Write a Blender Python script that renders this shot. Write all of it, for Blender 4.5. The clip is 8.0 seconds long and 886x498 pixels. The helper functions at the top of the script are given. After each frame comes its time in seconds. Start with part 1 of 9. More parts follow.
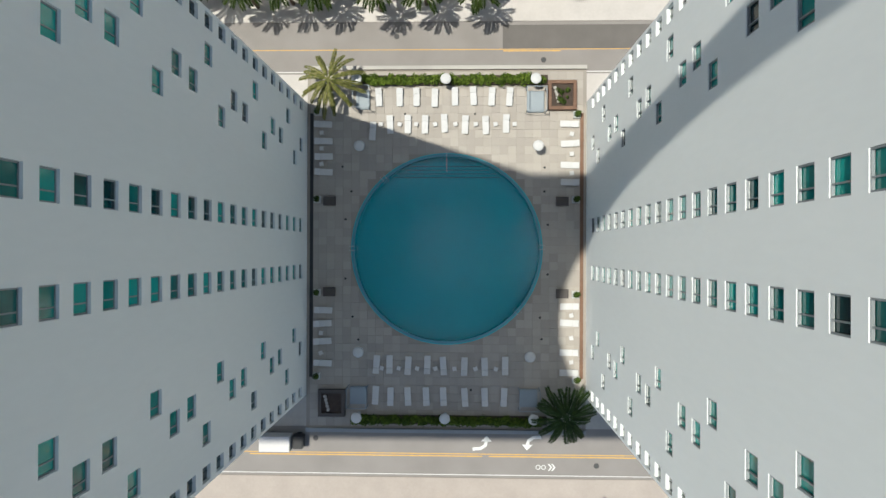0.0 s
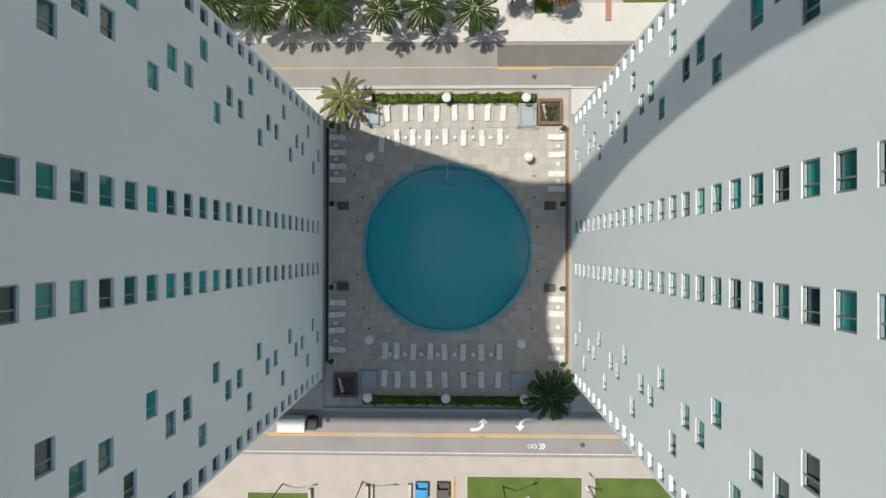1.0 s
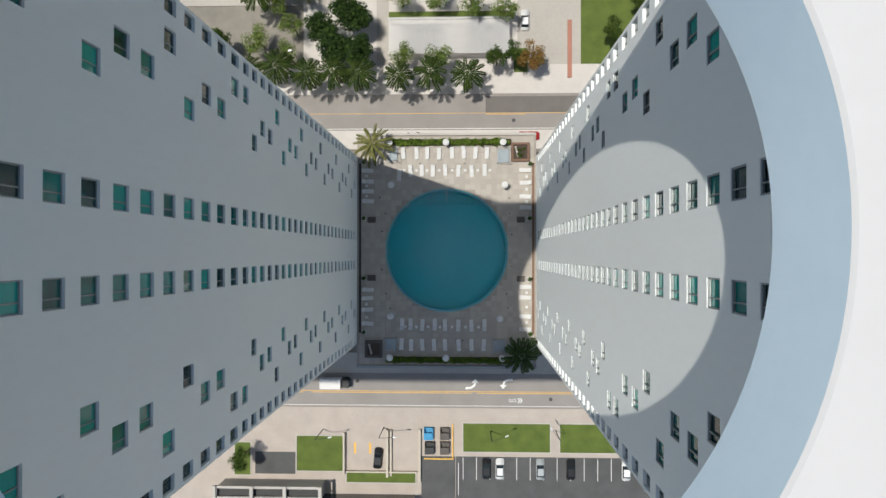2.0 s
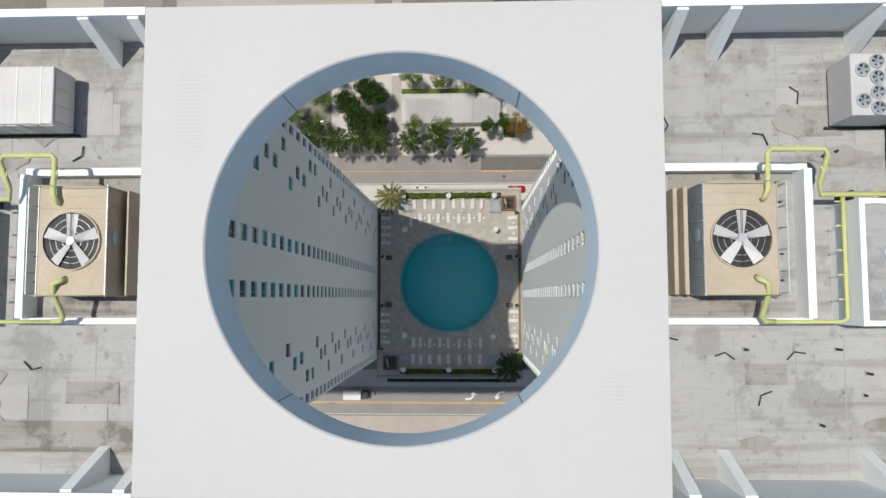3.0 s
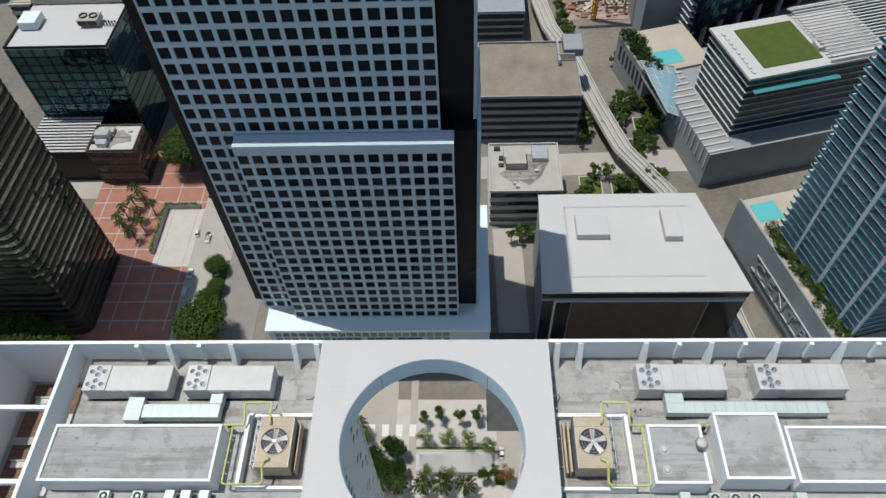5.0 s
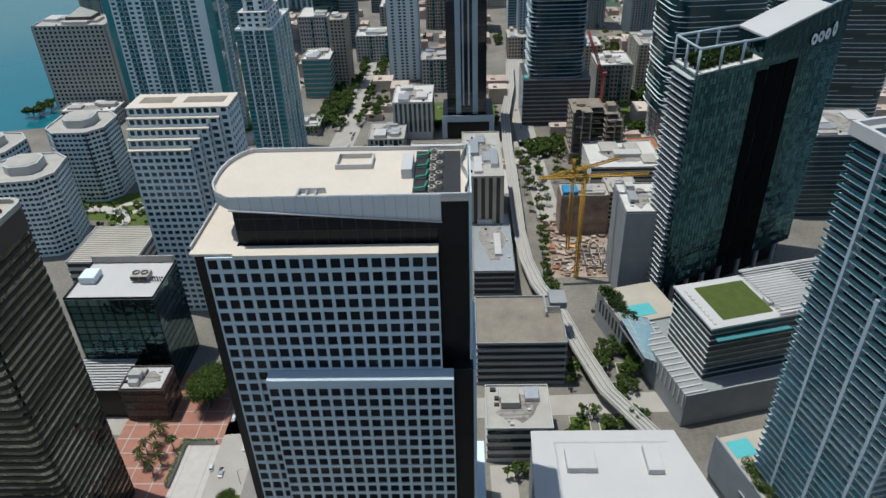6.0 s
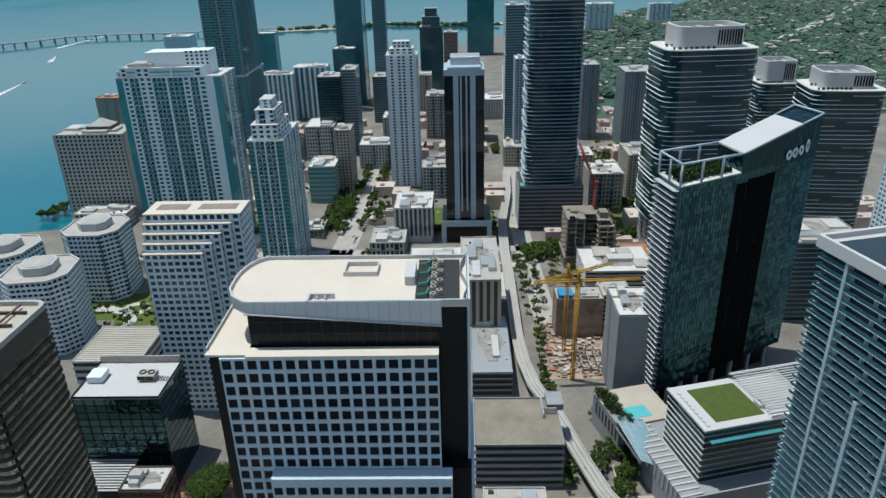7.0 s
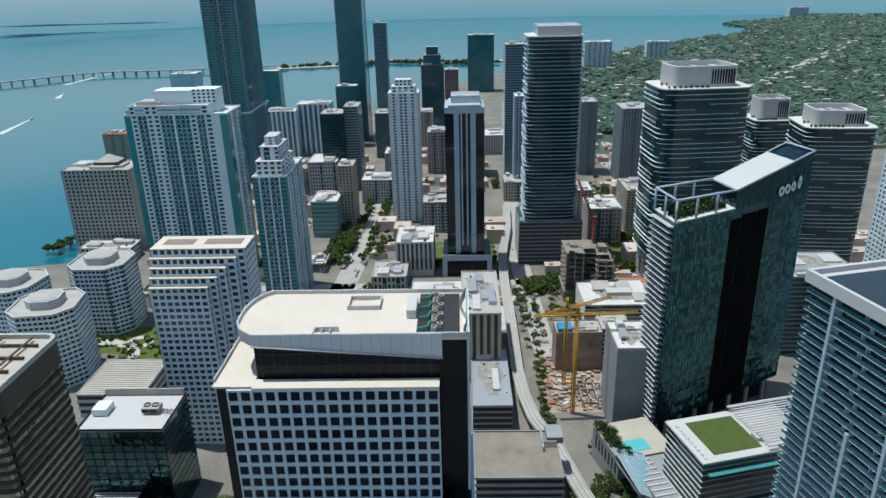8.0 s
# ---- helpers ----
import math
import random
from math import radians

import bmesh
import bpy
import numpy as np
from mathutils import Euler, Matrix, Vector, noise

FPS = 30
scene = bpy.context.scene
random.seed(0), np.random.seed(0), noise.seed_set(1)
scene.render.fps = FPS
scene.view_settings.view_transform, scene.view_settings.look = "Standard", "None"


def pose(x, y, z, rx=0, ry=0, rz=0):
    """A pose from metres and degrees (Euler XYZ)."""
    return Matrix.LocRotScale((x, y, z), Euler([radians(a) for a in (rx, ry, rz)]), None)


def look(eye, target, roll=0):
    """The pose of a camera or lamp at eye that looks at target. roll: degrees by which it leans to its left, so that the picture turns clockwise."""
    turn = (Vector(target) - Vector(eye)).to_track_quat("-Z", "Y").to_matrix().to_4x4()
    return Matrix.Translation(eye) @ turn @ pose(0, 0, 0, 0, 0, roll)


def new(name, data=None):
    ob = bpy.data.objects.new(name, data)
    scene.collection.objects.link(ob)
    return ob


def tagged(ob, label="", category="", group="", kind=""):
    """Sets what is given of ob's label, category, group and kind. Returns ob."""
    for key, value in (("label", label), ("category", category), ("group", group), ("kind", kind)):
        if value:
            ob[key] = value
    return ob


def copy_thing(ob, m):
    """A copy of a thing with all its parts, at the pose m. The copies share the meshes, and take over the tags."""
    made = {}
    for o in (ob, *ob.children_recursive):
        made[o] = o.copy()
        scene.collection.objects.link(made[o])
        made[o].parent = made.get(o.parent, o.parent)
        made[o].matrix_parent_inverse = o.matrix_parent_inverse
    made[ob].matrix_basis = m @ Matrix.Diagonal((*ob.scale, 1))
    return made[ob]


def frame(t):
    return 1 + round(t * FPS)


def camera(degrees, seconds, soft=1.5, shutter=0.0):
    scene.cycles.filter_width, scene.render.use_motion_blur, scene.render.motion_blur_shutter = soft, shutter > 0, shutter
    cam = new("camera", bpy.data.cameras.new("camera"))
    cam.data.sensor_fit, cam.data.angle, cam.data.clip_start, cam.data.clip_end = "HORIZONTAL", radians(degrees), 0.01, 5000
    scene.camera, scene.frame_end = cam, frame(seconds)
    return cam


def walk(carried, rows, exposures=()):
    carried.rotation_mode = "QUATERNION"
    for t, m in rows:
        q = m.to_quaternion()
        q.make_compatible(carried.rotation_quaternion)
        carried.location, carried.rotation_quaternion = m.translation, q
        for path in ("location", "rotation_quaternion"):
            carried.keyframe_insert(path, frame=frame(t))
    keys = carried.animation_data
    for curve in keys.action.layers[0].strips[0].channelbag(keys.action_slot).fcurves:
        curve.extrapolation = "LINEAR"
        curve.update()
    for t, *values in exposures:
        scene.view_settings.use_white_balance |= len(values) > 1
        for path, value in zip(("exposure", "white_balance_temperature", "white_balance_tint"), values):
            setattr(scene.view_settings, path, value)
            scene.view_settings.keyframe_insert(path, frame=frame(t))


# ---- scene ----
S = 0.9
cam = camera(64.85, 8.0)
PATH = [
    (0, 1.991, -0.205, 94.007, 0.182, 1.724, 0.198),
    (0.5, 1.819, -0.332, 96.566, 0.163, 1.536, 0.109),
    (1, 1.795, -0.353, 103.600, 0.202, 1.492, 0.137),
    (1.2, 2.249, -1.146, 107.698, 0.688, 1.709, 0.164),
    (1.3, 2.428, -1.070, 110.339, 0.650, 1.752, 0.149),
    (1.4, 2.607, -0.994, 113.479, 0.612, 1.794, 0.135),
    (1.5, 2.787, -0.919, 117.118, 0.574, 1.836, 0.120),
    (1.6, 2.966, -0.843, 121.006, 0.536, 1.879, 0.105),
    (1.7, 3.145, -0.767, 124.893, 0.498, 1.921, 0.090),
    (1.8, 3.324, -0.691, 128.781, 0.460, 1.963, 0.075),
    (1.9, 3.503, -0.615, 132.669, 0.422, 2.005, 0.060),
    (2, 3.682, -0.539, 136.557, 0.385, 2.048, 0.045),
    (2.1, 3.861, -0.463, 140.395, 0.347, 2.090, 0.030),
    (2.2, 4.041, -0.387, 143.884, 0.309, 2.132, 0.015),
    (2.3, 4.220, -0.312, 146.974, 0.271, 2.175, 0.000),
    (2.5, 3.871, -0.532, 152.653, 0.637, 1.981, -0.357),
    (3, 4.218, -3.204, 164.749, 3.995, 2.151, -0.062),
    (3.5, 4.272, -8.500, 176.407, 9.755, 2.166, 0.213),
    (4, 4.476, -16.155, 188.161, 17.702, 2.229, 0.382),
    (4.2, 5.163, -18.702, 193.001, 20.579, 2.627, 0.540),
    (5.3, 4.825, -43.958, 217.520, 43.779, 1.773, 0.930),
    (5.5, 4.939, -48.553, 221.134, 47.536, 1.804, 0.941),
    (6, 5.296, -61.292, 230.541, 57.672, 1.656, 1.054),
    (6.5, 5.067, -67.989, 235.893, 63.525, 1.396, 1.071),
    (7, 5.228, -72.585, 238.292, 65.872, 1.322, 1.090),
    (7.5, 5.242, -75.488, 239.531, 67.240, 1.327, 1.117),
    (8, 5.555, -78.841, 241.412, 68.627, 1.347, 1.172),
]
walk(cam, [(t, pose(*p)) for t, *p in PATH], [(0.0, 0.29, 6600, 4), (1.2, 0.27, 6600, 4), (2.3, 0.06, 6600, 7), (4.0, -0.12, 6550, 7), (5.5, -0.18, 6350, 5), (8.0, 0.04, 6000, 1)])

# ---- world, sun, exposure ----
SUN_TO = Vector((1.0, -0.32, -4.05)).normalized()      # way the sunlight travels
world = bpy.data.worlds.new("sky")
scene.world = world
world.use_nodes = True
wn = world.node_tree.nodes
sky = wn.new("ShaderNodeTexSky")
sky.sky_type = "NISHITA"
sky.sun_disc = False
sky.sun_elevation = radians(75.4)
sky.sun_rotation = radians(287.7)
sky.altitude = 10
sky.air_density = 1.2
sky.dust_density = 1.0
sky.ozone_density = 2.2
wn["Background"].inputs["Strength"].default_value = 0.094
world.node_tree.links.new(sky.outputs[0], wn["Background"].inputs["Color"])
sun_data = bpy.data.lights.new("sun", "SUN")
sun_data.energy, sun_data.angle, sun_data.color = 3.8, radians(0.53), (1.0, 0.962, 0.905)
sun = new("sun", sun_data)
sun.matrix_world = look((-200, 100, 500), Vector((-200, 100, 500)) + SUN_TO)

# ---- materials ----
def material(name, a, b=None, rough=0.7, metal=0.0, scale=0.4, fine=6.0, bump=0.0, mix=0.5, spec=0.5, per=None, stretch=(1, 1, 1), trans=0.0, ior=1.45, coords="world"):
    """Two-scale noise between the colours a and b, with optional relief; per: 'object' or 'island' adds a random shade to each piece."""
    m = bpy.data.materials.new(name)
    m.use_nodes = True
    nt = m.node_tree
    p = nt.nodes["Principled BSDF"]
    b = b or tuple(c * 0.85 for c in a)
    if coords == "world":
        src = nt.nodes.new("ShaderNodeNewGeometry").outputs["Position"]
    else:
        src = nt.nodes.new("ShaderNodeTexCoord").outputs["Object"]
    mp = nt.nodes.new("ShaderNodeMapping")
    mp.inputs["Scale"].default_value = stretch
    nt.links.new(src, mp.inputs["Vector"])
    n1 = nt.nodes.new("ShaderNodeTexNoise")
    n1.inputs["Scale"].default_value, n1.inputs["Detail"].default_value = scale, 5
    n2 = nt.nodes.new("ShaderNodeTexNoise")
    n2.inputs["Scale"].default_value, n2.inputs["Detail"].default_value = fine, 3
    for n in (n1, n2):
        nt.links.new(mp.outputs[0], n.inputs["Vector"])
    add = nt.nodes.new("ShaderNodeMath")
    add.operation = "MULTIPLY_ADD"
    nt.links.new(n1.outputs["Fac"], add.inputs[0])
    add.inputs[1].default_value = 1.6
    sub = nt.nodes.new("ShaderNodeMath")
    sub.operation = "MULTIPLY_ADD"
    nt.links.new(n2.outputs["Fac"], sub.inputs[0])
    sub.inputs[1].default_value, sub.inputs[2].default_value = 0.7, -0.65
    nt.links.new(sub.outputs[0], add.inputs[2])
    fac = add.outputs[0]
    if per:
        if per == "object":
            rnd = nt.nodes.new("ShaderNodeObjectInfo").outputs["Random"]
        else:
            rnd = nt.nodes.new("ShaderNodeNewGeometry").outputs["Random Per Island"]
        r = nt.nodes.new("ShaderNodeMath")
        r.operation = "MULTIPLY_ADD"
        nt.links.new(rnd, r.inputs[0])
        r.inputs[1].default_value, r.inputs[2].default_value = 1.3, -0.65
        s = nt.nodes.new("ShaderNodeMath")
        nt.links.new(fac, s.inputs[0])
        nt.links.new(r.outputs[0], s.inputs[1])
        fac = s.outputs[0]
    cl = nt.nodes.new("ShaderNodeClamp")
    nt.links.new(fac, cl.inputs[0])
    mx = nt.nodes.new("ShaderNodeMix")
    mx.data_type = "RGBA"
    nt.links.new(cl.outputs[0], mx.inputs["Factor"])
    mx.inputs[6].default_value, mx.inputs[7].default_value = (*a, 1), (*b, 1)
    nt.links.new(mx.outputs[2], p.inputs["Base Color"])
    p.inputs["Roughness"].default_value, p.inputs["Metallic"].default_value = rough, metal
    p.inputs["Specular IOR Level"].default_value = spec
    p.inputs["Transmission Weight"].default_value, p.inputs["IOR"].default_value = trans, ior
    if bump:
        bp = nt.nodes.new("ShaderNodeBump")
        bp.inputs["Strength"].default_value, bp.inputs["Distance"].default_value = bump, 0.05
        nt.links.new(n2.outputs["Fac"], bp.inputs["Height"])
        nt.links.new(bp.outputs[0], p.inputs["Normal"])
    return m


def glassy(name, a, b, rough=0.05, wave=0.0, wscale=0.15, metal=0.0, per="object", spec=0.6):
    """Facade glass: tinted, mirror-like, with pane-to-pane change and slightly wavy reflections."""
    m = material(name, a, b, rough, metal, 0.05, 0.6, 0, spec=spec, per=per)
    if wave:
        nt = m.node_tree
        n = nt.nodes.new("ShaderNodeTexNoise")
        n.inputs["Scale"].default_value = wscale
        g = nt.nodes.new("ShaderNodeNewGeometry")
        nt.links.new(g.outputs["Position"], n.inputs["Vector"])
        bp = nt.nodes.new("ShaderNodeBump")
        bp.inputs["Strength"].default_value, bp.inputs["Distance"].default_value = wave, 0.6
        nt.links.new(n.outputs["Fac"], bp.inputs["Height"])
        nt.links.new(bp.outputs[0], nt.nodes["Principled BSDF"].inputs["Normal"])
    return m


M = {}
M["white"] = material("white_stucco", (0.86, 0.872, 0.855), (0.80, 0.815, 0.80), 0.75, scale=0.12, fine=2.5, bump=0.05, stretch=(1, 1, 0.25))
M["slab"] = material("white_roof_coating", (0.55, 0.535, 0.525), (0.51, 0.495, 0.485), 0.6, scale=0.08, fine=1.2)
# inner face of the round opening, bluer than the slab top
M["rim"] = material("pale_blue_rim", (0.74, 0.86, 0.92), (0.68, 0.80, 0.87), 0.6, scale=0.15, fine=1.5)
M["coatrib"] = material("ribbed_coating", (0.515, 0.50, 0.485), (0.48, 0.465, 0.45), 0.7, scale=0.5, fine=4)
# tree cover tinted bluish, with the haze of distance in its colour
M["woods"] = material("haze_blue_tree_cover", (0.070, 0.125, 0.082), (0.036, 0.070, 0.050), 0.8, scale=0.01, fine=0.1, per="island")
M["roofwhite"] = material("white_membrane", (0.66, 0.635, 0.60), (0.54, 0.52, 0.485), 0.8, scale=0.12, fine=0.9)
M["roofbrown"] = material("old_gravel_roof", (0.30, 0.26, 0.21), (0.19, 0.16, 0.13), 0.95, scale=0.15, fine=1.1, bump=0.2)
M["concrete"] = material("pale_concrete", (0.47, 0.44, 0.40), (0.36, 0.335, 0.305), 0.85, scale=0.15, fine=2.0, bump=0.1)
M["greywall"] = material("grey_render", (0.33, 0.34, 0.345), (0.25, 0.26, 0.265), 0.85, scale=0.1, fine=1.0)
M["beige"] = material("beige_precast", (0.50, 0.45, 0.37), (0.40, 0.35, 0.29), 0.85, scale=0.1, fine=1.4)
M["pink"] = material("salmon_pavers", (0.42, 0.20, 0.15), (0.31, 0.14, 0.10), 0.9, scale=0.25, fine=3.0)
M["paving"] = material("sunlit_paving", (0.44, 0.38, 0.335), (0.36, 0.31, 0.27), 0.9, scale=0.3, fine=4.0, bump=0.1)
M["asphalt"] = material("street_asphalt", (0.285, 0.262, 0.245), (0.225, 0.205, 0.19), 0.95, scale=0.2, fine=9, bump=0.15)
M["freshasphalt"] = material("fresh_asphalt_patch", (0.165, 0.15, 0.14), (0.125, 0.115, 0.105), 0.95, scale=0.3, fine=8, bump=0.15)
M["darkasphalt"] = material("parking_asphalt", (0.10, 0.10, 0.10), (0.065, 0.065, 0.065), 0.95, scale=0.3, fine=8, bump=0.15)
M["ground"] = material("city_ground", (0.28, 0.255, 0.22), (0.12, 0.11, 0.095), 0.95, scale=0.03, fine=0.5)
M["tile"] = material("deck_stone_tile", (0.40, 0.36, 0.315), (0.345, 0.31, 0.27), 0.8, scale=0.35, fine=4.0, bump=0.08, per="object")
M["grout"] = material("deck_bed", (0.33, 0.295, 0.255), None, 0.9)
M["basin"] = material("pool_plaster", (0.004, 0.50, 0.56), (0.003, 0.44, 0.50), 0.6, scale=0.2, fine=1.5)
M["coping"] = material("pool_coping", (0.10, 0.30, 0.36), (0.07, 0.24, 0.29), 0.5, scale=0.6, fine=6)
M["water"] = material("pool_water", (0.70, 0.95, 0.97), (0.66, 0.93, 0.96), 0.05, trans=1.0, ior=1.33, scale=0.4, fine=2.2, bump=0.35, spec=0.2)
M["bay"] = material("bay_water", (0.020, 0.160, 0.20), (0.013, 0.13, 0.165), 0.11, scale=0.004, fine=0.05, bump=0.3, spec=0.5)
M["grass"] = material("lawn", (0.115, 0.15, 0.03), (0.06, 0.09, 0.017), 0.95, scale=0.4, fine=7, bump=0.3)
M["turf"] = material("roof_turf", (0.085, 0.115, 0.022), (0.055, 0.08, 0.015), 0.95, scale=0.3, fine=5, bump=0.2)
M["leaf"] = material("broad_leaves", (0.075, 0.11, 0.02), (0.02, 0.04, 0.009), 0.6, scale=0.5, fine=3, per="island", spec=0.12)
M["leafdark"] = material("dark_leaves", (0.038, 0.068, 0.014), (0.010, 0.022, 0.006), 0.6, scale=0.5, fine=3, per="island", spec=0.12)
M["leaflight"] = material("light_leaves", (0.15, 0.19, 0.045), (0.07, 0.11, 0.025), 0.6, scale=0.5, fine=3, per="island", spec=0.12)
M["palm"] = material("palm_fronds", (0.052, 0.076, 0.016), (0.012, 0.024, 0.006), 0.6, scale=0.6, fine=3, per="island", spec=0.12)
# fronds darkened in colour for the palm that stands in shade
M["palmshade"] = material("shaded_palm_fronds", (0.045, 0.075, 0.02), (0.016, 0.032, 0.009), 0.5, scale=0.6, fine=3, per="island", spec=0.12)
# fronds with the gold of sunlight in their colour
M["palmsun"] = material("sungold_palm_fronds", (0.20, 0.19, 0.065), (0.07, 0.08, 0.02), 0.6, scale=0.6, fine=3, per="island", spec=0.12)
M["leafrust"] = material("rust_leaves", (0.22, 0.11, 0.03), (0.10, 0.08, 0.02), 0.6, scale=0.5, fine=3, per="island", spec=0.12)
M["hedge"] = material("hedge_leaves", (0.12, 0.17, 0.024), (0.028, 0.055, 0.008), 0.7, scale=0.8, fine=4, per="island", spec=0.12)
M["bark"] = material("bark", (0.19, 0.14, 0.10), (0.11, 0.08, 0.055), 0.95, scale=1.5, fine=8, bump=0.4)
M["wood"] = material("brown_planter_wood", (0.21, 0.115, 0.07), (0.12, 0.065, 0.04), 0.7, scale=0.9, fine=9, bump=0.2)
M["soil"] = material("planter_soil", (0.08, 0.06, 0.045), (0.05, 0.035, 0.03), 1.0, scale=2, fine=12, bump=0.4)
M["fabric"] = material("white_canvas", (0.60, 0.59, 0.575), (0.54, 0.53, 0.515), 0.9, scale=1.2, fine=14, bump=0.1)
M["metal"] = material("galvanised_metal", (0.58, 0.59, 0.60), (0.46, 0.47, 0.48), 0.45, 0.6, scale=0.5, fine=5)
M["tan"] = material("tan_metal_panels", (0.55, 0.47, 0.36), (0.42, 0.34, 0.25), 0.7, 0.1, scale=0.5, fine=3.5, bump=0.1)
M["unit"] = material("pale_unit_casing", (0.60, 0.58, 0.56), (0.50, 0.48, 0.465), 0.55, 0.1, scale=0.3, fine=3)
M["duct"] = material("pale_green_duct", (0.60, 0.66, 0.63), (0.50, 0.57, 0.55), 0.5, 0.2, scale=0.4, fine=3)
M["pipe"] = material("yellow_green_pipe", (0.58, 0.60, 0.27), (0.47, 0.47, 0.18), 0.6, scale=1, fine=6)
M["pinkred"] = material("faded_red_hood", (0.70, 0.26, 0.25), (0.60, 0.36, 0.33), 0.7, scale=1, fine=5)
M["dark"] = material("dark_metal", (0.035, 0.035, 0.035), (0.02, 0.02, 0.02), 0.6, scale=0.8, fine=5)
M["black"] = material("black_cladding", (0.014, 0.015, 0.017), (0.009, 0.009, 0.010), 0.25, spec=0.22, scale=0.05, fine=0.7)
M["silver"] = material("silver_panels", (0.66, 0.70, 0.74), (0.55, 0.60, 0.65), 0.35, 0.5, scale=0.06, fine=0.5, stretch=(1, 1, 0.2))
M["brownpanel"] = material("rust_brown_screen", (0.115, 0.075, 0.055), (0.06, 0.04, 0.03), 0.8, scale=0.18, fine=1.0)
M["line_white"] = material("road_paint_white", (0.78, 0.77, 0.74), (0.62, 0.61, 0.58), 0.8, scale=1.5, fine=9)
M["line_yellow"] = material("road_paint_yellow", (0.75, 0.44, 0.10), (0.62, 0.36, 0.09), 0.8, scale=1.2, fine=9)
M["winframe"] = material("grey_window_frame", (0.33, 0.35, 0.36), (0.26, 0.28, 0.29), 0.5, 0.4, scale=1, fine=6)
M["win"] = glassy("tinted_window_glass", (0.008, 0.035, 0.035), (0.018, 0.36, 0.315), 0.06, spec=0.5)
M["glass_dark"] = glassy("dark_facade_glass", (0.012, 0.016, 0.020), (0.03, 0.042, 0.05), 0.05, 0.05)
# teal and blue glass are lightened to put haze on the far towers
M["glass_teal"] = glassy("teal_facade_glass", (0.015, 0.14, 0.16), (0.05, 0.27, 0.29), 0.08, 0.05)
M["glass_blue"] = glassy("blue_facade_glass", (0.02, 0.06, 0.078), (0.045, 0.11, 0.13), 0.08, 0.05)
M["glass_mirror"] = glassy("mirror_facade_glass", (0.028, 0.075, 0.085), (0.075, 0.15, 0.16), 0.02, 0.35, 0.22, metal=0.9)
M["glass_brown"] = glassy("bronze_facade_glass", (0.09, 0.10, 0.085), (0.26, 0.28, 0.24), 0.03, 1.0, 0.22, metal=0.9)
M["office_glass"] = glassy("black_office_glass", (0.006, 0.008, 0.011), (0.016, 0.020, 0.025), 0.08, spec=0.14)
# paler blue-green glass: distance haze mixed into its colour
M["tower_glass"] = glassy("blue_green_tower_glass", (0.03, 0.115, 0.14), (0.055, 0.17, 0.20), 0.1, 0.05)
M["deepglass"] = glassy("deep_balcony_glass", (0.008, 0.03, 0.034), (0.02, 0.06, 0.065), 0.1)
M["rail"] = glassy("balcony_glass", (0.055, 0.22, 0.245), (0.11, 0.33, 0.36), 0.1)
M["bluewall"] = material("blue_white_paint", (0.40, 0.48, 0.54), (0.34, 0.42, 0.48), 0.7, scale=0.05, fine=0.6)
M["condo"] = material("white_blue_condo_paint", (0.53, 0.615, 0.66), (0.48, 0.565, 0.61), 0.7, scale=0.05, fine=0.6)
M["brightwhite"] = material("bright_white_paint", (0.76, 0.845, 0.87), (0.69, 0.775, 0.805), 0.7, scale=0.05, fine=0.6)
M["cream"] = material("cream_roof_coating", (0.68, 0.60, 0.51), (0.60, 0.52, 0.43), 0.75, scale=0.1, fine=0.8)
M["paleroad"] = material("pale_worn_road", (0.45, 0.415, 0.375), (0.35, 0.32, 0.29), 0.95, scale=0.08, fine=1.5)
M["slabedge"] = material("grey_slab_edge", (0.30, 0.34, 0.36), (0.22, 0.25, 0.27), 0.6, scale=0.1, fine=1)
# shore colour is haze blue, not that of the land
M["farshore"] = material("haze_blue_shore", (0.36, 0.50, 0.56), (0.32, 0.46, 0.52), 0.9, scale=0.002, fine=0.02)
M["hotelwall"] = material("grey_beige_render", (0.46, 0.45, 0.41), (0.39, 0.38, 0.35), 0.8, scale=0.05, fine=0.6)
M["offwhite"] = material("off_white_paint", (0.50, 0.505, 0.49), (0.41, 0.415, 0.405), 0.75, scale=0.05, fine=0.6)
M["darkbrown"] = material("brown_granite", (0.085, 0.07, 0.06), (0.055, 0.045, 0.04), 0.5, scale=0.1, fine=1.5)
M["spandrel"] = material("dark_bronze_spandrel", (0.05, 0.048, 0.042), (0.036, 0.034, 0.03), 0.5, scale=0.1, fine=1.5, spec=0.2)
M["hotel_glass"] = glassy("dark_hotel_glass", (0.012, 0.052, 0.064), (0.045, 0.125, 0.145), 0.02, 1.0, 0.33, metal=0.9)
M["balcglass"] = glassy("teal_balcony_glass", (0.010, 0.085, 0.10), (0.02, 0.14, 0.16), 0.12)
M["plazapaving"] = material("bright_plaza_paving", (0.56, 0.52, 0.485), (0.47, 0.435, 0.405), 0.9, scale=0.3, fine=3.0, bump=0.08)
# black that paints the darkness of a deep recess
M["void"] = material("recess_shade_black", (0.006, 0.007, 0.008), (0.004, 0.004, 0.005), 0.9, scale=0.1, fine=1, spec=0.05)
M["pane"] = glassy("dark_teal_pane", (0.018, 0.068, 0.085), (0.06, 0.165, 0.19), 0.03, 0.4, 0.3, metal=0.9, per="island")
M["crane"] = material("crane_yellow", (0.62, 0.36, 0.05), (0.50, 0.28, 0.04), 0.6, scale=0.5, fine=3)
M["rubble"] = material("site_rubble", (0.48, 0.40, 0.33), (0.24, 0.16, 0.12), 0.95, scale=0.2, fine=0.9, bump=0.5, per="island")
M["blue"] = material("blue_tarp", (0.04, 0.28, 0.50), (0.03, 0.20, 0.38), 0.6)
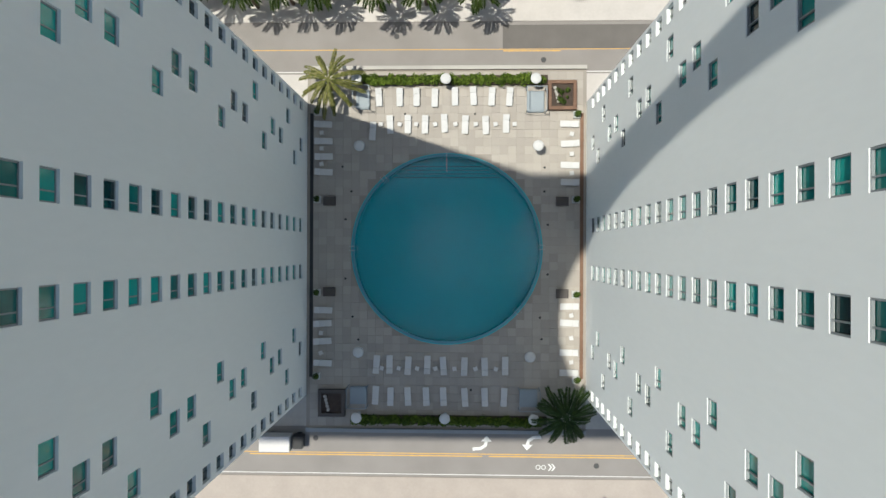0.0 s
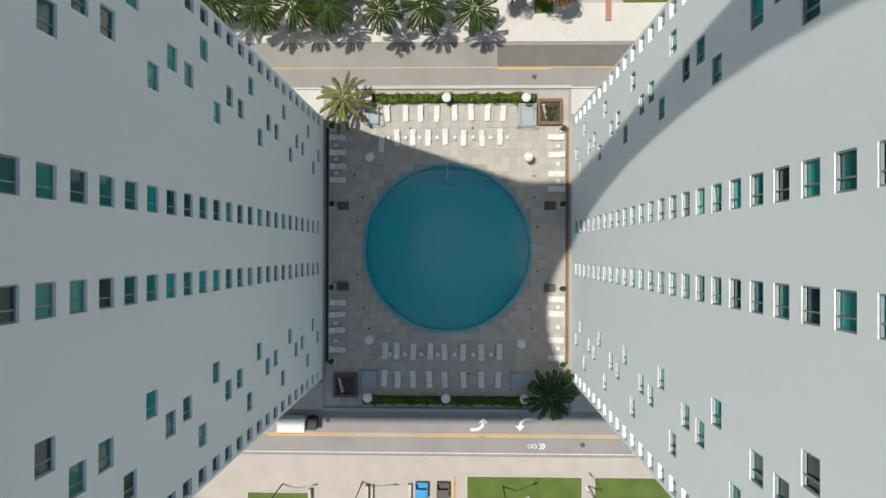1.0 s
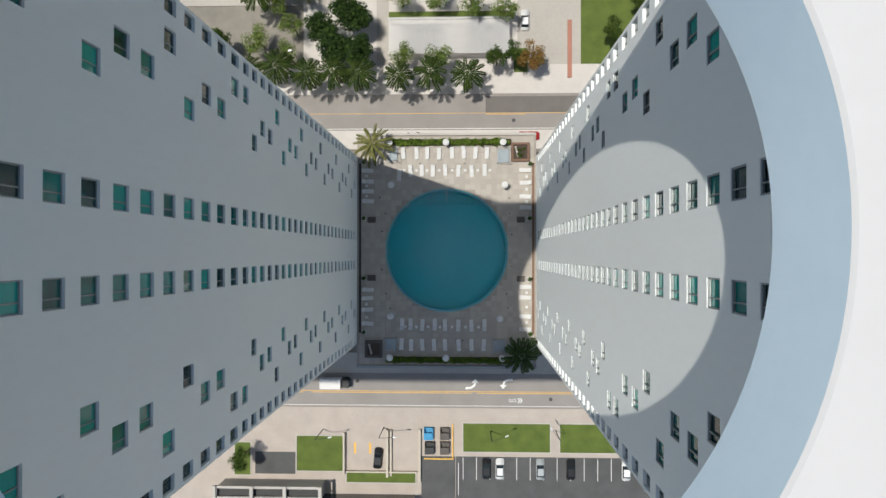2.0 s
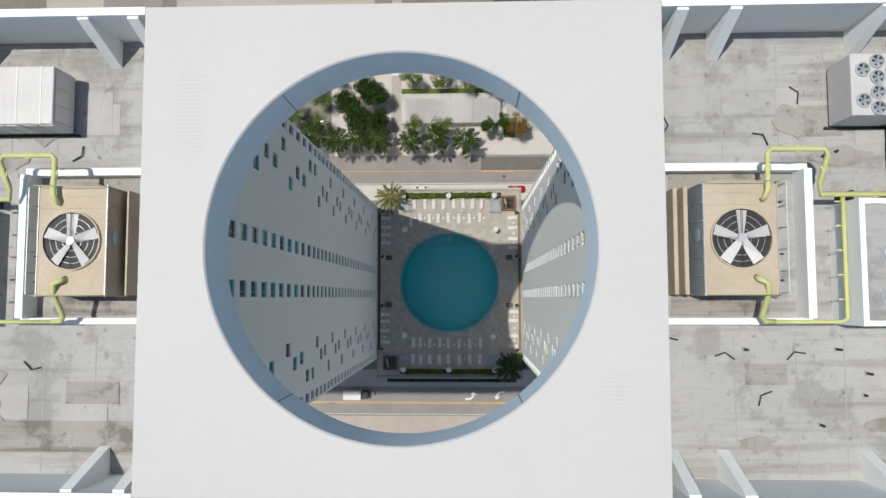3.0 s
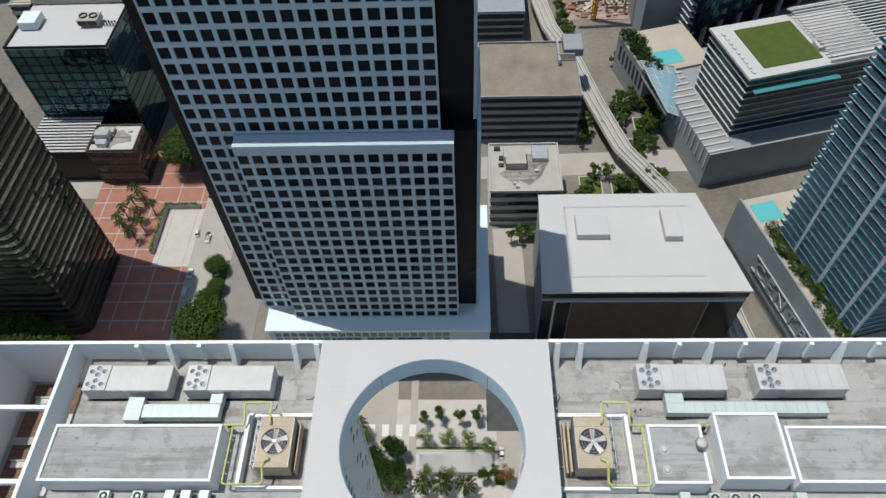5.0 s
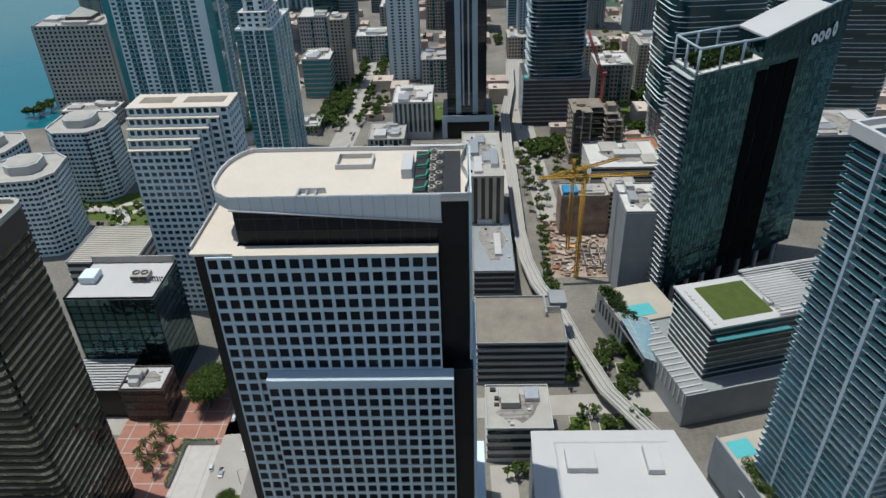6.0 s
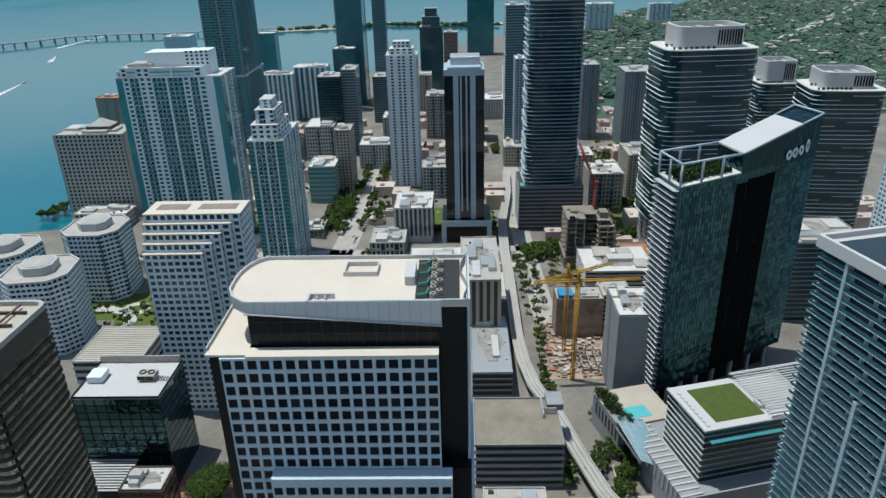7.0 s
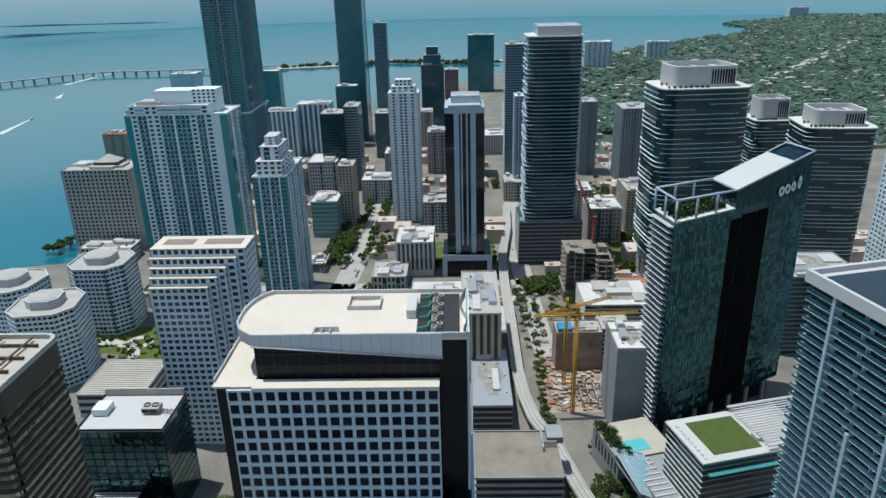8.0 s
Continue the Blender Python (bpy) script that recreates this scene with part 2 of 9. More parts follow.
M["redroof"] = material("clay_tile_roof", (0.45, 0.17, 0.08), (0.32, 0.11, 0.05), 0.85, scale=0.5, fine=4)
M["house"] = material("far_house_roofs", (0.60, 0.50, 0.43), (0.36, 0.27, 0.23), 0.9, scale=0.01, fine=0.08, per="island")
M["tyre"] = material("tyre_rubber", (0.02, 0.02, 0.02), None, 0.9)
M["poolaqua"] = material("aqua_pool", (0.14, 0.50, 0.52), (0.11, 0.43, 0.46), 0.1, scale=0.3, fine=2)
M["pvpanel"] = glassy("roof_glazing", (0.25, 0.38, 0.44), (0.36, 0.50, 0.55), 0.12, spec=0.8)
M["green"] = material("green_pipes", (0.03, 0.30, 0.20), (0.02, 0.22, 0.15), 0.5)


def streaked(name, clean, dirty, along, amount, blotch=0.5, rust=0.0):
    """Roof membrane: dirt in streaks along one way, ponding blotches with tide marks, and seams by fine grain."""
    m = material(name, clean, tuple(c * 0.80 for c in clean), 0.9, scale=0.22, fine=2.2, bump=0.12)
    nt = m.node_tree
    p = nt.nodes["Principled BSDF"]
    col = p.inputs["Base Color"].links[0].from_socket
    g = nt.nodes.new("ShaderNodeNewGeometry")

    def layer(stretch, scale, lo, hi, colour, strength, detail=6):
        nonlocal col
        mp, n, r, mx = nt.nodes.new("ShaderNodeMapping"), nt.nodes.new("ShaderNodeTexNoise"), nt.nodes.new("ShaderNodeMapRange"), nt.nodes.new("ShaderNodeMix")
        mp.inputs["Scale"].default_value = stretch
        n.inputs["Scale"].default_value, n.inputs["Detail"].default_value, n.inputs["Roughness"].default_value = scale, detail, 0.65
        r.inputs["From Min"].default_value, r.inputs["From Max"].default_value, r.inputs["To Max"].default_value = lo, hi, strength
        mx.data_type = "RGBA"
        nt.links.new(g.outputs["Position"], mp.inputs["Vector"])
        nt.links.new(mp.outputs[0], n.inputs["Vector"])
        nt.links.new(n.outputs["Fac"], r.inputs["Value"])
        nt.links.new(r.outputs[0], mx.inputs["Factor"])
        nt.links.new(col, mx.inputs[6])
        mx.inputs[7].default_value = (*colour, 1)
        col = mx.outputs[2]

    layer((1.0, 0.07, 1) if along == "y" else (0.07, 1.0, 1), 0.8, 0.50, 0.70, dirty, amount)
    layer((1.0, 0.05, 1) if along == "y" else (0.05, 1.0, 1), 3.0, 0.58, 0.72, dirty, amount * 0.3)
    layer((1, 1, 1), 0.25, 0.52, 0.60, dirty, blotch)
    layer((1, 1, 1), 1.3, 0.60, 0.72, tuple(c * 0.5 for c in dirty), 0.6)
    if rust:
        layer((1, 0.5, 1), 0.5, 0.62, 0.72, (0.36, 0.16, 0.06), rust)
    nt.links.new(col, p.inputs["Base Color"])
    return m


M["roofgrey"] = streaked("weathered_roof_membrane", (0.435, 0.425, 0.41), (0.15, 0.142, 0.13), "x", 0.58, 0.36, 0.16)
M["roofdirt"] = streaked("dirty_brown_membrane", (0.36, 0.335, 0.31), (0.10, 0.088, 0.076), "x", 0.8, 0.65, 0.2)
M["patchdark"] = material("seam_line", (0.37, 0.36, 0.345), (0.31, 0.30, 0.285), 0.9, scale=0.3, fine=2)
M["rustpatch"] = streaked("rust_stained_membrane", (0.37, 0.345, 0.32), (0.15, 0.115, 0.09), "y", 0.6, 0.5, 0.75)
M["patch"] = streaked("pale_membrane_patch", (0.46, 0.445, 0.43), (0.36, 0.345, 0.33), "y", 0.4, 0.3)


def paint(name, c, rough=0.3):
    if name not in M:
        M[name] = material(name, c, None, rough, scale=0.5, fine=4)
    return M[name]


# ---- mesh helpers ----
QUADS = [(0, 3, 2, 1), (4, 5, 6, 7), (0, 1, 5, 4), (1, 2, 6, 5), (2, 3, 7, 6), (3, 0, 4, 7)]


def box_mesh(name, boxes, mat):
    """One mesh of axis-aligned boxes (x0, x1, y0, y1, z0, z1)."""
    v, f = [], []
    for x0, x1, y0, y1, z0, z1 in boxes:
        k = len(v)
        v += [(x0, y0, z0), (x1, y0, z0), (x1, y1, z0), (x0, y1, z0), (x0, y0, z1), (x1, y0, z1), (x1, y1, z1), (x0, y1, z1)]
        f += [tuple(k + i for i in q) for q in QUADS]
    me = bpy.data.meshes.new(name)
    me.from_pydata(v, [], f)
    me.materials.append(M[mat] if isinstance(mat, str) else mat)
    return me


def poly_mesh(name, pts, z0, z1, mat):
    """A prism over a polygon given counter-clockwise."""
    n = len(pts)
    v = [(x, y, z0) for x, y in pts] + [(x, y, z1) for x, y in pts]
    f = [tuple(range(n - 1, -1, -1)), tuple(range(n, 2 * n))] + [(i, (i + 1) % n, n + (i + 1) % n, n + i) for i in range(n)]
    me = bpy.data.meshes.new(name)
    me.from_pydata(v, [], f)
    me.materials.append(M[mat] if isinstance(mat, str) else mat)
    return me


def raw_mesh(name, v, f, mat, smooth=False):
    me = bpy.data.meshes.new(name)
    me.from_pydata(v, [], f)
    me.materials.append(M[mat] if isinstance(mat, str) else mat)
    if smooth:
        me.polygons.foreach_set("use_smooth", [True] * len(me.polygons))
    return me


def bm_mesh(name, bm, mat, smooth=False):
    me = bpy.data.meshes.new(name)
    bm.to_mesh(me)
    bm.free()
    me.materials.append(M[mat] if isinstance(mat, str) else mat)
    if smooth:
        me.polygons.foreach_set("use_smooth", [True] * len(me.polygons))
    return me


def soft_box(name, x0, x1, y0, y1, z0, z1, mat, bevel=0.05, seg=1):
    bm = bmesh.new()
    bmesh.ops.create_cube(bm, size=1, matrix=Matrix.Translation(((x0 + x1) / 2, (y0 + y1) / 2, (z0 + z1) / 2)) @ Matrix.Diagonal((x1 - x0, y1 - y0, z1 - z0, 1)))
    bmesh.ops.bevel(bm, geom=bm.edges[:], offset=bevel, segments=seg, affect="EDGES")
    return bm_mesh(name, bm, mat)


def cyl_mesh(name, r0, r1, z0, z1, mat, seg=16, smooth=False):
    v = [(r0 * math.cos(2 * math.pi * i / seg), r0 * math.sin(2 * math.pi * i / seg), z0) for i in range(seg)]
    v += [(r1 * math.cos(2 * math.pi * i / seg), r1 * math.sin(2 * math.pi * i / seg), z1) for i in range(seg)]
    f = [tuple(range(seg - 1, -1, -1)), tuple(range(seg, 2 * seg))] + [(i, (i + 1) % seg, seg + (i + 1) % seg, seg + i) for i in range(seg)]
    return raw_mesh(name, v, f, mat, smooth)


def tube_mesh(name, pts, r, mat, seg=8):
    """A round pipe along a bent line."""
    v, f = [], []
    pts = [Vector(p) for p in pts]
    for i, p in enumerate(pts):
        d = (pts[min(i + 1, len(pts) - 1)] - pts[max(i - 1, 0)]).normalized()
        a = d.orthogonal().normalized() if abs(d.z) > 0.95 else d.cross(Vector((0, 0, 1))).normalized()
        b = d.cross(a)
        rr = r[i] if isinstance(r, (list, tuple)) else r
        v += [tuple(p + rr * (math.cos(2 * math.pi * k / seg) * a + math.sin(2 * math.pi * k / seg) * b)) for k in range(seg)]
    for i in range(len(pts) - 1):
        f += [(i * seg + k, i * seg + (k + 1) % seg, (i + 1) * seg + (k + 1) % seg, (i + 1) * seg + k) for k in range(seg)]
    f += [tuple(range(seg - 1, -1, -1)), tuple((len(pts) - 1) * seg + k for k in range(seg))]
    return raw_mesh(name, v, f, mat, True)


def part(name, me, parent, label="", at=(0, 0, 0), rz=0.0):
    ob = new(name, me)
    ob.parent = parent
    ob.location, ob.rotation_euler = at, (0, 0, rz)
    return tagged(ob, label)


def thing(name, at, label, category, group="", rz=0.0, kind=""):
    ob = new(name)
    ob.empty_display_size = 0.5
    ob.location, ob.rotation_euler = at, (0, 0, rz)
    return tagged(ob, label, category, group, kind)


def setting(name, me, label="", category=""):
    return tagged(new(name, me), label, category, kind="structure")

# ---- twin tower with its round roof opening ----
WALL, END, ROOF, SLAB_TOP, DECK = 16.93, 17.8, 128.4, 133.9, 20.0
PARAPET = SLAB_TOP - ROOF
STAGGER = (9.0, 10.9, 10.5, 13.1)
# window rows of the courtyard walls: place in the stagger, sill height, window height
ROWS = [((k + 3) % 4, 85.69 - 2.70 * k - 0.0082 * k * k, 1.6) for k in range(22, -1, -1)]
ROWS += [((3 - j) % 4, 88.6 + 3.43 * j, 1.95) for j in range(11)]


def openings(n):
    side = STAGGER[n]
    out = [(1.95, 3.6, "w"), (-3.5, -1.85, "w"), (side + 0.5, side + 2.15, "w"), (-side - 1.65, -side, "w"), (16.3, 17.5, "s"), (-17.5, -16.3, "s")]
    return sorted(out)


def frame_mesh(w, h):
    b = [(-0.12, 0, 0, 0.09, 0, h), (-0.12, 0, w - 0.09, w, 0, h), (-0.12, 0, 0.09, w - 0.09, 0, 0.09), (-0.12, 0, 0.09, w - 0.09, h - 0.09, h), (-0.11, 0.01, w * 0.32, w * 0.32 + 0.07, 0.09, h - 0.09)]
    return box_mesh("window_frame", b, "winframe")


def tower(sx, label):
    t = thing("apartment_tower", (0, 0, 0), label, "apartment building", "twin towers")
    far = 76.0
    x_in, x_back = sx * WALL, sx * (WALL + 0.5)
    xa, xb = min(x_in, x_back), max(x_in, x_back)
    rows = []
    rows_z = [(n, z + (1.1 if sx > 0 else 0.0), h) for n, z, h in ROWS]
    zlow = rows_z[0][1]
    rows.append((xa, xb, -END, END, 0, zlow))
    for k, (n, zb, hw) in enumerate(rows_z):
        z1 = rows_z[k + 1][1] if k + 1 < len(rows_z) else ROOF - 0.7
        rows.append((xa, xb, -END, END, zb + hw, z1))
        y = -END
        for a, b, kind in openings(n):
            rows.append((xa, xb, y, a, zb, zb + hw))
            y = b
        rows.append((xa, xb, y, END, zb, zb + hw))
    part("wall", box_mesh("courtyard_wall", rows, "white"), t, "smooth white rendered wall with staggered windows")
    bx0, bx1 = sorted((sx * (WALL + 0.9), sx * (60.5 if sx < 0 else 75.5)))
    part("body", box_mesh("body", [(bx0, bx1, -END, END, 0, ROOF - 0.7)], "white"), t)
    part("roof", box_mesh("roof", [(min(x_in, sx * (60.5 if sx < 0 else 75.5)), max(x_in, sx * (60.5 if sx < 0 else 75.5)), -END, END, ROOF - 0.7, ROOF)], "roofgrey"), t, "grey weathered roof membrane with dark stains")
    fm, pm = frame_mesh(1.65, 1.6), box_mesh("pane", [(0, 0.03, 0.05, 1.6, 0.05, 1.55)], "win")
    ps = box_mesh("slot_window", [(-0.02, 0.02, 0, 1.2, 0, 1.6), (-0.06, 0.06, 0.55, 0.65, 0, 1.6)], "deepglass")
    for n, zb, hw in rows_z:
        for a, b, k in openings(n):
            if k == "s":
                w = part("slot_window", ps, t, at=(sx * (WALL + 0.3), a, zb))
            else:
                w = part("window", fm, t, at=(sx * (WALL + 0.17), a, zb))
                part("pane", pm, w, at=(sx * 0.06 - 0.015, 0, 0))
            w.scale = (1, 1, hw / 1.6)
    # parapet with raking fins, on the two long sides and the far end
    for sy in (1, -1):
        a, b = sorted((-19.1, -far) if sx < 0 else (18.54, far))
        y0, y1 = sorted((sy * 17.3, sy * 17.8))
        part("parapet", box_mesh("parapet", [(a, b, y0, y1, ROOF, ROOF + PARAPET - 0.15), (a, b, y0 - 0.05, y1 + 0.05, ROOF + PARAPET - 0.15, ROOF + PARAPET)], "white"), t)
        for i in range(11):
            x = 20.1 + 10.65 * (i // 2) + (3.8 if i % 2 else 9.15 if i else 0.0)
            big = i % 2 == 1 or i == 0
            if sx < 0 and x > 60:
                break
            # raking buttress down to the roof, or a short bracket that ends above it
            reach, hi, lo = (2.2, PARAPET - 0.2, 0.0) if big else (1.0, PARAPET - 0.2, 1.6)
            w = 0.42 if big else 0.36
            v = [(-w, 0, lo), (w, 0, lo), (w, -reach, lo), (-w, -reach, lo), (-w, 0, hi), (w, 0, hi), (w, -0.25 if big else -0.6, hi), (-w, -0.25 if big else -0.6, hi)]
            v = [(p[0], p[1] * sy, p[2]) for p in v]
            f = QUADS if sy > 0 else [q[::-1] for q in QUADS]
            part("fin", raw_mesh("fin", v, f, "white"), t, at=(sx * x, sy * 17.3, ROOF))
    # seams, patches and dirt of the membrane
    g = random.Random(70 + sx)
    xe = 59.0 if sx < 0 else 74.0
    for y0, y1 in ((6.4, 17.5), (-17.5, -6.4)):
        x = 20.5
        while x < xe - 2:
            x += g.uniform(3.6, 4.8)
            part("membrane_seam", box_mesh("membrane_seam", [(-0.05, 0.05, y0, y1, ROOF, ROOF + 0.012)], "patchdark"), t, at=(sx * x, 0, 0))
        for i in range(9):
            w, d = g.uniform(0.7, 2.6), g.uniform(0.6, 2.2)
            part("membrane_patch", box_mesh("membrane_patch", [(-w, w, -d, d, ROOF + 0.013, ROOF + 0.02)], g.choice(("patch", "patch", "roofdirt"))), t, at=(sx * g.uniform(23, xe - 4), g.uniform(y0 + 3, y1 - 3), 0.008 * i))
    for cx, cy, rx, ry in ((30.0, 10.2, 1.8, 1.5), (33.4, 7.4, 2.6, 0.9), (48.5, 11.0, 1.6, 1.2), (26.4, -14.6, 1.6, 0.7), (36.5, -13.2, 2.2, 0.8)):
        rim = [(sx * cx + rx * math.cos(6.283 * i / 18) * g.uniform(0.6, 1.1), cy + ry * math.sin(6.283 * i / 18) * g.uniform(0.6, 1.1)) for i in range(18)]
        part("rust_stain", poly_mesh("rust_stain", rim, ROOF + 0.1, ROOF + 0.105, "rustpatch"), t)
    if sx < 0:
        n = 40
        blot = []
        for i in range(n):
            c, q = math.cos(6.283 * i / n), math.sin(6.283 * i / n)
            blot.append((-43.5 + 11.3 * math.copysign(abs(c) ** 0.5, c) * g.uniform(0.9, 1.06), -11.4 + 4.6 * math.copysign(abs(q) ** 0.5, q) * g.uniform(0.88, 1.08)))
        part("dirt_area", poly_mesh("dirt_area", blot, ROOF + 0.085, ROOF + 0.095, "roofdirt"), t, "brown dirty stretch of roof membrane")
        part("gutter_dirt", box_mesh("gutter_dirt", [(-58, -19.2, -15.6, -13.2, ROOF + 0.08, ROOF + 0.084)], "roofdirt"), t)
    a, b = sorted((sx * (far - 0.5), sx * far))
    part("parapet", box_mesh("end_parapet", [(a, b, -17.3, 17.3, ROOF, ROOF + PARAPET - 0.15)], "white"), t)
    if sx < 0:      # open frame over the end terraces
        part("terrace_frame", box_mesh("terrace_frame", [(-62, -61.4, -17.3, 17.3, ROOF, ROOF + PARAPET - 0.15), (-75.5, -62, 5.6, 6.3, ROOF + PARAPET - 1.1, ROOF + PARAPET - 0.15), (-75.5, -62, -6.3, -5.6, ROOF + PARAPET - 1.1, ROOF + PARAPET - 0.15)], "white"), t)
        part("terrace_floor", box_mesh("terrace_floor", [(-76, -60.5, -END, END, ROOF - 9, ROOF - 8.6)], "concrete"), t)
        part("end_wall", box_mesh("end_wall", [(-76, -75.5, -END, END, 0, ROOF), (-75.5, -60.5, -END, -END + 0.5, 0, ROOF), (-75.5, -60.5, END - 0.5, END, 0, ROOF)], "white"), t)
    return t


# furnished end terraces below the open roof frame
TZ = ROOF - 8.6


def terrace_things():
    for y0, y1 in ((-16.8, -6.6), (-5.2, 5.2), (6.6, 16.8)):
        t = thing("terrace_deck", (-68.4, (y0 + y1) / 2, TZ), "brown timber deck on the end terrace", "deck", "terrace decks")
        for k in range(9):
            part("board", box_mesh("board", [(-6.2, 6.2, 0, (y1 - y0) / 9 - 0.06, 0, 0.06)], "wood"), t, at=(0, y0 - (y0 + y1) / 2 + (y1 - y0) / 9 * k, 0))
        for dx, dy, rz in ((-3.4, 1.5, 0), (2.6, -2.4, 1.57)):
            q = thing("terrace_sofa", (-68.4 + dx, (y0 + y1) / 2 + dy, TZ + 0.06), "white cushioned sofa on the terrace deck", "sofa", "terrace sofas", rz=rz)
            part("base", soft_box("base", -1.5, 1.5, -0.6, 0.6, 0, 0.3, "wood", 0.04), q)
            part("cushion", soft_box("cushion", -1.45, 1.45, -0.55, 0.5, 0.3, 0.55, "fabric", 0.08, 2), q)
            part("backrest", soft_box("backrest", -1.5, 1.5, 0.45, 0.7, 0.3, 1.0, "fabric", 0.08, 2), q)
        q = thing("terrace_railing", (-74.9, (y0 + y1) / 2, TZ), "pale metal railing of the terrace", "railing", "terrace railings")
        for zz in (0.4, 0.75, 1.1):
            part("rail", box_mesh("rail", [(-0.04, 0.04, (y0 - y1) / 2, (y1 - y0) / 2, zz, zz + 0.06)], "metal"), q)
        for k in range(5):
            part("post", box_mesh("post", [(-0.05, 0.05, -0.05, 0.05, 0, 1.16)], "metal"), q, at=(0, (y1 - y0) * (k / 4 - 0.5), 0))


terrace_things()
tower(-1, "white high-rise apartment tower with staggered teal windows")
tower(1, "white high-rise apartment tower joined to its twin by a roof")


def canopy():
    """The roof slab that joins the towers, with its round opening."""
    r, cx, cy, x0, x1, y0, y1 = 14.02, -0.25, 0.15, -19.06, 18.5, -17.52, 17.79
    z0, z1 = 129.2, SLAB_TOP
    turns = [2 * math.pi * i / 140 for i in range(140)] + [math.atan2(y - cy, x - cx) % (2 * math.pi) for x in (x0, x1) for y in (y0, y1)]
    turns.sort()
    n = len(turns)
    v, f = [], []
    for a in turns:
        c, s = math.cos(a), math.sin(a)
        k = min(((x1 if c > 0 else x0) - cx) / c if abs(c) > 1e-6 else 1e9, ((y1 if s > 0 else y0) - cy) / s if abs(s) > 1e-6 else 1e9)
        x, y = cx + r * c, cy + r * s
        v += [(x, y, z0), (x, y, z1 - 0.12), (cx + (r + 0.12) * c, cy + (r + 0.12) * s, z1), (cx + k * c, cy + k * s, z1), (cx + k * c, cy + k * s, z0)]
    for i in range(n):
        j = (i + 1) % n
        for k in range(5):
            f.append((5 * i + k, 5 * j + k, 5 * j + (k + 1) % 5, 5 * i + (k + 1) % 5))
    me = raw_mesh("roof_canopy", v, f, "slab")
    me.materials.append(M["rim"])
    for i in range(n):
        me.polygons[5 * i].material_index = 1
    return me


canopy_thing = thing("roof_canopy", (0, 0, 0), "broad white roof slab with a large round opening", "roof canopy")
part("slab", canopy(), canopy_thing)
for ang in (52, 128, 232, 308):
    a = radians(ang)
    part("panel_joint", box_mesh("panel_joint", [(-0.02, 0.05, -0.05, 0.05, -4.5, 0)], "winframe"), canopy_thing, at=(-0.25 + 14.02 * math.cos(a), 0.15 + 14.02 * math.sin(a), 133.75), rz=a)
for x0, x1, y0, n in ((-16.6, -14.6, 7.0, 20), (13.8, 15.6, -11.2, 9)):
    for i in range(n):
        part("coating_rib", box_mesh("coating_rib", [(x0 + 0.3 * math.sin(i * 2.4), x1 + 0.25 * math.sin(i * 1.7), 0, 0.07, SLAB_TOP, SLAB_TOP + 0.012)], "coatrib"), canopy_thing, at=(0, y0 + 0.29 * i, 0))
# round opening to the square corners: small edge brackets on the slab's sides
for sx in (-1, 1):
    for y in (9.2, 7.0, 2.0, -2.5, -8.0, -12.0, -14.2):
        part("bracket", box_mesh("bracket", [(0, 0.9, -0.08, 0.08, 0, 0.5)], "metal"), canopy_thing, at=(18.5 if sx > 0 else -19.96, y, 130.2))

# ---- plant on the roofs ----
def fan_blades(n, r, mat, hub, w):
    v, f = [], []
    for i in range(n):
        a = 2 * math.pi * i / n
        for rr, ww, tw in ((hub, w * 0.6, 0.25), (r, w, 0.12)):
            for s in (-1, 1):
                x, y = rr, s * ww / 2
                v.append((x * math.cos(a) - y * math.sin(a), x * math.sin(a) + y * math.cos(a), s * tw * ww))
        k = 4 * i
        f.append((k, k + 2, k + 3, k + 1))
    f.append(tuple(4 * i + j for i in range(n) for j in (0, 1)))
    return raw_mesh("fan_blades", v, f, mat)


def ring_mesh(name, r0, r1, z0, z1, mat, seg=32):
    v, f = [], []
    for i in range(seg):
        c, s = math.cos(2 * math.pi * i / seg), math.sin(2 * math.pi * i / seg)
        v += [(r0 * c, r0 * s, z0), (r1 * c, r1 * s, z0), (r1 * c, r1 * s, z1), (r0 * c, r0 * s, z1)]
    for i in range(seg):
        j = (i + 1) % seg
        f += [(4 * i + k, 4 * j + k, 4 * j + (k + 1) % 4, 4 * i + (k + 1) % 4) for k in range(4)]
    return raw_mesh(name, v, f, mat)


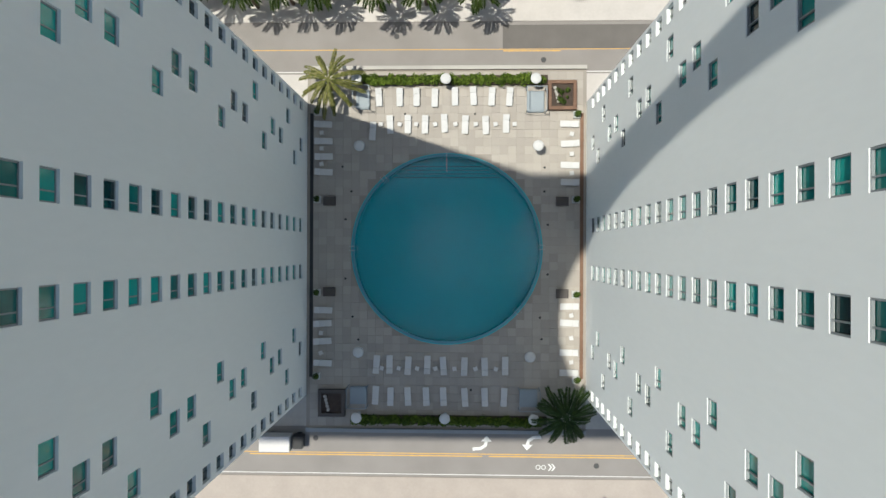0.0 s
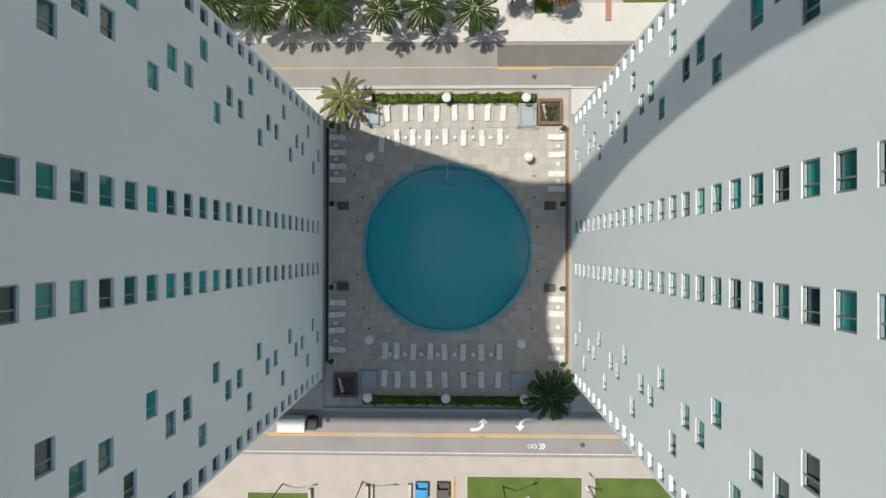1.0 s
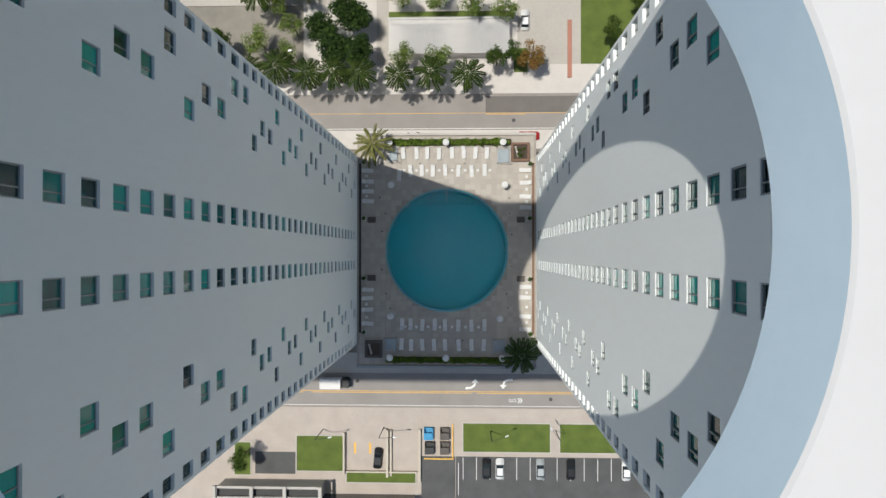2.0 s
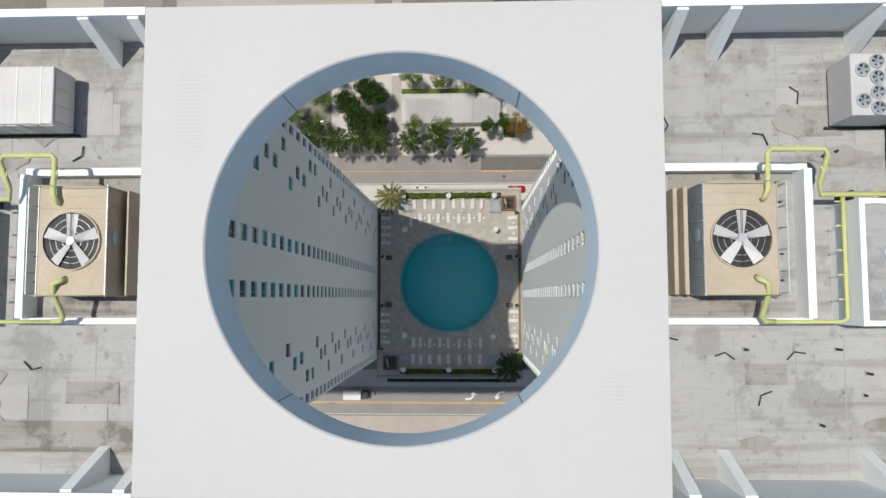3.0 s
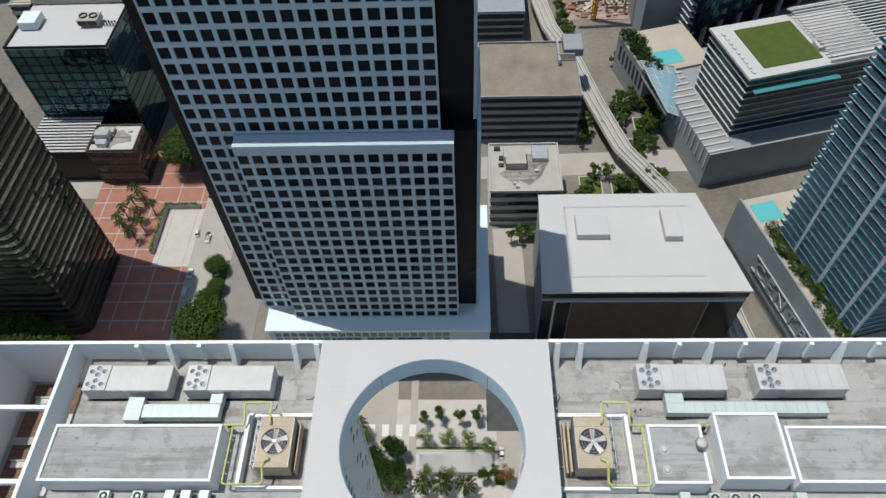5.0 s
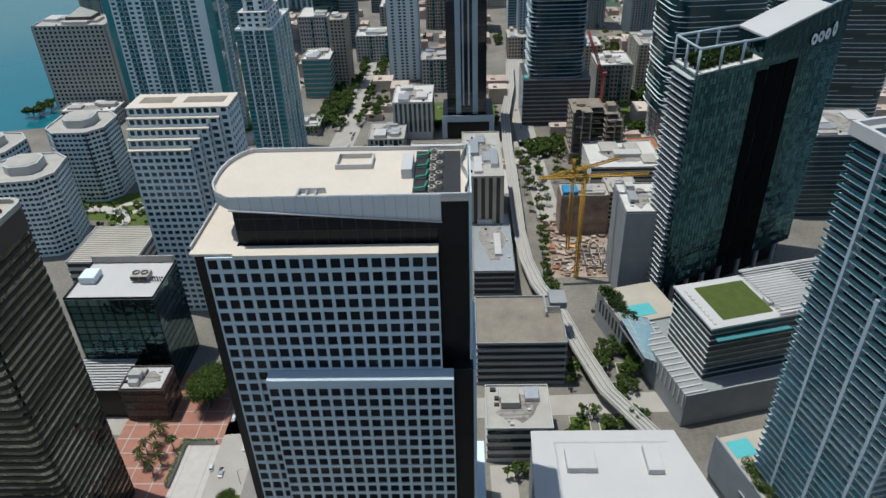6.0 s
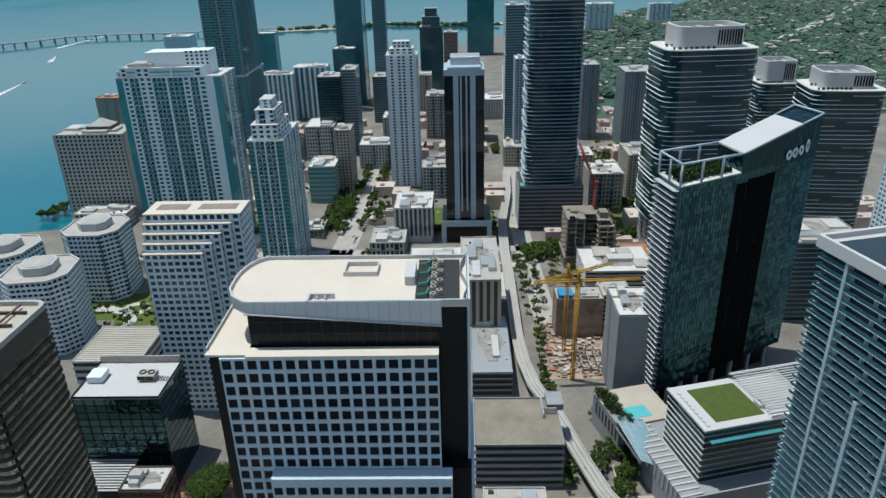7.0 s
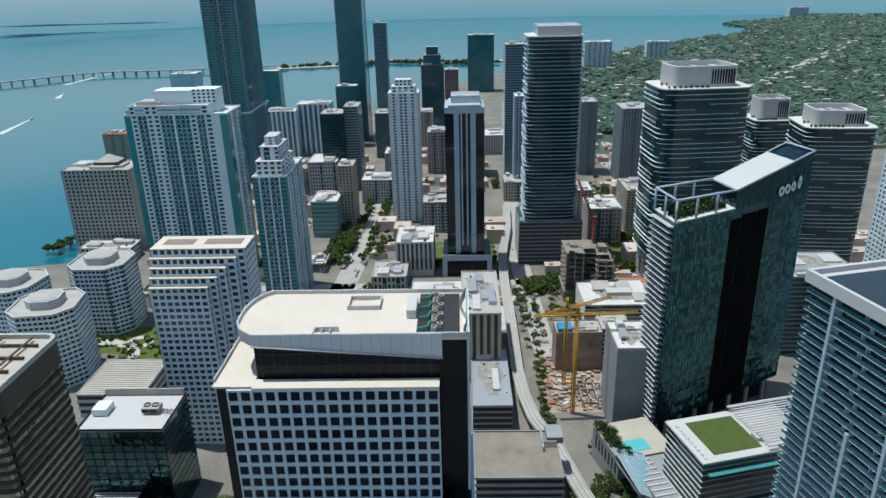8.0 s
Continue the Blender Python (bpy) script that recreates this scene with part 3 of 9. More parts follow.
def cooling_tower(x, sx):
    t = thing("cooling_tower", (x, 0.65, ROOF), "tan metal cooling tower with a large exposed fan", "cooling tower", "roof cooling towers")
    part("casing", soft_box("casing", -2.6, 2.6, -4.1, 4.1, 0.9, 4.4, "tan", 0.06), t)
    part("plinth", box_mesh("plinth", [(-2.3, 2.3, -3.9, -2.9, 0, 0.9), (-2.3, 2.3, 2.9, 3.9, 0, 0.9), (-2.3, 2.3, -0.5, 0.5, 0, 0.9)], "dark"), t)
    part("fan_shroud", ring_mesh("fan_shroud", 2.1, 2.2, 4.4, 4.62, "tan"), t)
    part("fan_well", cyl_mesh("fan_well", 2.1, 2.1, 4.405, 4.41, "dark", 32), t)
    part("fan", fan_blades(5, 2.0, "unit", 0.3, 0.82), t, at=(0, 0, 4.52), rz=0.3)
    part("hub", cyl_mesh("hub", 0.34, 0.28, 4.42, 4.66, "metal", 16), t)
    part("pit_floor", box_mesh("pit_floor", [(-3.8, 3.6, -5.6, 5.6, 0.10, 0.14)], "roofdirt"), t)
    for rr in (0.7, 1.2, 1.65):
        part("guard_ring", ring_mesh("guard_ring", rr, rr + 0.03, 4.415, 4.43, "metal", 28), t)
    for yy in (-3.3, -2.45, 2.45, 3.3):
        part("top_rib", box_mesh("top_rib", [(-2.6, 2.6, yy - 0.04, yy + 0.04, 4.40, 4.45)], "tan"), t)
    for xx in (-2.62, 2.56):
        part("edge_trim", box_mesh("edge_trim", [(xx, xx + 0.06, -4.12, 4.12, 4.2, 4.47)], "metal"), t)
    for i in range(6):
        yy = -3.9 + 1.55 * i
        part("frame_post", box_mesh("frame_post", [(-0.05, 0.05, -0.05, 0.05, 0.14, 5.0)], "duct"), t, at=(sx * 3.0, yy, 0))
    for zz in (1.4, 3.2, 5.0):
        part("frame_rail", box_mesh("frame_rail", [(-0.04, 0.04, -3.9, 3.9, zz - 0.04, zz + 0.04)], "duct"), t, at=(sx * 3.0, 0, 0))
    for i in range(4):
        part("hose", tube_mesh("hose", [(sx * 2.6, -3 + 1.9 * i, 3.6), (sx * 3.2, -3 + 1.9 * i, 3.7), (sx * 3.5, -2.9 + 1.9 * i, 2.2)], 0.07, "dark", 6), t)
    part("guard", box_mesh("guard", [(-2.1, 2.1, d - 0.015, d + 0.015, 4.60, 4.62) for d in (-0.05, 0.05)] + [(d - 0.015, d + 0.015, -2.1, 2.1, 4.60, 4.62) for d in (-0.05, 0.05)], "dark"), t)
    out = sx * 2.6
    for i in range(7):
        yy = -3.9 + i * 1.25
        part("louvre", box_mesh("louvre", [(min(out, out + sx * 0.12), max(out, out + sx * 0.12), yy, yy + 0.06, 1.0, 4.3)], "tan"), t)
    for i in range(2 if sx > 0 else 1):
        xx = (-sx) * (3.15 + 0.62 * i)
        part("side_screen", box_mesh("side_screen", [(min(xx, xx - sx * 0.3), max(xx, xx - sx * 0.14), -4.0, 4.0, 0.4, 2.6 - 0.5 * i)], "tan"), t)
    for sy in (-1, 1):
        part("rail", tube_mesh("rail", [(-2.5, 4.0 * sy, 4.4), (-2.5, 4.0 * sy, 5.3), (2.5, 4.0 * sy, 5.3), (2.5, 4.0 * sy, 4.4)], 0.03, "pipe", 6), t)
    inner = -sx * 2.6
    a, b = sorted((inner, inner - sx * 0.04))
    part("side_face", box_mesh("side_face", [(a, b, -4.05, 4.05, 0.95, 4.35)], "slabedge" if sx > 0 else "tan"), t)
    for i in range(7):
        yy = -4.0 + i * 1.32
        a, b = sorted((inner - sx * 0.04, inner - sx * 0.1))
        part("panel_rib", box_mesh("panel_rib", [(a, b, yy, yy + 0.06, 0.95, 4.35)], "metal" if sx > 0 else "tan"), t)
    badge = part("plate_badge", cyl_mesh("plate_badge", 0.5, 0.5, 0, 0.03, "pvpanel", 20), t, "plain pale blue round plate", at=(inner - sx * 0.1, 0.3, 3.3))
    badge.rotation_euler = (0, -sx * math.pi / 2, 0)
    # enclosure wall
    w = thing("enclosure_wall", (0, 0, ROOF), "low white wall round the cooling tower", "wall", "roof enclosures")
    xin, xout = sx * 18.9, sx * 30.4
    xa, xb = min(xin, xout), max(xin, xout)
    xo = min(xout, xout - sx * 0.6), max(xout, xout - sx * 0.6)
    for b in [(xa, xb, 6.1, 6.7, 0, 1.2), (xa, xb, -5.6, -5.1, 0, 1.2), (*xo, -5.1, 6.1, 0, 1.9)]:
        part("wall", box_mesh("wall", [b], "white"), w)


cooling_tower(-24.6, -1)
cooling_tower(24.05, 1)


def roof_unit(x0, x1, label):
    cx, w = (x0 + x1) / 2, x1 - x0
    t = thing("air_handler", (cx, 11.95, ROOF), label, "air handler", "roof air handlers")
    fw = 3.9
    part("casing", soft_box("casing", -w / 2 + fw, w / 2, -2.25, 2.25, 0.5, 3.45, "unit", 0.05), t)
    part("condenser", soft_box("condenser", -w / 2, -w / 2 + fw - 0.05, -2.3, 2.3, 0.3, 3.6, "unit", 0.05), t)
    part("skid", box_mesh("skid", [(-w / 2 + 0.2, w / 2 - 0.2, -2.0, -1.7, 0, 0.5), (-w / 2 + 0.2, w / 2 - 0.2, 1.7, 2.0, 0, 0.5)], "dark"), t)
    for i in range(int((w - fw) / 1.9)):
        part("seam", box_mesh("seam", [(-0.03, 0.03, -2.27, 2.27, 0.5, 3.49)], "metal"), t, at=(-w / 2 + fw + 1.9 * (i + 1), 0, 0))
    for i in range(3):
        part("door_panel", box_mesh("door_panel", [(w / 2, w / 2 + 0.05, -1.9 + 1.3 * i, -0.75 + 1.3 * i, 0.7, 3.2)], "metal"), t)
    for i in range(int((w - fw) / 1.3)):
        part("side_panel", box_mesh("side_panel", [(0, 1.1, -2.31, -2.25, 0.6, 3.2)], "metal" if i % 3 else "unit"), t, at=(-w / 2 + fw + 0.2 + 1.3 * i, 0, 0))
    part("service_curb", box_mesh("service_curb", [(-w / 2 - 0.3, w / 2 + 0.3, -2.5, -2.3, 0, 0.25)], "dark"), t)
    for fx, fy in ((0.85, 1.1), (1.9, 1.72), (3.0, 1.1), (1.9, 0.52), (1.9, -0.58), (0.85, -1.2), (3.0, -1.2), (1.9, -1.75)):
        f = part("fan_ring", ring_mesh("fan_ring", 0.42, 0.55, 3.6, 3.75, "metal", 20), t, at=(-w / 2 + fx, fy, 0))
        part("fan_well", cyl_mesh("fan_well", 0.42, 0.42, 3.602, 3.61, "dark", 20), f)
        part("fan", fan_blades(5, 0.42, "slabedge", 0.1, 0.26), f, at=(0, 0, 3.67))
    return t


for a, b in ((-41.4, -27.05), (-58.4, -44.05), (32.6, 46.6), (51.6, 65.6)):
    roof_unit(a, b, "long pale rooftop air handler with condenser fans")


def roof_block(name, label, x0, x1, y0, y1, h, cat="plant room"):
    t = thing(name, ((x0 + x1) / 2, (y0 + y1) / 2, ROOF), label, cat)
    w, d = (x1 - x0) / 2, (y1 - y0) / 2
    part("wall", box_mesh("wall", [(-w, w, -d, d, 0, h - 0.05)], "white"), t)
    part("roof", box_mesh("roof", [(-w + 0.4, w - 0.4, -d + 0.4, d - 0.4, h - 0.05, h + 0.05)], "roofgrey"), t)
    part("kerb", box_mesh("kerb", [(-w, w, -d, -d + 0.4, h - 0.05, h + 0.35), (-w, w, d - 0.4, d, h - 0.05, h + 0.35), (-w, -w + 0.4, -d + 0.4, d - 0.4, h - 0.05, h + 0.35), (w - 0.4, w, -d + 0.4, d - 0.4, h - 0.05, h + 0.35)], "white"), t)
    return t


roof_block("plant_room", "low white plant room with a grey roof", -60.0, -33.4, -5.5, 3.5, 3.9)
roof_block("plant_room", "low white plant room beside the pipe run", 32.45, 40.7, -5.6, 3.5, 3.9)
roof_block("lift_housing", "taller white lift housing with a flat grey roof", 42.8, 52.6, -5.0, 5.3, 4.2)
roof_block("plant_room", "long white plant room on the roof", 53.4, 72, -5.3, 3.4, 3.6)
for i, (x, y) in enumerate(((34.6, -0.4), (34.55, -3.45))):
    t = thing("skylight_dome", (x, y, ROOF + 3.95), "small round white skylight dome", "skylight", "roof skylights")
    part("dome", cyl_mesh("dome", 0.55, 0.35, 0, 0.3, "fabric", 20, True), t)
    part("flange", cyl_mesh("flange", 0.68, 0.68, 0, 0.06, "metal", 20), t)
t = thing("exhaust_vent", (40.0, 0.1, ROOF + 3.95), "white mushroom exhaust vent", "vent")
part("stack", cyl_mesh("stack", 0.55, 0.55, 0, 1.3, "metal", 20), t)
part("cap", cyl_mesh("cap", 0.95, 0.6, 1.3, 1.7, "unit", 24, True), t)


def pipe_run(sx):
    """Painted condenser pipes: from the cooling tower over its wall and along the roof."""
    z = ROOF
    t = thing("condenser_pipe", (0, 0, 0), "yellow-green painted pipe looping over the roof wall", "pipe", "roof pipes")
    part("riser", tube_mesh("riser", [(sx * 25.6, 3.4, z + 4.4), (sx * 25.65, 3.6, z + 4.9), (sx * 25.8, 4.1, z + 5.0), (sx * 26.0, 6.7, z + 4.6), (sx * 26.3, 7.05, z + 4.5), (sx * 30.1, 7.05, z + 4.4), (sx * 30.4, 6.7, z + 4.3), (sx * 30.3, 4.8, z + 3.2), (sx * 30.5, 4.0, z + 2.8), (sx * 43, 4.0, z + 2.7)], 0.2, "pipe", 10), t)
    part("header", tube_mesh("header", [(sx * 32.2, 4.0, z + 2.6), (sx * 32.2, 0, z + 2.6), (sx * 32.2, -5.1, z + 2.6), (sx * 31.8, -5.35, z + 2.6), (sx * 26.6, -5.35, z + 2.6)], 0.16, "pipe", 10), t)
    part("return", tube_mesh("return", [(sx * 25.0, -2.1, z + 4.4), (sx * 25.1, -2.3, z + 4.9), (sx * 25.6, -2.5, z + 4.9), (sx * 25.9, -3.2, z + 4.4), (sx * 25.9, -4.9, z + 3.0), (sx * 26.2, -5.3, z + 2.7), (sx * 27.0, -5.35, z + 2.6)], 0.2, "pipe", 10), t)
    for i, x in enumerate((33, 36, 39, 42, 45)):
        part("pipe_stand", box_mesh("pipe_stand", [(-0.08, 0.08, -0.35, 0.35, 0, 2.5)], "dark"), t, at=(sx * x, 4.0, z))
    for q in ((25.9, 5.6, 4.8), (28.2, 7.05, 4.45), (30.35, 5.8, 3.8), (34.5, 4.0, 2.76), (40.5, 4.0, 2.72)):
        part("flange", cyl_mesh("flange", 0.27, 0.27, -0.06, 0.06, "pipe", 14), t, at=(sx * q[0], q[1], z + q[2]))
    for y in (3.5, 1.7, -0.1, -1.9, -3.7):
        part("bracket", box_mesh("bracket", [(-0.5, 0.5, -0.06, 0.06, -0.1, 0.1)], "pipe"), t, at=(sx * 32.2, y, z + 2.4))
    return t


pipe_run(-1)
pipe_run(1)


def duct(name, label, boxes, mat="duct", at=(0, 0, 0)):
    t = thing(name, at, label, "duct", "roof ducts")
    for b in boxes:
        part("duct_section", soft_box("duct_section", *b, mat, 0.04), t)
        x0, x1, y0, y1, z0, z1 = b
        k = max(1, int(max(x1 - x0, y1 - y0) / 1.5))
        for i in range(1, k):
            if x1 - x0 > y1 - y0:
                x = x0 + (x1 - x0) * i / k
                part("flange", box_mesh("flange", [(x - 0.04, x + 0.04, y0 - 0.05, y1 + 0.05, z0 - 0.03, z1 + 0.05)], "metal"), t)
            else:
                y = y0 + (y1 - y0) * i / k
                part("flange", box_mesh("flange", [(x0 - 0.05, x1 + 0.05, y - 0.04, y + 0.04, z0 - 0.03, z1 + 0.05)], "metal"), t)
        for x in (x0 + 0.3, x1 - 0.3):
            part("leg", box_mesh("leg", [(-0.06, 0.06, y0 + 0.1, y1 - 0.1, ROOF, z0)], "dark"), t, at=(x, 0, 0))
    return t


duct("roof_duct", "pale green sheet metal duct below the air handler", [(-47.9, -35.2, 5.6, 7.9, ROOF + 0.5, ROOF + 2.1), (-37.0, -35.0, 7.9, 9.7, ROOF + 0.7, ROOF + 2.3), (-50.6, -47.9, 5.0, 9.0, ROOF + 0.5, ROOF + 2.4)])
duct("roof_duct", "pale sheet metal duct running past the lift housing", [(36.7, 39.6, 6.2, 9.6, ROOF + 0.9, ROOF + 2.4), (39.6, 62.0, 6.35, 8.3, ROOF + 0.6, ROOF + 2.0)])
for x, kind in ((-34.8, 0), (-37.6, 1), (-40.1, 1), (37.1, 0), (54.0, 1)):
    t = thing("exhaust_duct", (x, -7.4, ROOF), "pale exhaust duct ending in a faded red hood", "duct", "exhaust ducts")
    part("duct_section", soft_box("duct_section", -0.75, 0.75, -2.6, 1.4, 0.7, 1.9, "duct", 0.05), t)
    for lx in (-0.65, 0.65):
        for ly in (-2.15, 0.95):
            part("leg", box_mesh("leg", [(-0.05, 0.05, -0.05, 0.05, 0, 0.7)], "dark"), t, at=(lx, ly, 0))
    if kind == 0:
        part("hood", soft_box("hood", -0.9, 0.9, -4.9, -2.6, 0.5, 2.2, "pinkred", 0.15, 2), t, "faded red fan hood")
        part("outlet", cyl_mesh("outlet", 0.5, 0.6, 0, 0.8, "unit", 18, True), t, at=(1.4, -4.4, 0.9))
for x, d in ((-45.6, 1), (45.2, 1)):
    t = thing("exhaust_duct", (x, -11.0, ROOF), "horizontal exhaust duct with a red fan box", "duct", "exhaust ducts")
    part("duct_section", soft_box("duct_section", 0.8, 6.2, -0.5, 0.5, 0.8, 1.7, "duct", 0.05), t)
    part("hood", soft_box("hood", -0.9, 0.8, -0.9, 0.9, 0.5, 2.0, "pinkred", 0.15, 2), t, "faded red fan hood")
    part("outlet", cyl_mesh("outlet", 0.4, 0.5, 0, 0.7, "unit", 18, True), t, at=(-1.3, 0, 0.9))
rng = random.Random(5)
for i in range(26):
    sx = rng.choice((-1, 1))
    x, y = sx * rng.uniform(21, 58), rng.choice((rng.uniform(-16, -12.0), rng.uniform(-11, -7.0), rng.uniform(7.2, 8.2), rng.uniform(14, 16)))
    t = thing("vent_pipe", (x, y, ROOF), "short dark roof vent pipe", "vent", "roof vents")
    h = rng.uniform(0.4, 0.9)
    part("pipe", cyl_mesh("pipe", 0.1, 0.1, 0, h, "dark", 10), t)
    part("collar", cyl_mesh("collar", 0.22, 0.12, 0, 0.12, "metal", 10), t)
for i, (x, y) in enumerate(((-20.8, 9.6), (-26.5, 7.9), (20.3, 9.9), (30.4, 12.4), (27.6, 9.1), (24.2, -7.75), (29.4, -7.7), (26.8, -11.0), (41.6, -8.8), (49.2, -8.8), (19.9, -6.6), (-30.0, -9.2))):
    t = thing("pipe_offcut", (x, y, ROOF), "bent dark conduit lying on the roof", "conduit", "roof conduits")
    a = 0.5 * i
    part("conduit", tube_mesh("conduit", [(-0.9 * math.cos(a), -0.9 * math.sin(a), 0.12), (0, 0, 0.2), (0.8 * math.cos(a + 1.0), 0.8 * math.sin(a + 1.0), 0.12)], 0.06, "dark", 6), t)
for x in (-45.3, -50.5, 41.6, 44.6, 47.6):
    t = thing("roof_fan", (x, -6.7, ROOF), "small square roof fan with a round grille", "roof fan", "roof fans")
    part("casing", soft_box("casing", -0.8, 0.8, -0.8, 0.8, 0.2, 1.2, "duct", 0.05), t)
    part("grille", ring_mesh("grille", 0.3, 0.6, 1.2, 1.3, "dark", 20), t)
    for fx in (-0.7, 0.5):
        part("foot", box_mesh("foot", [(fx, fx + 0.2, -0.7, 0.7, 0, 0.2)], "dark"), t)

# ---- pool deck on its podium ----
podium = thing("pool_podium", (0, 0, 0), "concrete podium that carries the pool deck between the towers", "podium")
PX, PY, PR = 0.1, 0.05, 11.3


def disc_hole(n=96, z=DECK - 0.06):
    v, f = [], []
    for i in range(n):
        a = 2 * math.pi * i / n
        c, s = math.cos(a), math.sin(a)
        k = min((WALL - PX * (1 if c > 0 else -1)) / abs(c) if abs(c) > 1e-6 else 1e9, (22.2 - PY * (1 if s > 0 else -1)) / abs(s) if abs(s) > 1e-6 else 1e9)
        v += [(PX + PR * c, PY + PR * s, z), (PX + k * c, PY + k * s, z), (PX + k * c, PY + k * s, z - 1.2), (PX + PR * c, PY + PR * s, z - 1.2)]
    for i in range(n):
        j = (i + 1) % n
        f += [(4 * i + k, 4 * i + (k + 1) % 4, 4 * j + (k + 1) % 4, 4 * j + k) for k in range(4)]
    return raw_mesh("deck_bed", v, f, "grout")


part("deck_bed", disc_hole(), podium)
part("front_wall", box_mesh("front_wall", [(-WALL, WALL, -22.2, -21.8, 0, DECK - 1.3), (-WALL, WALL, 21.8, 22.2, 0, DECK - 1.3)], "greywall"), podium)
# south kerb takes a greyer material to carry its shade
for ky in (-22.2, 21.75):
    part("kerb", box_mesh("kerb", [(-WALL, WALL, ky, ky + 0.45, DECK - 0.06, DECK + 0.35)], "concrete" if ky > 0 else "greywall"), podium, "kerb at the deck edge, coloured greyer on the shaded south")
part("drain_channel", box_mesh("drain_channel", [(-16.58, -16.15, -15.6, 16.5, DECK - 0.05, DECK + 0.02)], "dark"), podium)
part("drain_channel", box_mesh("drain_channel", [(16.15, 16.58, -15.6, 16.5, DECK - 0.05, DECK + 0.02)], "wood"), podium)

pool = thing("swimming_pool", (PX, PY, DECK), "large round swimming pool with teal water", "swimming pool")
part("basin_floor", cyl_mesh("basin_floor", PR, PR, -1.75, -1.6, "basin", 64), pool)
part("basin_wall", ring_mesh("basin_wall", PR - 0.02, PR + 0.3, -1.75, 0.02, "basin", 96), pool)
part("coping", ring_mesh("coping", PR - 0.1, PR + 0.2, 0.02, 0.10, "coping", 96), pool, "blue-grey tiled coping")
wat = part("water", cyl_mesh("water", PR - 0.03, PR - 0.03, -0.14, -0.10, "water", 96), pool)
wat.visible_shadow = False
for i in range(4):
    yy = 10.0 - 0.42 * i
    w = math.sqrt((PR - 0.05) ** 2 - (yy + 0.42) ** 2)
    part("step", box_mesh("step", [(-w, w, yy, yy + 0.42, -1.6, -0.35 - 0.3 * i)], "basin"), pool)
    part("step_nosing", box_mesh("step_nosing", [(-w, w, yy + 0.003, yy + 0.06, -0.36 - 0.3 * i, -0.342 - 0.3 * i)], "dark"), pool, "dark tiled step edge")
part("handrail", tube_mesh("handrail", [(0, 11.6, 0.1), (0, 11.6, 0.9), (0, 10.2, 0.9), (0, 9.3, -0.2)], 0.035, "metal", 8), pool, "steel handrail over the steps")
for a in (2.3, -0.72, 3.14, 0.02):
    part("ladder", tube_mesh("ladder", [(PR + 0.5, -0.25, 0.1), (PR + 0.4, -0.25, 0.8), (PR - 0.3, -0.25, 0.8), (PR - 0.3, -0.25, -1.0), (PR - 0.3, 0.25, -1.0), (PR - 0.3, 0.25, 0.8), (PR + 0.4, 0.25, 0.8), (PR + 0.5, 0.25, 0.1)], 0.03, "metal", 6), pool, rz=a)


def lounger():
    t = thing("sun_lounger", (0, 0, DECK), "white canvas sun lounger with a raised headrest", "sun lounger", "loungers round the pool")
    part("frame", box_mesh("frame", [(-0.36, -0.30, -1.05, 1.0, 0.24, 0.30), (0.30, 0.36, -1.05, 1.0, 0.24, 0.30), (-0.30, 0.30, -1.05, -0.99, 0.24, 0.30)], "metal"), t)
    part("mattress", soft_box("mattress", -0.38, 0.38, -1.08, 0.45, 0.30, 0.42, "fabric", 0.04, 2), t)
    v = [(-0.38, 0.46, 0.30), (0.38, 0.46, 0.30), (0.38, 1.12, 0.50), (-0.38, 1.12, 0.50), (-0.38, 0.46, 0.42), (0.38, 0.46, 0.42), (0.38, 1.10, 0.62), (-0.38, 1.10, 0.62)]
    part("headrest", raw_mesh("headrest", v, QUADS, "fabric"), t)
    leg = box_mesh("leg", [(-0.03, 0.03, -0.03, 0.03, 0, 0.24)], "metal")
    for x in (-0.33, 0.33):
        for y in (-0.9, 0.85):
            part("leg", leg, t, at=(x, y, 0))
    return t


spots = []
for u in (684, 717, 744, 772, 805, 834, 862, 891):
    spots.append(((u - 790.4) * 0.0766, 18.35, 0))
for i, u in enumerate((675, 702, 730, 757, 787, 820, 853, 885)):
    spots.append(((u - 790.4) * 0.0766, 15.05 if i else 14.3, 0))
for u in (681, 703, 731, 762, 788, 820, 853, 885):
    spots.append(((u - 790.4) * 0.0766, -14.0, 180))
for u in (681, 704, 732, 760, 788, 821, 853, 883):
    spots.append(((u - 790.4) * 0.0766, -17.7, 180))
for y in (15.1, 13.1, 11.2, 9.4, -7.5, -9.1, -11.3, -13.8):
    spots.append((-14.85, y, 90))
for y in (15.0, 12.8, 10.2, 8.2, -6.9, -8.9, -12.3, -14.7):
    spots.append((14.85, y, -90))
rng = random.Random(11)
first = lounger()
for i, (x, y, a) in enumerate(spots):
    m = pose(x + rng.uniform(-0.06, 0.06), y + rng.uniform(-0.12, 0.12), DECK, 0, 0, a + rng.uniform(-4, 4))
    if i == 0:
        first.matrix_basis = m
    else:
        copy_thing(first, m)

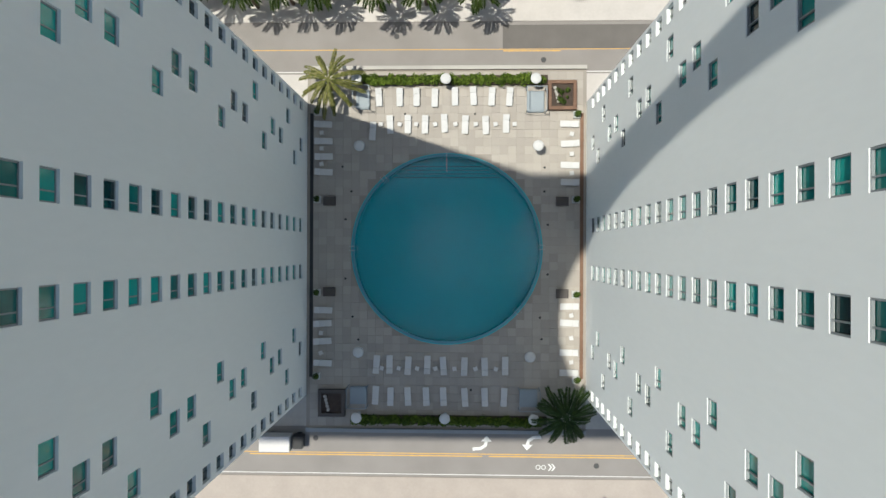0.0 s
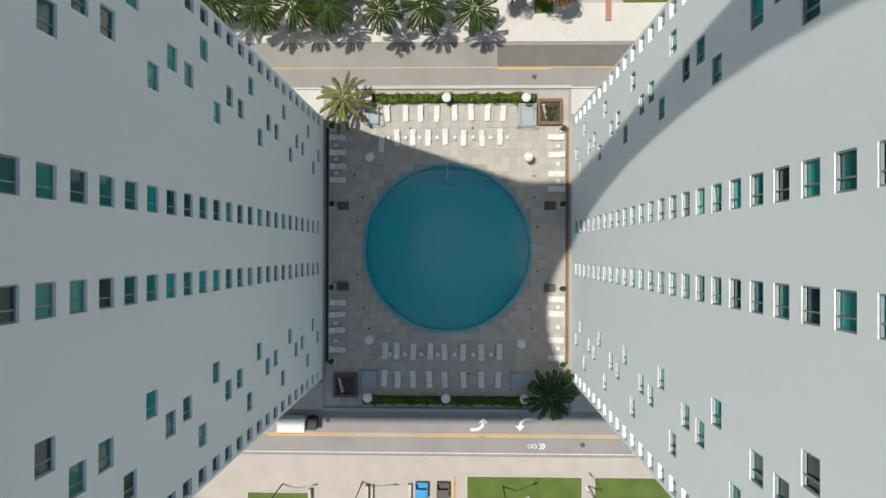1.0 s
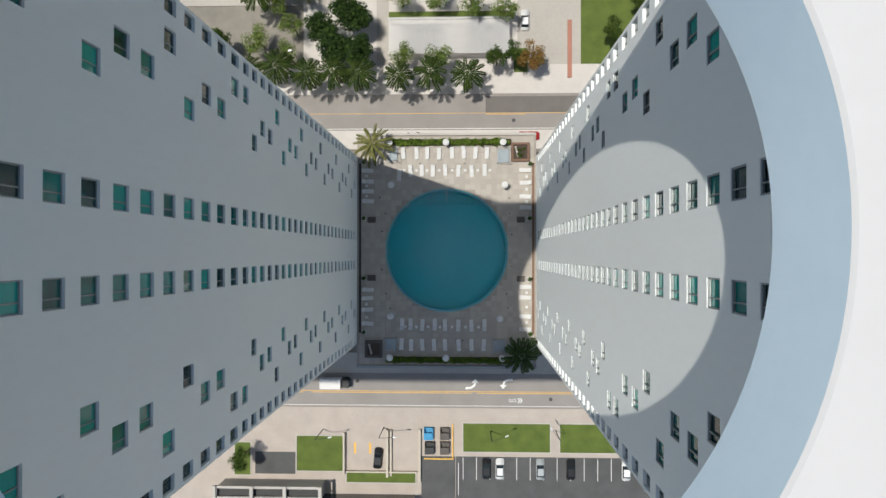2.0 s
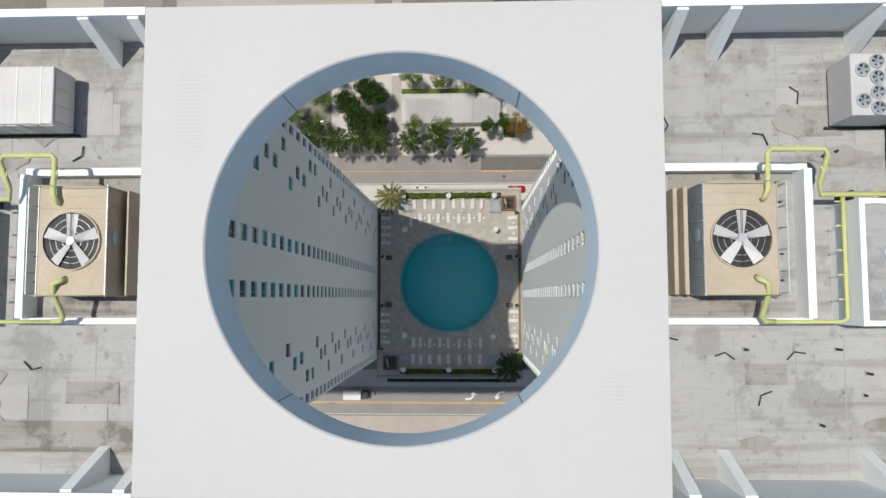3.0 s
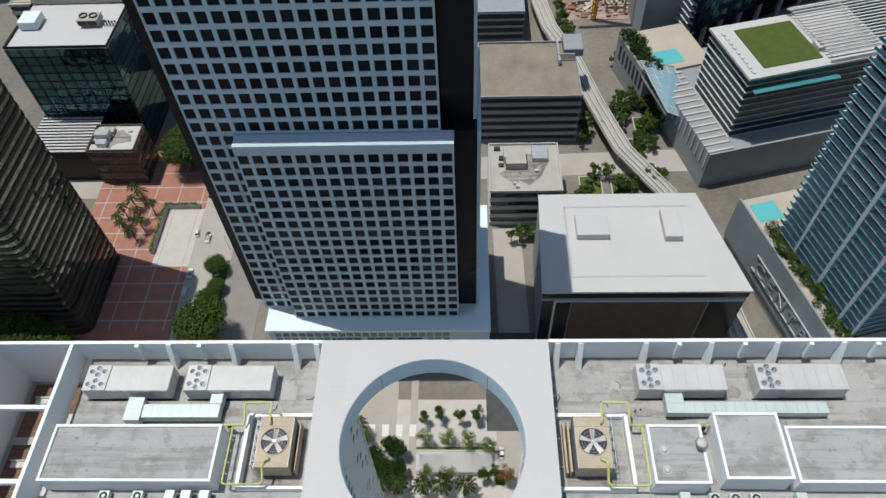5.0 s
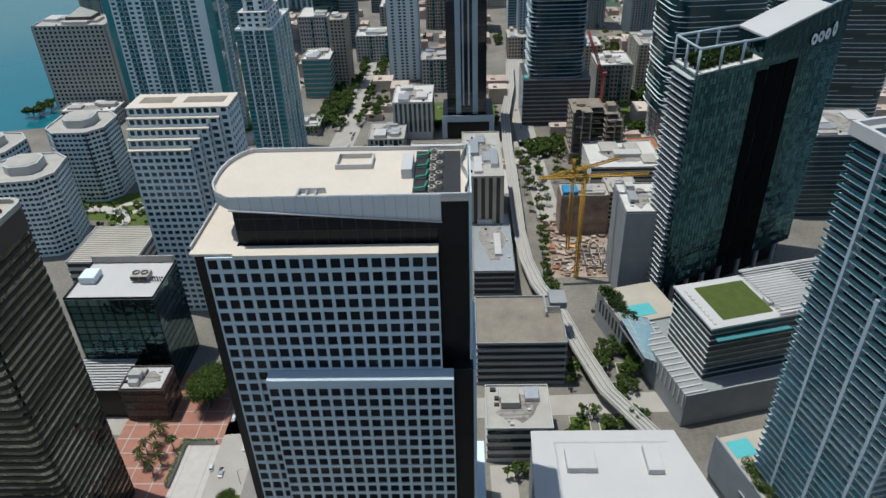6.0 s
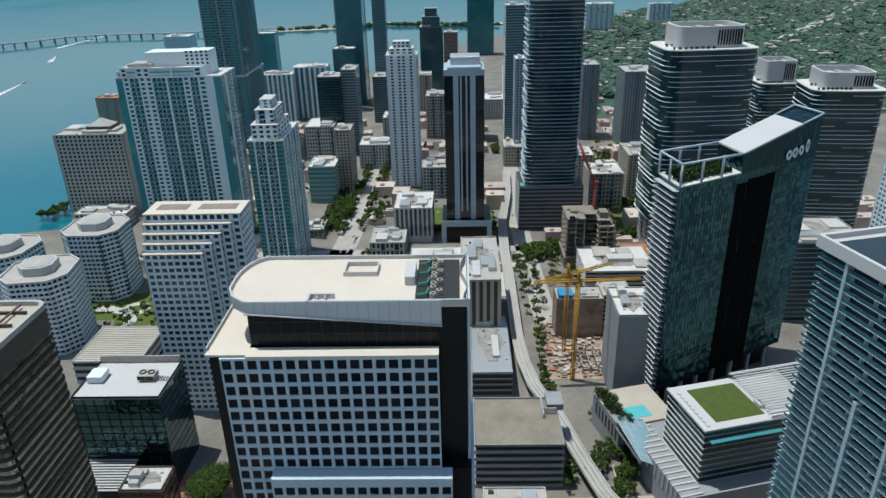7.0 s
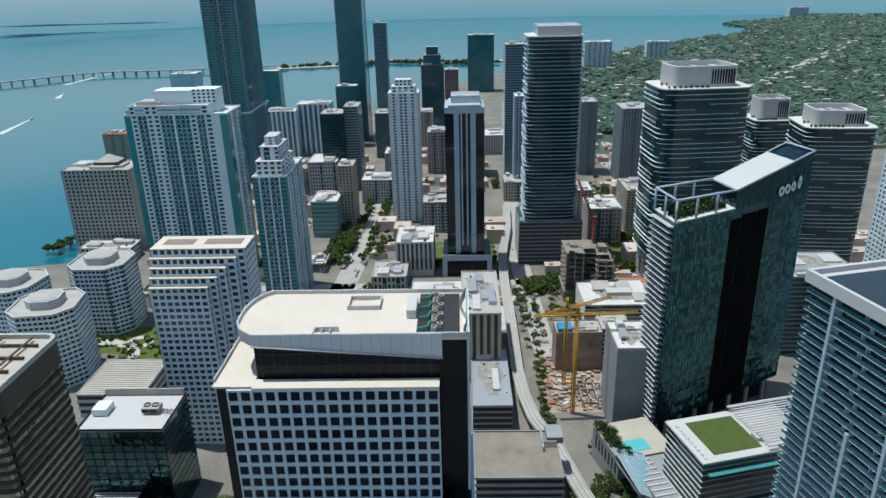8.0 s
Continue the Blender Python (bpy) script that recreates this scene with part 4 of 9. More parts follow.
st = thing("side_table", (0, 0, DECK), "small square white side table between loungers", "side table", "side tables")
part("tabletop", soft_box("tabletop", -0.24, 0.24, -0.24, 0.24, 0.38, 0.42, "fabric", 0.01), st)
tl = box_mesh("leg", [(-0.02, 0.02, -0.02, 0.02, 0, 0.38)], "metal")
for x in (-0.2, 0.2):
    for y in (-0.2, 0.2):
        part("leg", tl, st, at=(x, y, 0))
places = [((u - 790.4) * 0.0766, 15.1) for u in (687, 717, 743, 773, 805, 837, 868, 898)] + [((u - 790.4) * 0.0766, -14.4) for u in (690, 717, 746, 775, 805, 838, 870)]
places += [(-15.1, y) for y in (14.1, 12.2, 10.3, -10.2, -12.6)] + [(15.1, y) for y in (13.9, 11.5, 9.2, -7.9, -10.6, -13.5)]
for i, (x, y) in enumerate(places):
    m = pose(x, y, DECK, 0, 0, rng.uniform(-20, 20))
    if i == 0:
        st.matrix_basis = m
    else:
        copy_thing(st, m)


def parasol_lamp():
    t = thing("disc_lamp", (0, 0, DECK), "white round-topped deck lamp on a thin post", "lamp", "deck lamps")
    part("post", cyl_mesh("post", 0.05, 0.04, 0, 2.3, "metal", 10), t)
    bm = bmesh.new()
    bmesh.ops.create_uvsphere(bm, u_segments=24, v_segments=10, radius=0.64, matrix=Matrix.Translation((0, 0, 2.4)) @ Matrix.Diagonal((1, 1, 0.35, 1)))
    part("shade", bm_mesh("shade", bm, "fabric", True), t)
    part("base", cyl_mesh("base", 0.22, 0.18, 0, 0.08, "metal", 16), t)
    return t


for i, (x, y) in enumerate(((0.0, 20.1), (10.6, 20.1), (-10.6, 20.1), (0.0, -19.95), (-10.45, -19.95), (10.45, -19.95), (-10.2, 12.2), (-10.25, -12.2), (10.9, 12.2), (10.0, -12.6))):
    m = pose(x, y, DECK)
    if i == 0:
        lamp0 = parasol_lamp()
        lamp0.matrix_basis = m
    else:
        copy_thing(lamp0, m)


# ---- leaves ----
def leaf_cloud(name, mat, blobs, count, size, seed, flat=0.0):
    """Many small leaf blades scattered over a set of overlapping clumps (x, y, z, r)."""
    r = random.Random(seed)
    v, f = [], []
    weights = [b[3] ** 2 for b in blobs]
    for _ in range(count):
        bx, by, bz, br = r.choices(blobs, weights)[0]
        d = Vector((r.gauss(0, 1), r.gauss(0, 1), r.gauss(0, 1) + 0.25)).normalized()
        p = Vector((bx, by, bz)) + d * br * (r.random() ** 0.35)
        n = (d + Vector((r.uniform(-0.8, 0.8), r.uniform(-0.8, 0.8), r.uniform(-0.4, 0.9)))).normalized()
        a = n.orthogonal().normalized()
        a.rotate(Matrix.Rotation(r.uniform(0, 6.28), 3, n))
        b = n.cross(a)
        s = size * r.uniform(0.6, 1.3)
        k = len(v)
        v += [tuple(p - a * s), tuple(p + b * s * 0.5 + n * s * 0.15), tuple(p + a * s), tuple(p - b * s * 0.5 + n * s * 0.15)]
        f.append((k, k + 1, k + 2, k + 3))
    return raw_mesh(name, v, f, mat)


def crown_blobs(r, h, z, n, seed):
    g = random.Random(seed)
    out = []
    for i in range(n):
        a, q = g.uniform(0, 6.28), math.sqrt(g.random())
        out.append((q * r * 0.72 * math.cos(a), q * r * 0.72 * math.sin(a), z + g.uniform(-0.45, 0.5) * h * (1.2 - q), r * g.uniform(0.26, 0.46)))
    return out


def trunk_mesh(h, r, limbs, spread, seed):
    g = random.Random(seed)
    bm = bmesh.new()
    meshes = [tube_mesh("t", [(0, 0, 0), (0.05 * h * g.uniform(-1, 1), 0.05 * h * g.uniform(-1, 1), h * 0.55), (0, 0, h * 0.8)], [r, r * 0.75, r * 0.5], "bark", 8)]
    for i in range(limbs):
        a = 6.28 * i / limbs + g.uniform(-0.4, 0.4)
        meshes.append(tube_mesh("t", [(0, 0, h * g.uniform(0.4, 0.55)), (spread * 0.4 * math.cos(a), spread * 0.4 * math.sin(a), h * 0.75), (spread * 0.75 * math.cos(a), spread * 0.75 * math.sin(a), h * g.uniform(0.9, 1.05))], [r * 0.5, r * 0.35, r * 0.15], "bark", 6))
    for me in meshes:
        bm.from_mesh(me)
        bpy.data.meshes.remove(me)
    return bm_mesh("trunk", bm, "bark", True)


def make_tree(label, r, h, mat, seed, count=1500, leaf=0.28, clumps=26, group="street trees"):
    t = thing("tree", (0, 0, 0), label, "tree", group)
    part("trunk", trunk_mesh(h, 0.05 * h * 0.6, 6, r, seed), t)
    part("crown", leaf_cloud("crown", mat, crown_blobs(r, h * 0.45, h, clumps, seed), count, leaf, seed), t)
    return t


def make_palm(label, h, r, fronds, seed, group="palms", mat="palm", wide=0.15, droop=0.45):
    """Feather palm: ringed trunk and separate arching fronds, each a midrib with paired drooping leaflets."""
    g = random.Random(seed)
    t = thing("palm_tree", (0, 0, 0), label, "palm tree", group)
    part("trunk", tube_mesh("trunk", [(0, 0, 0), (0.1, 0.05, h * 0.5), (0.0, 0.1, h)], [0.3, 0.22, 0.26], "bark", 9), t)
    v, f = [], []
    for i in range(fronds):
        a = 2 * math.pi * i / fronds + g.uniform(-0.16, 0.16)
        up = (0.15, 0.75, -0.25)[i % 3] + g.uniform(-0.15, 0.2)
        L = r * (1.0 - 0.12 * max(0.0, up)) * g.uniform(0.85, 1.1)
        n = 15
        bend = g.uniform(-0.22, 0.22)
        at = []
        for k in range(n + 1):
            q = k / n
            d = Vector((math.cos(a + bend * q), math.sin(a + bend * q), 0))
            at.append(Vector((0, 0.1, h)) + d * L * q * (1 - 0.12 * q) + Vector((0, 0, L * (up * q * 0.6 - (droop + 0.38 * up) * q * q))))
        side = Vector((-math.sin(a + bend), math.cos(a + bend), 0))
        for k in range(n):
            s, p, step = k / n, at[k], at[k + 1] - at[k]
            b0 = len(v)
            w = 0.045 * (1 - s) + 0.015
            v += [tuple(p - side * w), tuple(p + side * w), tuple(at[k + 1] + side * w), tuple(at[k + 1] - side * w)]
            f.append((b0, b0 + 1, b0 + 2, b0 + 3))
            if s < 0.12:
                continue
            w = r * wide * (math.sin(math.pi * (0.10 + 0.80 * s)) ** 0.6) * g.uniform(0.85, 1.15)
            for sg in (-1, 1):
                for q in (0.0, 0.5):
                    base = p + step * q
                    tip = base + side * sg * w * 0.8 + step.normalized() * w * 0.8 - Vector((0, 0, w * g.uniform(0.4, 0.9)))
                    mid = base.lerp(tip, 0.45)
                    b0 = len(v)
                    v += [tuple(base), tuple(mid + step * 0.46), tuple(tip), tuple(mid - step * 0.36)]
                    f.append((b0, b0 + 1, b0 + 2, b0 + 3))
    part("crown", raw_mesh("crown", v, f, mat), t)
    return t


# sunlight and shade on the two deck palms come from separate frond colours
deck_palm = make_palm("tall date palm with long arching fronds on the deck", 4.6, 4.6, 21, 3, "deck palms", "palmsun", 0.085, 0.40)
deck_palm.matrix_basis = pose(-13.5, 19.4, DECK)
shade_palm = make_palm("feather palm coloured dark for its shaded deck corner", 4.6, 4.2, 24, 8, "deck palms", "palmshade", 0.13)
shade_palm.matrix_basis = pose(14.0, -19.2, DECK, 0, 0, 100)
tagged(deck_palm, "date palm with long arching fronds, coloured golden for sunlight")


def hedge(y0, y1, label):
    t = thing("hedge", (0, 0, DECK), label, "hedge", "deck hedges")
    r = random.Random(int(y0 * 10))
    blobs = [(x * 0.5 + r.uniform(-0.2, 0.2), r.uniform(y0 + 0.3, y1 - 0.3), r.uniform(0.5, 0.95), r.uniform(0.35, 0.55)) for x in range(-22, 24) for _ in range(3)]
    part("foliage", leaf_cloud("foliage", "hedge", blobs, 9500, 0.15, 4), t)
    part("planter", box_mesh("planter", [(-11.0, 12.2, y0 + 0.1, y1 - 0.1, 0, 0.45)], "soil"), t)
    return t


hedge(19.75, 21.1, "clipped bright green hedge along the deck edge")
hedge(-21.2, -20.0, "clipped green hedge in the tower's shade")


def planter(x, y, w, d, label, plants):
    t = thing("planter_box", (x, y, DECK), label, "planter", "deck planters")
    b = 0.4
    # the bare planter's wood is swapped for dark brown as painted shade
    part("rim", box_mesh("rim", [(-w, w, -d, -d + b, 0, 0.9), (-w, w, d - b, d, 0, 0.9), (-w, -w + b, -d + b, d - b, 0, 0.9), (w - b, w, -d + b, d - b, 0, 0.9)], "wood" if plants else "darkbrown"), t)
    part("soil", box_mesh("soil", [(-w + b, w - b, -d + b, d - b, 0, 0.6)], "soil"), t)
    r = random.Random(int(x * 7))
    if plants:
        blobs = [(r.uniform(-w * 0.55, w * 0.55), r.uniform(-d * 0.55, d * 0.55), 0.8, r.uniform(0.2, 0.45)) for _ in range(7)]
        part("shrubs", leaf_cloud("shrubs", "leaf", blobs, 500, 0.12, 8), t)
    for i in range(5):
        part("stone", soft_box("stone", -0.22, 0.22, -0.17, 0.17, 0.55, 0.85, "concrete", 0.08, 2), t, at=(-w * 0.5 + 0.1 * i, d * 0.5 - 0.4 * i, 0), rz=i)
    return t


planter(13.9, 18.5, 1.7, 1.75, "square brown timber planter with shrubs", True)
planter(-13.7, -18.6, 1.6, 1.6, "square timber planter coloured dark for its shade", False)


def cabana(x, y, w, d, label):
    t = thing("cabana", (x, y, DECK), label, "cabana", "deck cabanas")
    post = box_mesh("post", [(-0.04, 0.04, -0.04, 0.04, 0, 2.2)], "slabedge")
    for sx in (-1, 1):
        for sy in (-1, 1):
            part("post", post, t, at=(sx * w, sy * d, 0))
    part("top_frame", box_mesh("top_frame", [(-w, w, -d - 0.035, -d + 0.035, 2.2, 2.3), (-w, w, d - 0.035, d + 0.035, 2.2, 2.3), (-w - 0.035, -w + 0.035, -d, d, 2.3, 2.38), (w - 0.035, w + 0.035, -d, d, 2.3, 2.38)], "slabedge"), t)
    part("daybed", soft_box("daybed", -w + 0.12, w - 0.12, -d + 0.12, d - 0.12, 0, 0.45, "slabedge", 0.08, 2), t)
    return t


cabana(-10.1, 18.1, 0.95, 1.3, "metal framed cabana beside the palm")
cabana(10.75, 17.8, 1.15, 1.4, "metal framed cabana with a pale daybed")
cabana(-10.5, -17.7, 1.15, 1.2, "metal framed cabana in the shade")
cabana(10.0, -17.85, 1.2, 1.2, "metal framed cabana beside the dark palm")
for x, y in ((-14.1, 5.8), (-14.1, -5.2), (14.0, 5.8), (14.0, -5.3)):
    t = thing("deck_bench", (x, y, DECK), "low brown timber bench box near the wall", "bench", "deck benches")
    part("lid", soft_box("lid", -0.75, 0.75, -0.55, 0.55, 0.38, 0.45, "darkbrown", 0.02), t)
    part("box", box_mesh("box", [(-0.7, 0.7, -0.5, 0.5, 0, 0.38)], "wood"), t)
for x, y in ((-15.6, 6.0), (-15.6, -5.3), (-15.6, -15.4), (15.6, 6.0), (15.6, -5.4), (15.7, 16.2), (15.7, -15.6), (-15.6, 16.6)):
    t = thing("potted_plant", (x, y, DECK), "small green shrub in a white square pot", "potted plant", "deck pots")
    part("pot", soft_box("pot", -0.42, 0.42, -0.42, 0.42, 0, 0.6, "fabric", 0.03), t)
    part("shrub", leaf_cloud("shrub", "leaf", [(0, 0, 0.95, 0.42), (0.15, 0.1, 1.1, 0.3)], 220, 0.13, 6), t)
for x, y in ((-12.6, 10.0), (-11.5, 7.0), (-12.2, 3.6), (-12.2, -3.6), (-11.3, -8.2), (-10.6, -11.0), (11.9, 9.9), (11.9, 7.0), (12.3, 3.0), (12.3, -3.0), (11.4, -8.2), (11.6, -10.8), (-5.0, 16.4), (3.5, 16.4), (-4.9, -17.0), (3.1, -17.0)):
    t = thing("deck_drain", (x, y, DECK), "small round dark deck drain", "drain", "deck drains")
    part("grate", cyl_mesh("grate", 0.14, 0.14, 0, 0.05, "dark", 14), t)

# deck tiles: single pieces round the pool, the rest joined
tile = box_mesh("tile", [(-0.49, 0.49, -0.49, 0.49, 0, 0.06)], "tile")
M["tile_joined"] = material("deck_stone_tile_joined", (0.40, 0.36, 0.315), (0.345, 0.31, 0.27), 0.8, scale=0.35, fine=4.0, bump=0.08, per="island")
rest, singles = [], []
for i in range(-17, 18):
    for j in range(-22, 23):
        x, y = i + 0.0, j + 0.0
        if math.hypot(abs(x - PX) + 0.5, abs(y - PY) + 0.5) < PR + 0.35 or abs(x) > 16.1 or abs(y) > 21.3:
            continue
        corner = min(math.hypot(x + dx - PX, y + dy - PY) for dx in (-0.5, 0.5) for dy in (-0.5, 0.5))
        if corner < PR + 0.1:
            continue
        if math.hypot(x - PX, y - PY) < 15.6 and len(singles) < 300:
            singles.append((x, y))
        else:
            rest.append((x - 0.49, x + 0.49, y - 0.49, y + 0.49, DECK - 0.058, DECK))
tagged(part("tiling", box_mesh("tiling", rest, "tile_joined"), podium), kind="stuff")
TILES = singles

# ---- ground, streets, water ----
shore = [(-480, -4900), (4900, -4900), (4900, 4900), (3100, 4900), (2746, 4516), (2462, 4434), (2235, 4542), (1796, 4092), (1600, 4004), (1390, 3781), (1430, 3560), (1310, 3240), (1157, 3086), (948, 2908), (727, 2685), (501, 2420), (386, 2317), (80, 1960), (-120, 1560), (-300, 1300), (-360, 1180), (-440, 1010), (-450, 760), (-425, 640), (-395, 575), (-480, 555)]
setting("ground", poly_mesh("ground", shore, -6, -0.12, "ground"), "pale built-up city ground", "ground")
setting("water", box_mesh("water", [(-4900, 4900, -4900, 4900, -3.0, -2.0)], "bay"), "calm blue-green bay water", "water")


def sheet(name, x0, x1, y0, y1, z, mat, label, cat):
    return setting(name, box_mesh(name, [(x0, x1, y0, y1, z - 0.3, z)], mat), label, cat)


sheet("road", -420, 480, 26.3, 34.2, 0.0, "asphalt", "grey two-lane street with worn paint", "road")
sheet("road", -420, 480, -34.1, -26.6, 0.0, "asphalt", "grey two-lane street below the towers", "road")
sheet("pavement", -420, 480, 34.2, 40.5, 0.14, "plazapaving", "pale concrete pavement with palms", "pavement")
sheet("pavement", -420, 480, 22.2, 26.3, 0.14, "plazapaving", "pale concrete pavement beside the podium", "pavement")
sheet("pavement", -420, 480, -26.6, -22.2, 0.14, "concrete", "concrete pavement beside the podium", "pavement")
sheet("pavement", -420, 480, -38.2, -34.1, 0.14, "paving", "warm paved pavement along the street", "pavement")


def marks(name, label, boxes, mat):
    t = thing(name, (0, 0, 0), label, "road marking", "road markings")
    part("paint", box_mesh("paint", boxes, mat), t)
    return t


marks("centre_line", "worn double yellow centre line", [(-200, 200, 29.95, 30.05, 0, 0.006), (8, 16.5, 29.68, 29.82, 0, 0.006)], "line_yellow")
marks("centre_line", "orange-yellow double centre line", [(-200, -32, -30.95, -30.8, 0, 0.006), (-30, 5, -30.95, -30.8, 0, 0.006), (6, 200, -30.95, -30.8, 0, 0.006), (-200, 200, -30.6, -30.48, 0, 0.006)], "line_yellow")
for x, y, r in ((-42, 29.0, 0.35), (-8, 32.0, 0.35), (14, 28.4, 0.35), (-20, -28.4, 0.35), (22, -32.1, 0.35)):
    t = thing("manhole_cover", (x, y, 0), "round iron cover in the road", "manhole cover", "manhole covers")
    part("lid", cyl_mesh("lid", r, r, 0, 0.02, "darkasphalt", 20), t)
    part("rim", ring_mesh("rim", r, r + 0.08, 0, 0.015, "freshasphalt", 20), t)
marks("edge_line", "white edge line of the street", [(-200, 200, 26.6, 26.72, 0, 0.006), (-200, 200, -33.7, -33.6, 0, 0.006)], "line_white")
sheet("road_patch", 7.9, 60, 30.1, 33.65, 0.012, "freshasphalt", "darker fresh asphalt patch", "road")


def turn_arrow(x, y, mir):
    t = thing("turn_arrow", (x, y, 0.0), "white painted turn arrow on the road", "road marking", "turn arrows")
    pts = [(-1.6, -0.9), (-0.4, -0.8), (0.3, -0.3), (0.45, 0.3)]
    v, f = [], []
    for i, (px, py) in enumerate(pts):
        d = Vector(pts[min(i + 1, 3)]) - Vector(pts[max(i - 1, 0)])
        nrm = Vector((-d.y, d.x)).normalized() * 0.24
        v += [(mir * (px + nrm.x), py + nrm.y, 0.008), (mir * (px - nrm.x), py - nrm.y, 0.008)]
    f += [(2 * i, 2 * i + 1, 2 * i + 3, 2 * i + 2) for i in range(3)]
    k = len(v)
    v += [(mir * -0.35, 0.25, 0.008), (mir * 1.25, 0.25, 0.008), (mir * 0.5, 1.1, 0.008)]
    f.append((k, k + 1, k + 2))
    part("paint", raw_mesh("arrow", v, f, "line_white"), t)
    return t


a1 = turn_arrow(5.2, -28.9, 1)
a2 = turn_arrow(12.2, -28.8, 1)
a2.rotation_euler = (0, 0, math.pi)
bike = thing("cycle_marking", (13.9, -32.4, 0), "white painted cycle lane symbol", "road marking")
for dx in (-0.55, 0.25):
    part("ring", ring_mesh("ring", 0.26, 0.36, 0, 0.008, "line_white", 16), bike, at=(dx, 0, 0))
for dx in (0.9, 1.4):
    part("chevron", raw_mesh("chevron", [(0, 0.5, 0.008), (0.25, 0.5, 0.008), (0.65, 0, 0.008), (0.4, 0, 0.008), (0.25, -0.5, 0.008), (0, -0.5, 0.008)], [(0, 3, 2, 1), (3, 5, 4, 2)], "line_white"), bike, at=(dx, 0, 0))

# ---- vehicles ----
def car(x, y, rz, colour, label, z=0.0, L=4.5, group="parked cars"):
    t = thing("car", (x, y, z), label, "car", group, rz=radians(rz))
    mat = paint("car_paint_%s" % colour[0], colour[1])
    bm = bmesh.new()
    bmesh.ops.create_cube(bm, size=1, matrix=Matrix.Translation((0, 0, 0.58)) @ Matrix.Diagonal((L, 1.8, 0.62, 1)))
    bmesh.ops.bevel(bm, geom=bm.edges[:], offset=0.22, segments=3, affect="EDGES")
    part("body", bm_mesh("body", bm, mat, True), t)
    v = [(-1.7, -0.8, 0.85), (0.95, -0.8, 0.85), (0.95, 0.8, 0.85), (-1.7, 0.8, 0.85), (-1.25, -0.65, 1.42), (0.35, -0.65, 1.42), (0.35, 0.65, 1.42), (-1.25, 0.65, 1.42)]
    part("cabin_glass", raw_mesh("cabin_glass", v, QUADS, "glass_dark"), t)
    part("roof_panel", soft_box("roof_panel", -1.22, 0.32, -0.63, 0.63, 1.40, 1.46, mat, 0.02), t)
    wh = cyl_mesh("wheel", 0.32, 0.32, -0.1, 0.1, "tyre", 16)
    for wx in (-L * 0.3, L * 0.3):
        for wy in (-0.82, 0.82):
            w = part("wheel", wh, t, at=(wx, wy, 0.32))
            w.rotation_euler = (math.pi / 2, 0, 0)
    return t


def box_truck(x, y, rz):
    t = thing("box_truck", (x, y, 0), "white box truck with a dark cab", "truck", rz=radians(rz))
    part("cargo_box", soft_box("cargo_box", -3.9, 1.6, -1.25, 1.25, 0.95, 3.6, "unit", 0.05), t)
    part("cab", soft_box("cab", 1.75, 3.7, -1.1, 1.1, 0.5, 2.5, "dark", 0.15, 2), t)
    part("windscreen", box_mesh("windscreen", [(3.55, 3.72, -0.95, 0.95, 1.5, 2.3)], "glass_dark"), t)
    part("chassis", box_mesh("chassis", [(-3.8, 3.5, -0.5, 0.5, 0.5, 0.95)], "dark"), t)
    wh = cyl_mesh("wheel", 0.48, 0.48, -0.15, 0.15, "tyre", 16)
    for wx in (-2.4, 2.6):
        for wy in (-1.0, 1.0):
            w = part("wheel", wh, t, at=(wx, wy, 0.48))
            w.rotation_euler = (math.pi / 2, 0, 0)
    t.scale = (0.82, 0.9, 0.9)


WHITE, BLACK, SILV, REDC, BLUE = ("white", (0.75, 0.75, 0.74)), ("black", (0.02, 0.02, 0.022)), ("silver", (0.4, 0.42, 0.43)), ("red", (0.5, 0.03, 0.03)), ("blue", (0.05, 0.22, 0.38))
box_truck(-24.5, -28.55, 0)
for x, c, lab in ((8.1, BLACK, "black parked car"), (11.0, WHITE, "white parked car"), (19.7, SILV, "silver parked car"), (26.2, BLACK, "black parked car"), (38.0, WHITE, "white parked car")):
    car(x, -47.0, 90, c, lab + " nose-in on the car park")
car(16.4, 50.0, 90, WHITE, "white car on the side street")
car(-8.2, 24.9, 180, WHITE, "white car beside the kerb", 0.14)
car(17.2, 24.9, 0, REDC, "red car in the bay beside the podium", 0.14)
car(-15.4, -45.0, 85, BLACK, "dark car on the garage ramp")
car(34.5, -32.3, 0, WHITE, "white car on the street below the tower")
for x, y, rz, c in ((-113, 149, 100, WHITE), (-108, 147, 95, BLACK), (-100, 128, 100, WHITE), (-92, 168, 100, SILV), (-52, -32.3, 0, SILV), (-62, -28.6, 180, REDC), (-86, -28.6, 180, REDC), (-100, -46, 0, BLACK)):
    car(x, y, rz, c, "%s car on the street" % c[0], group="street cars")

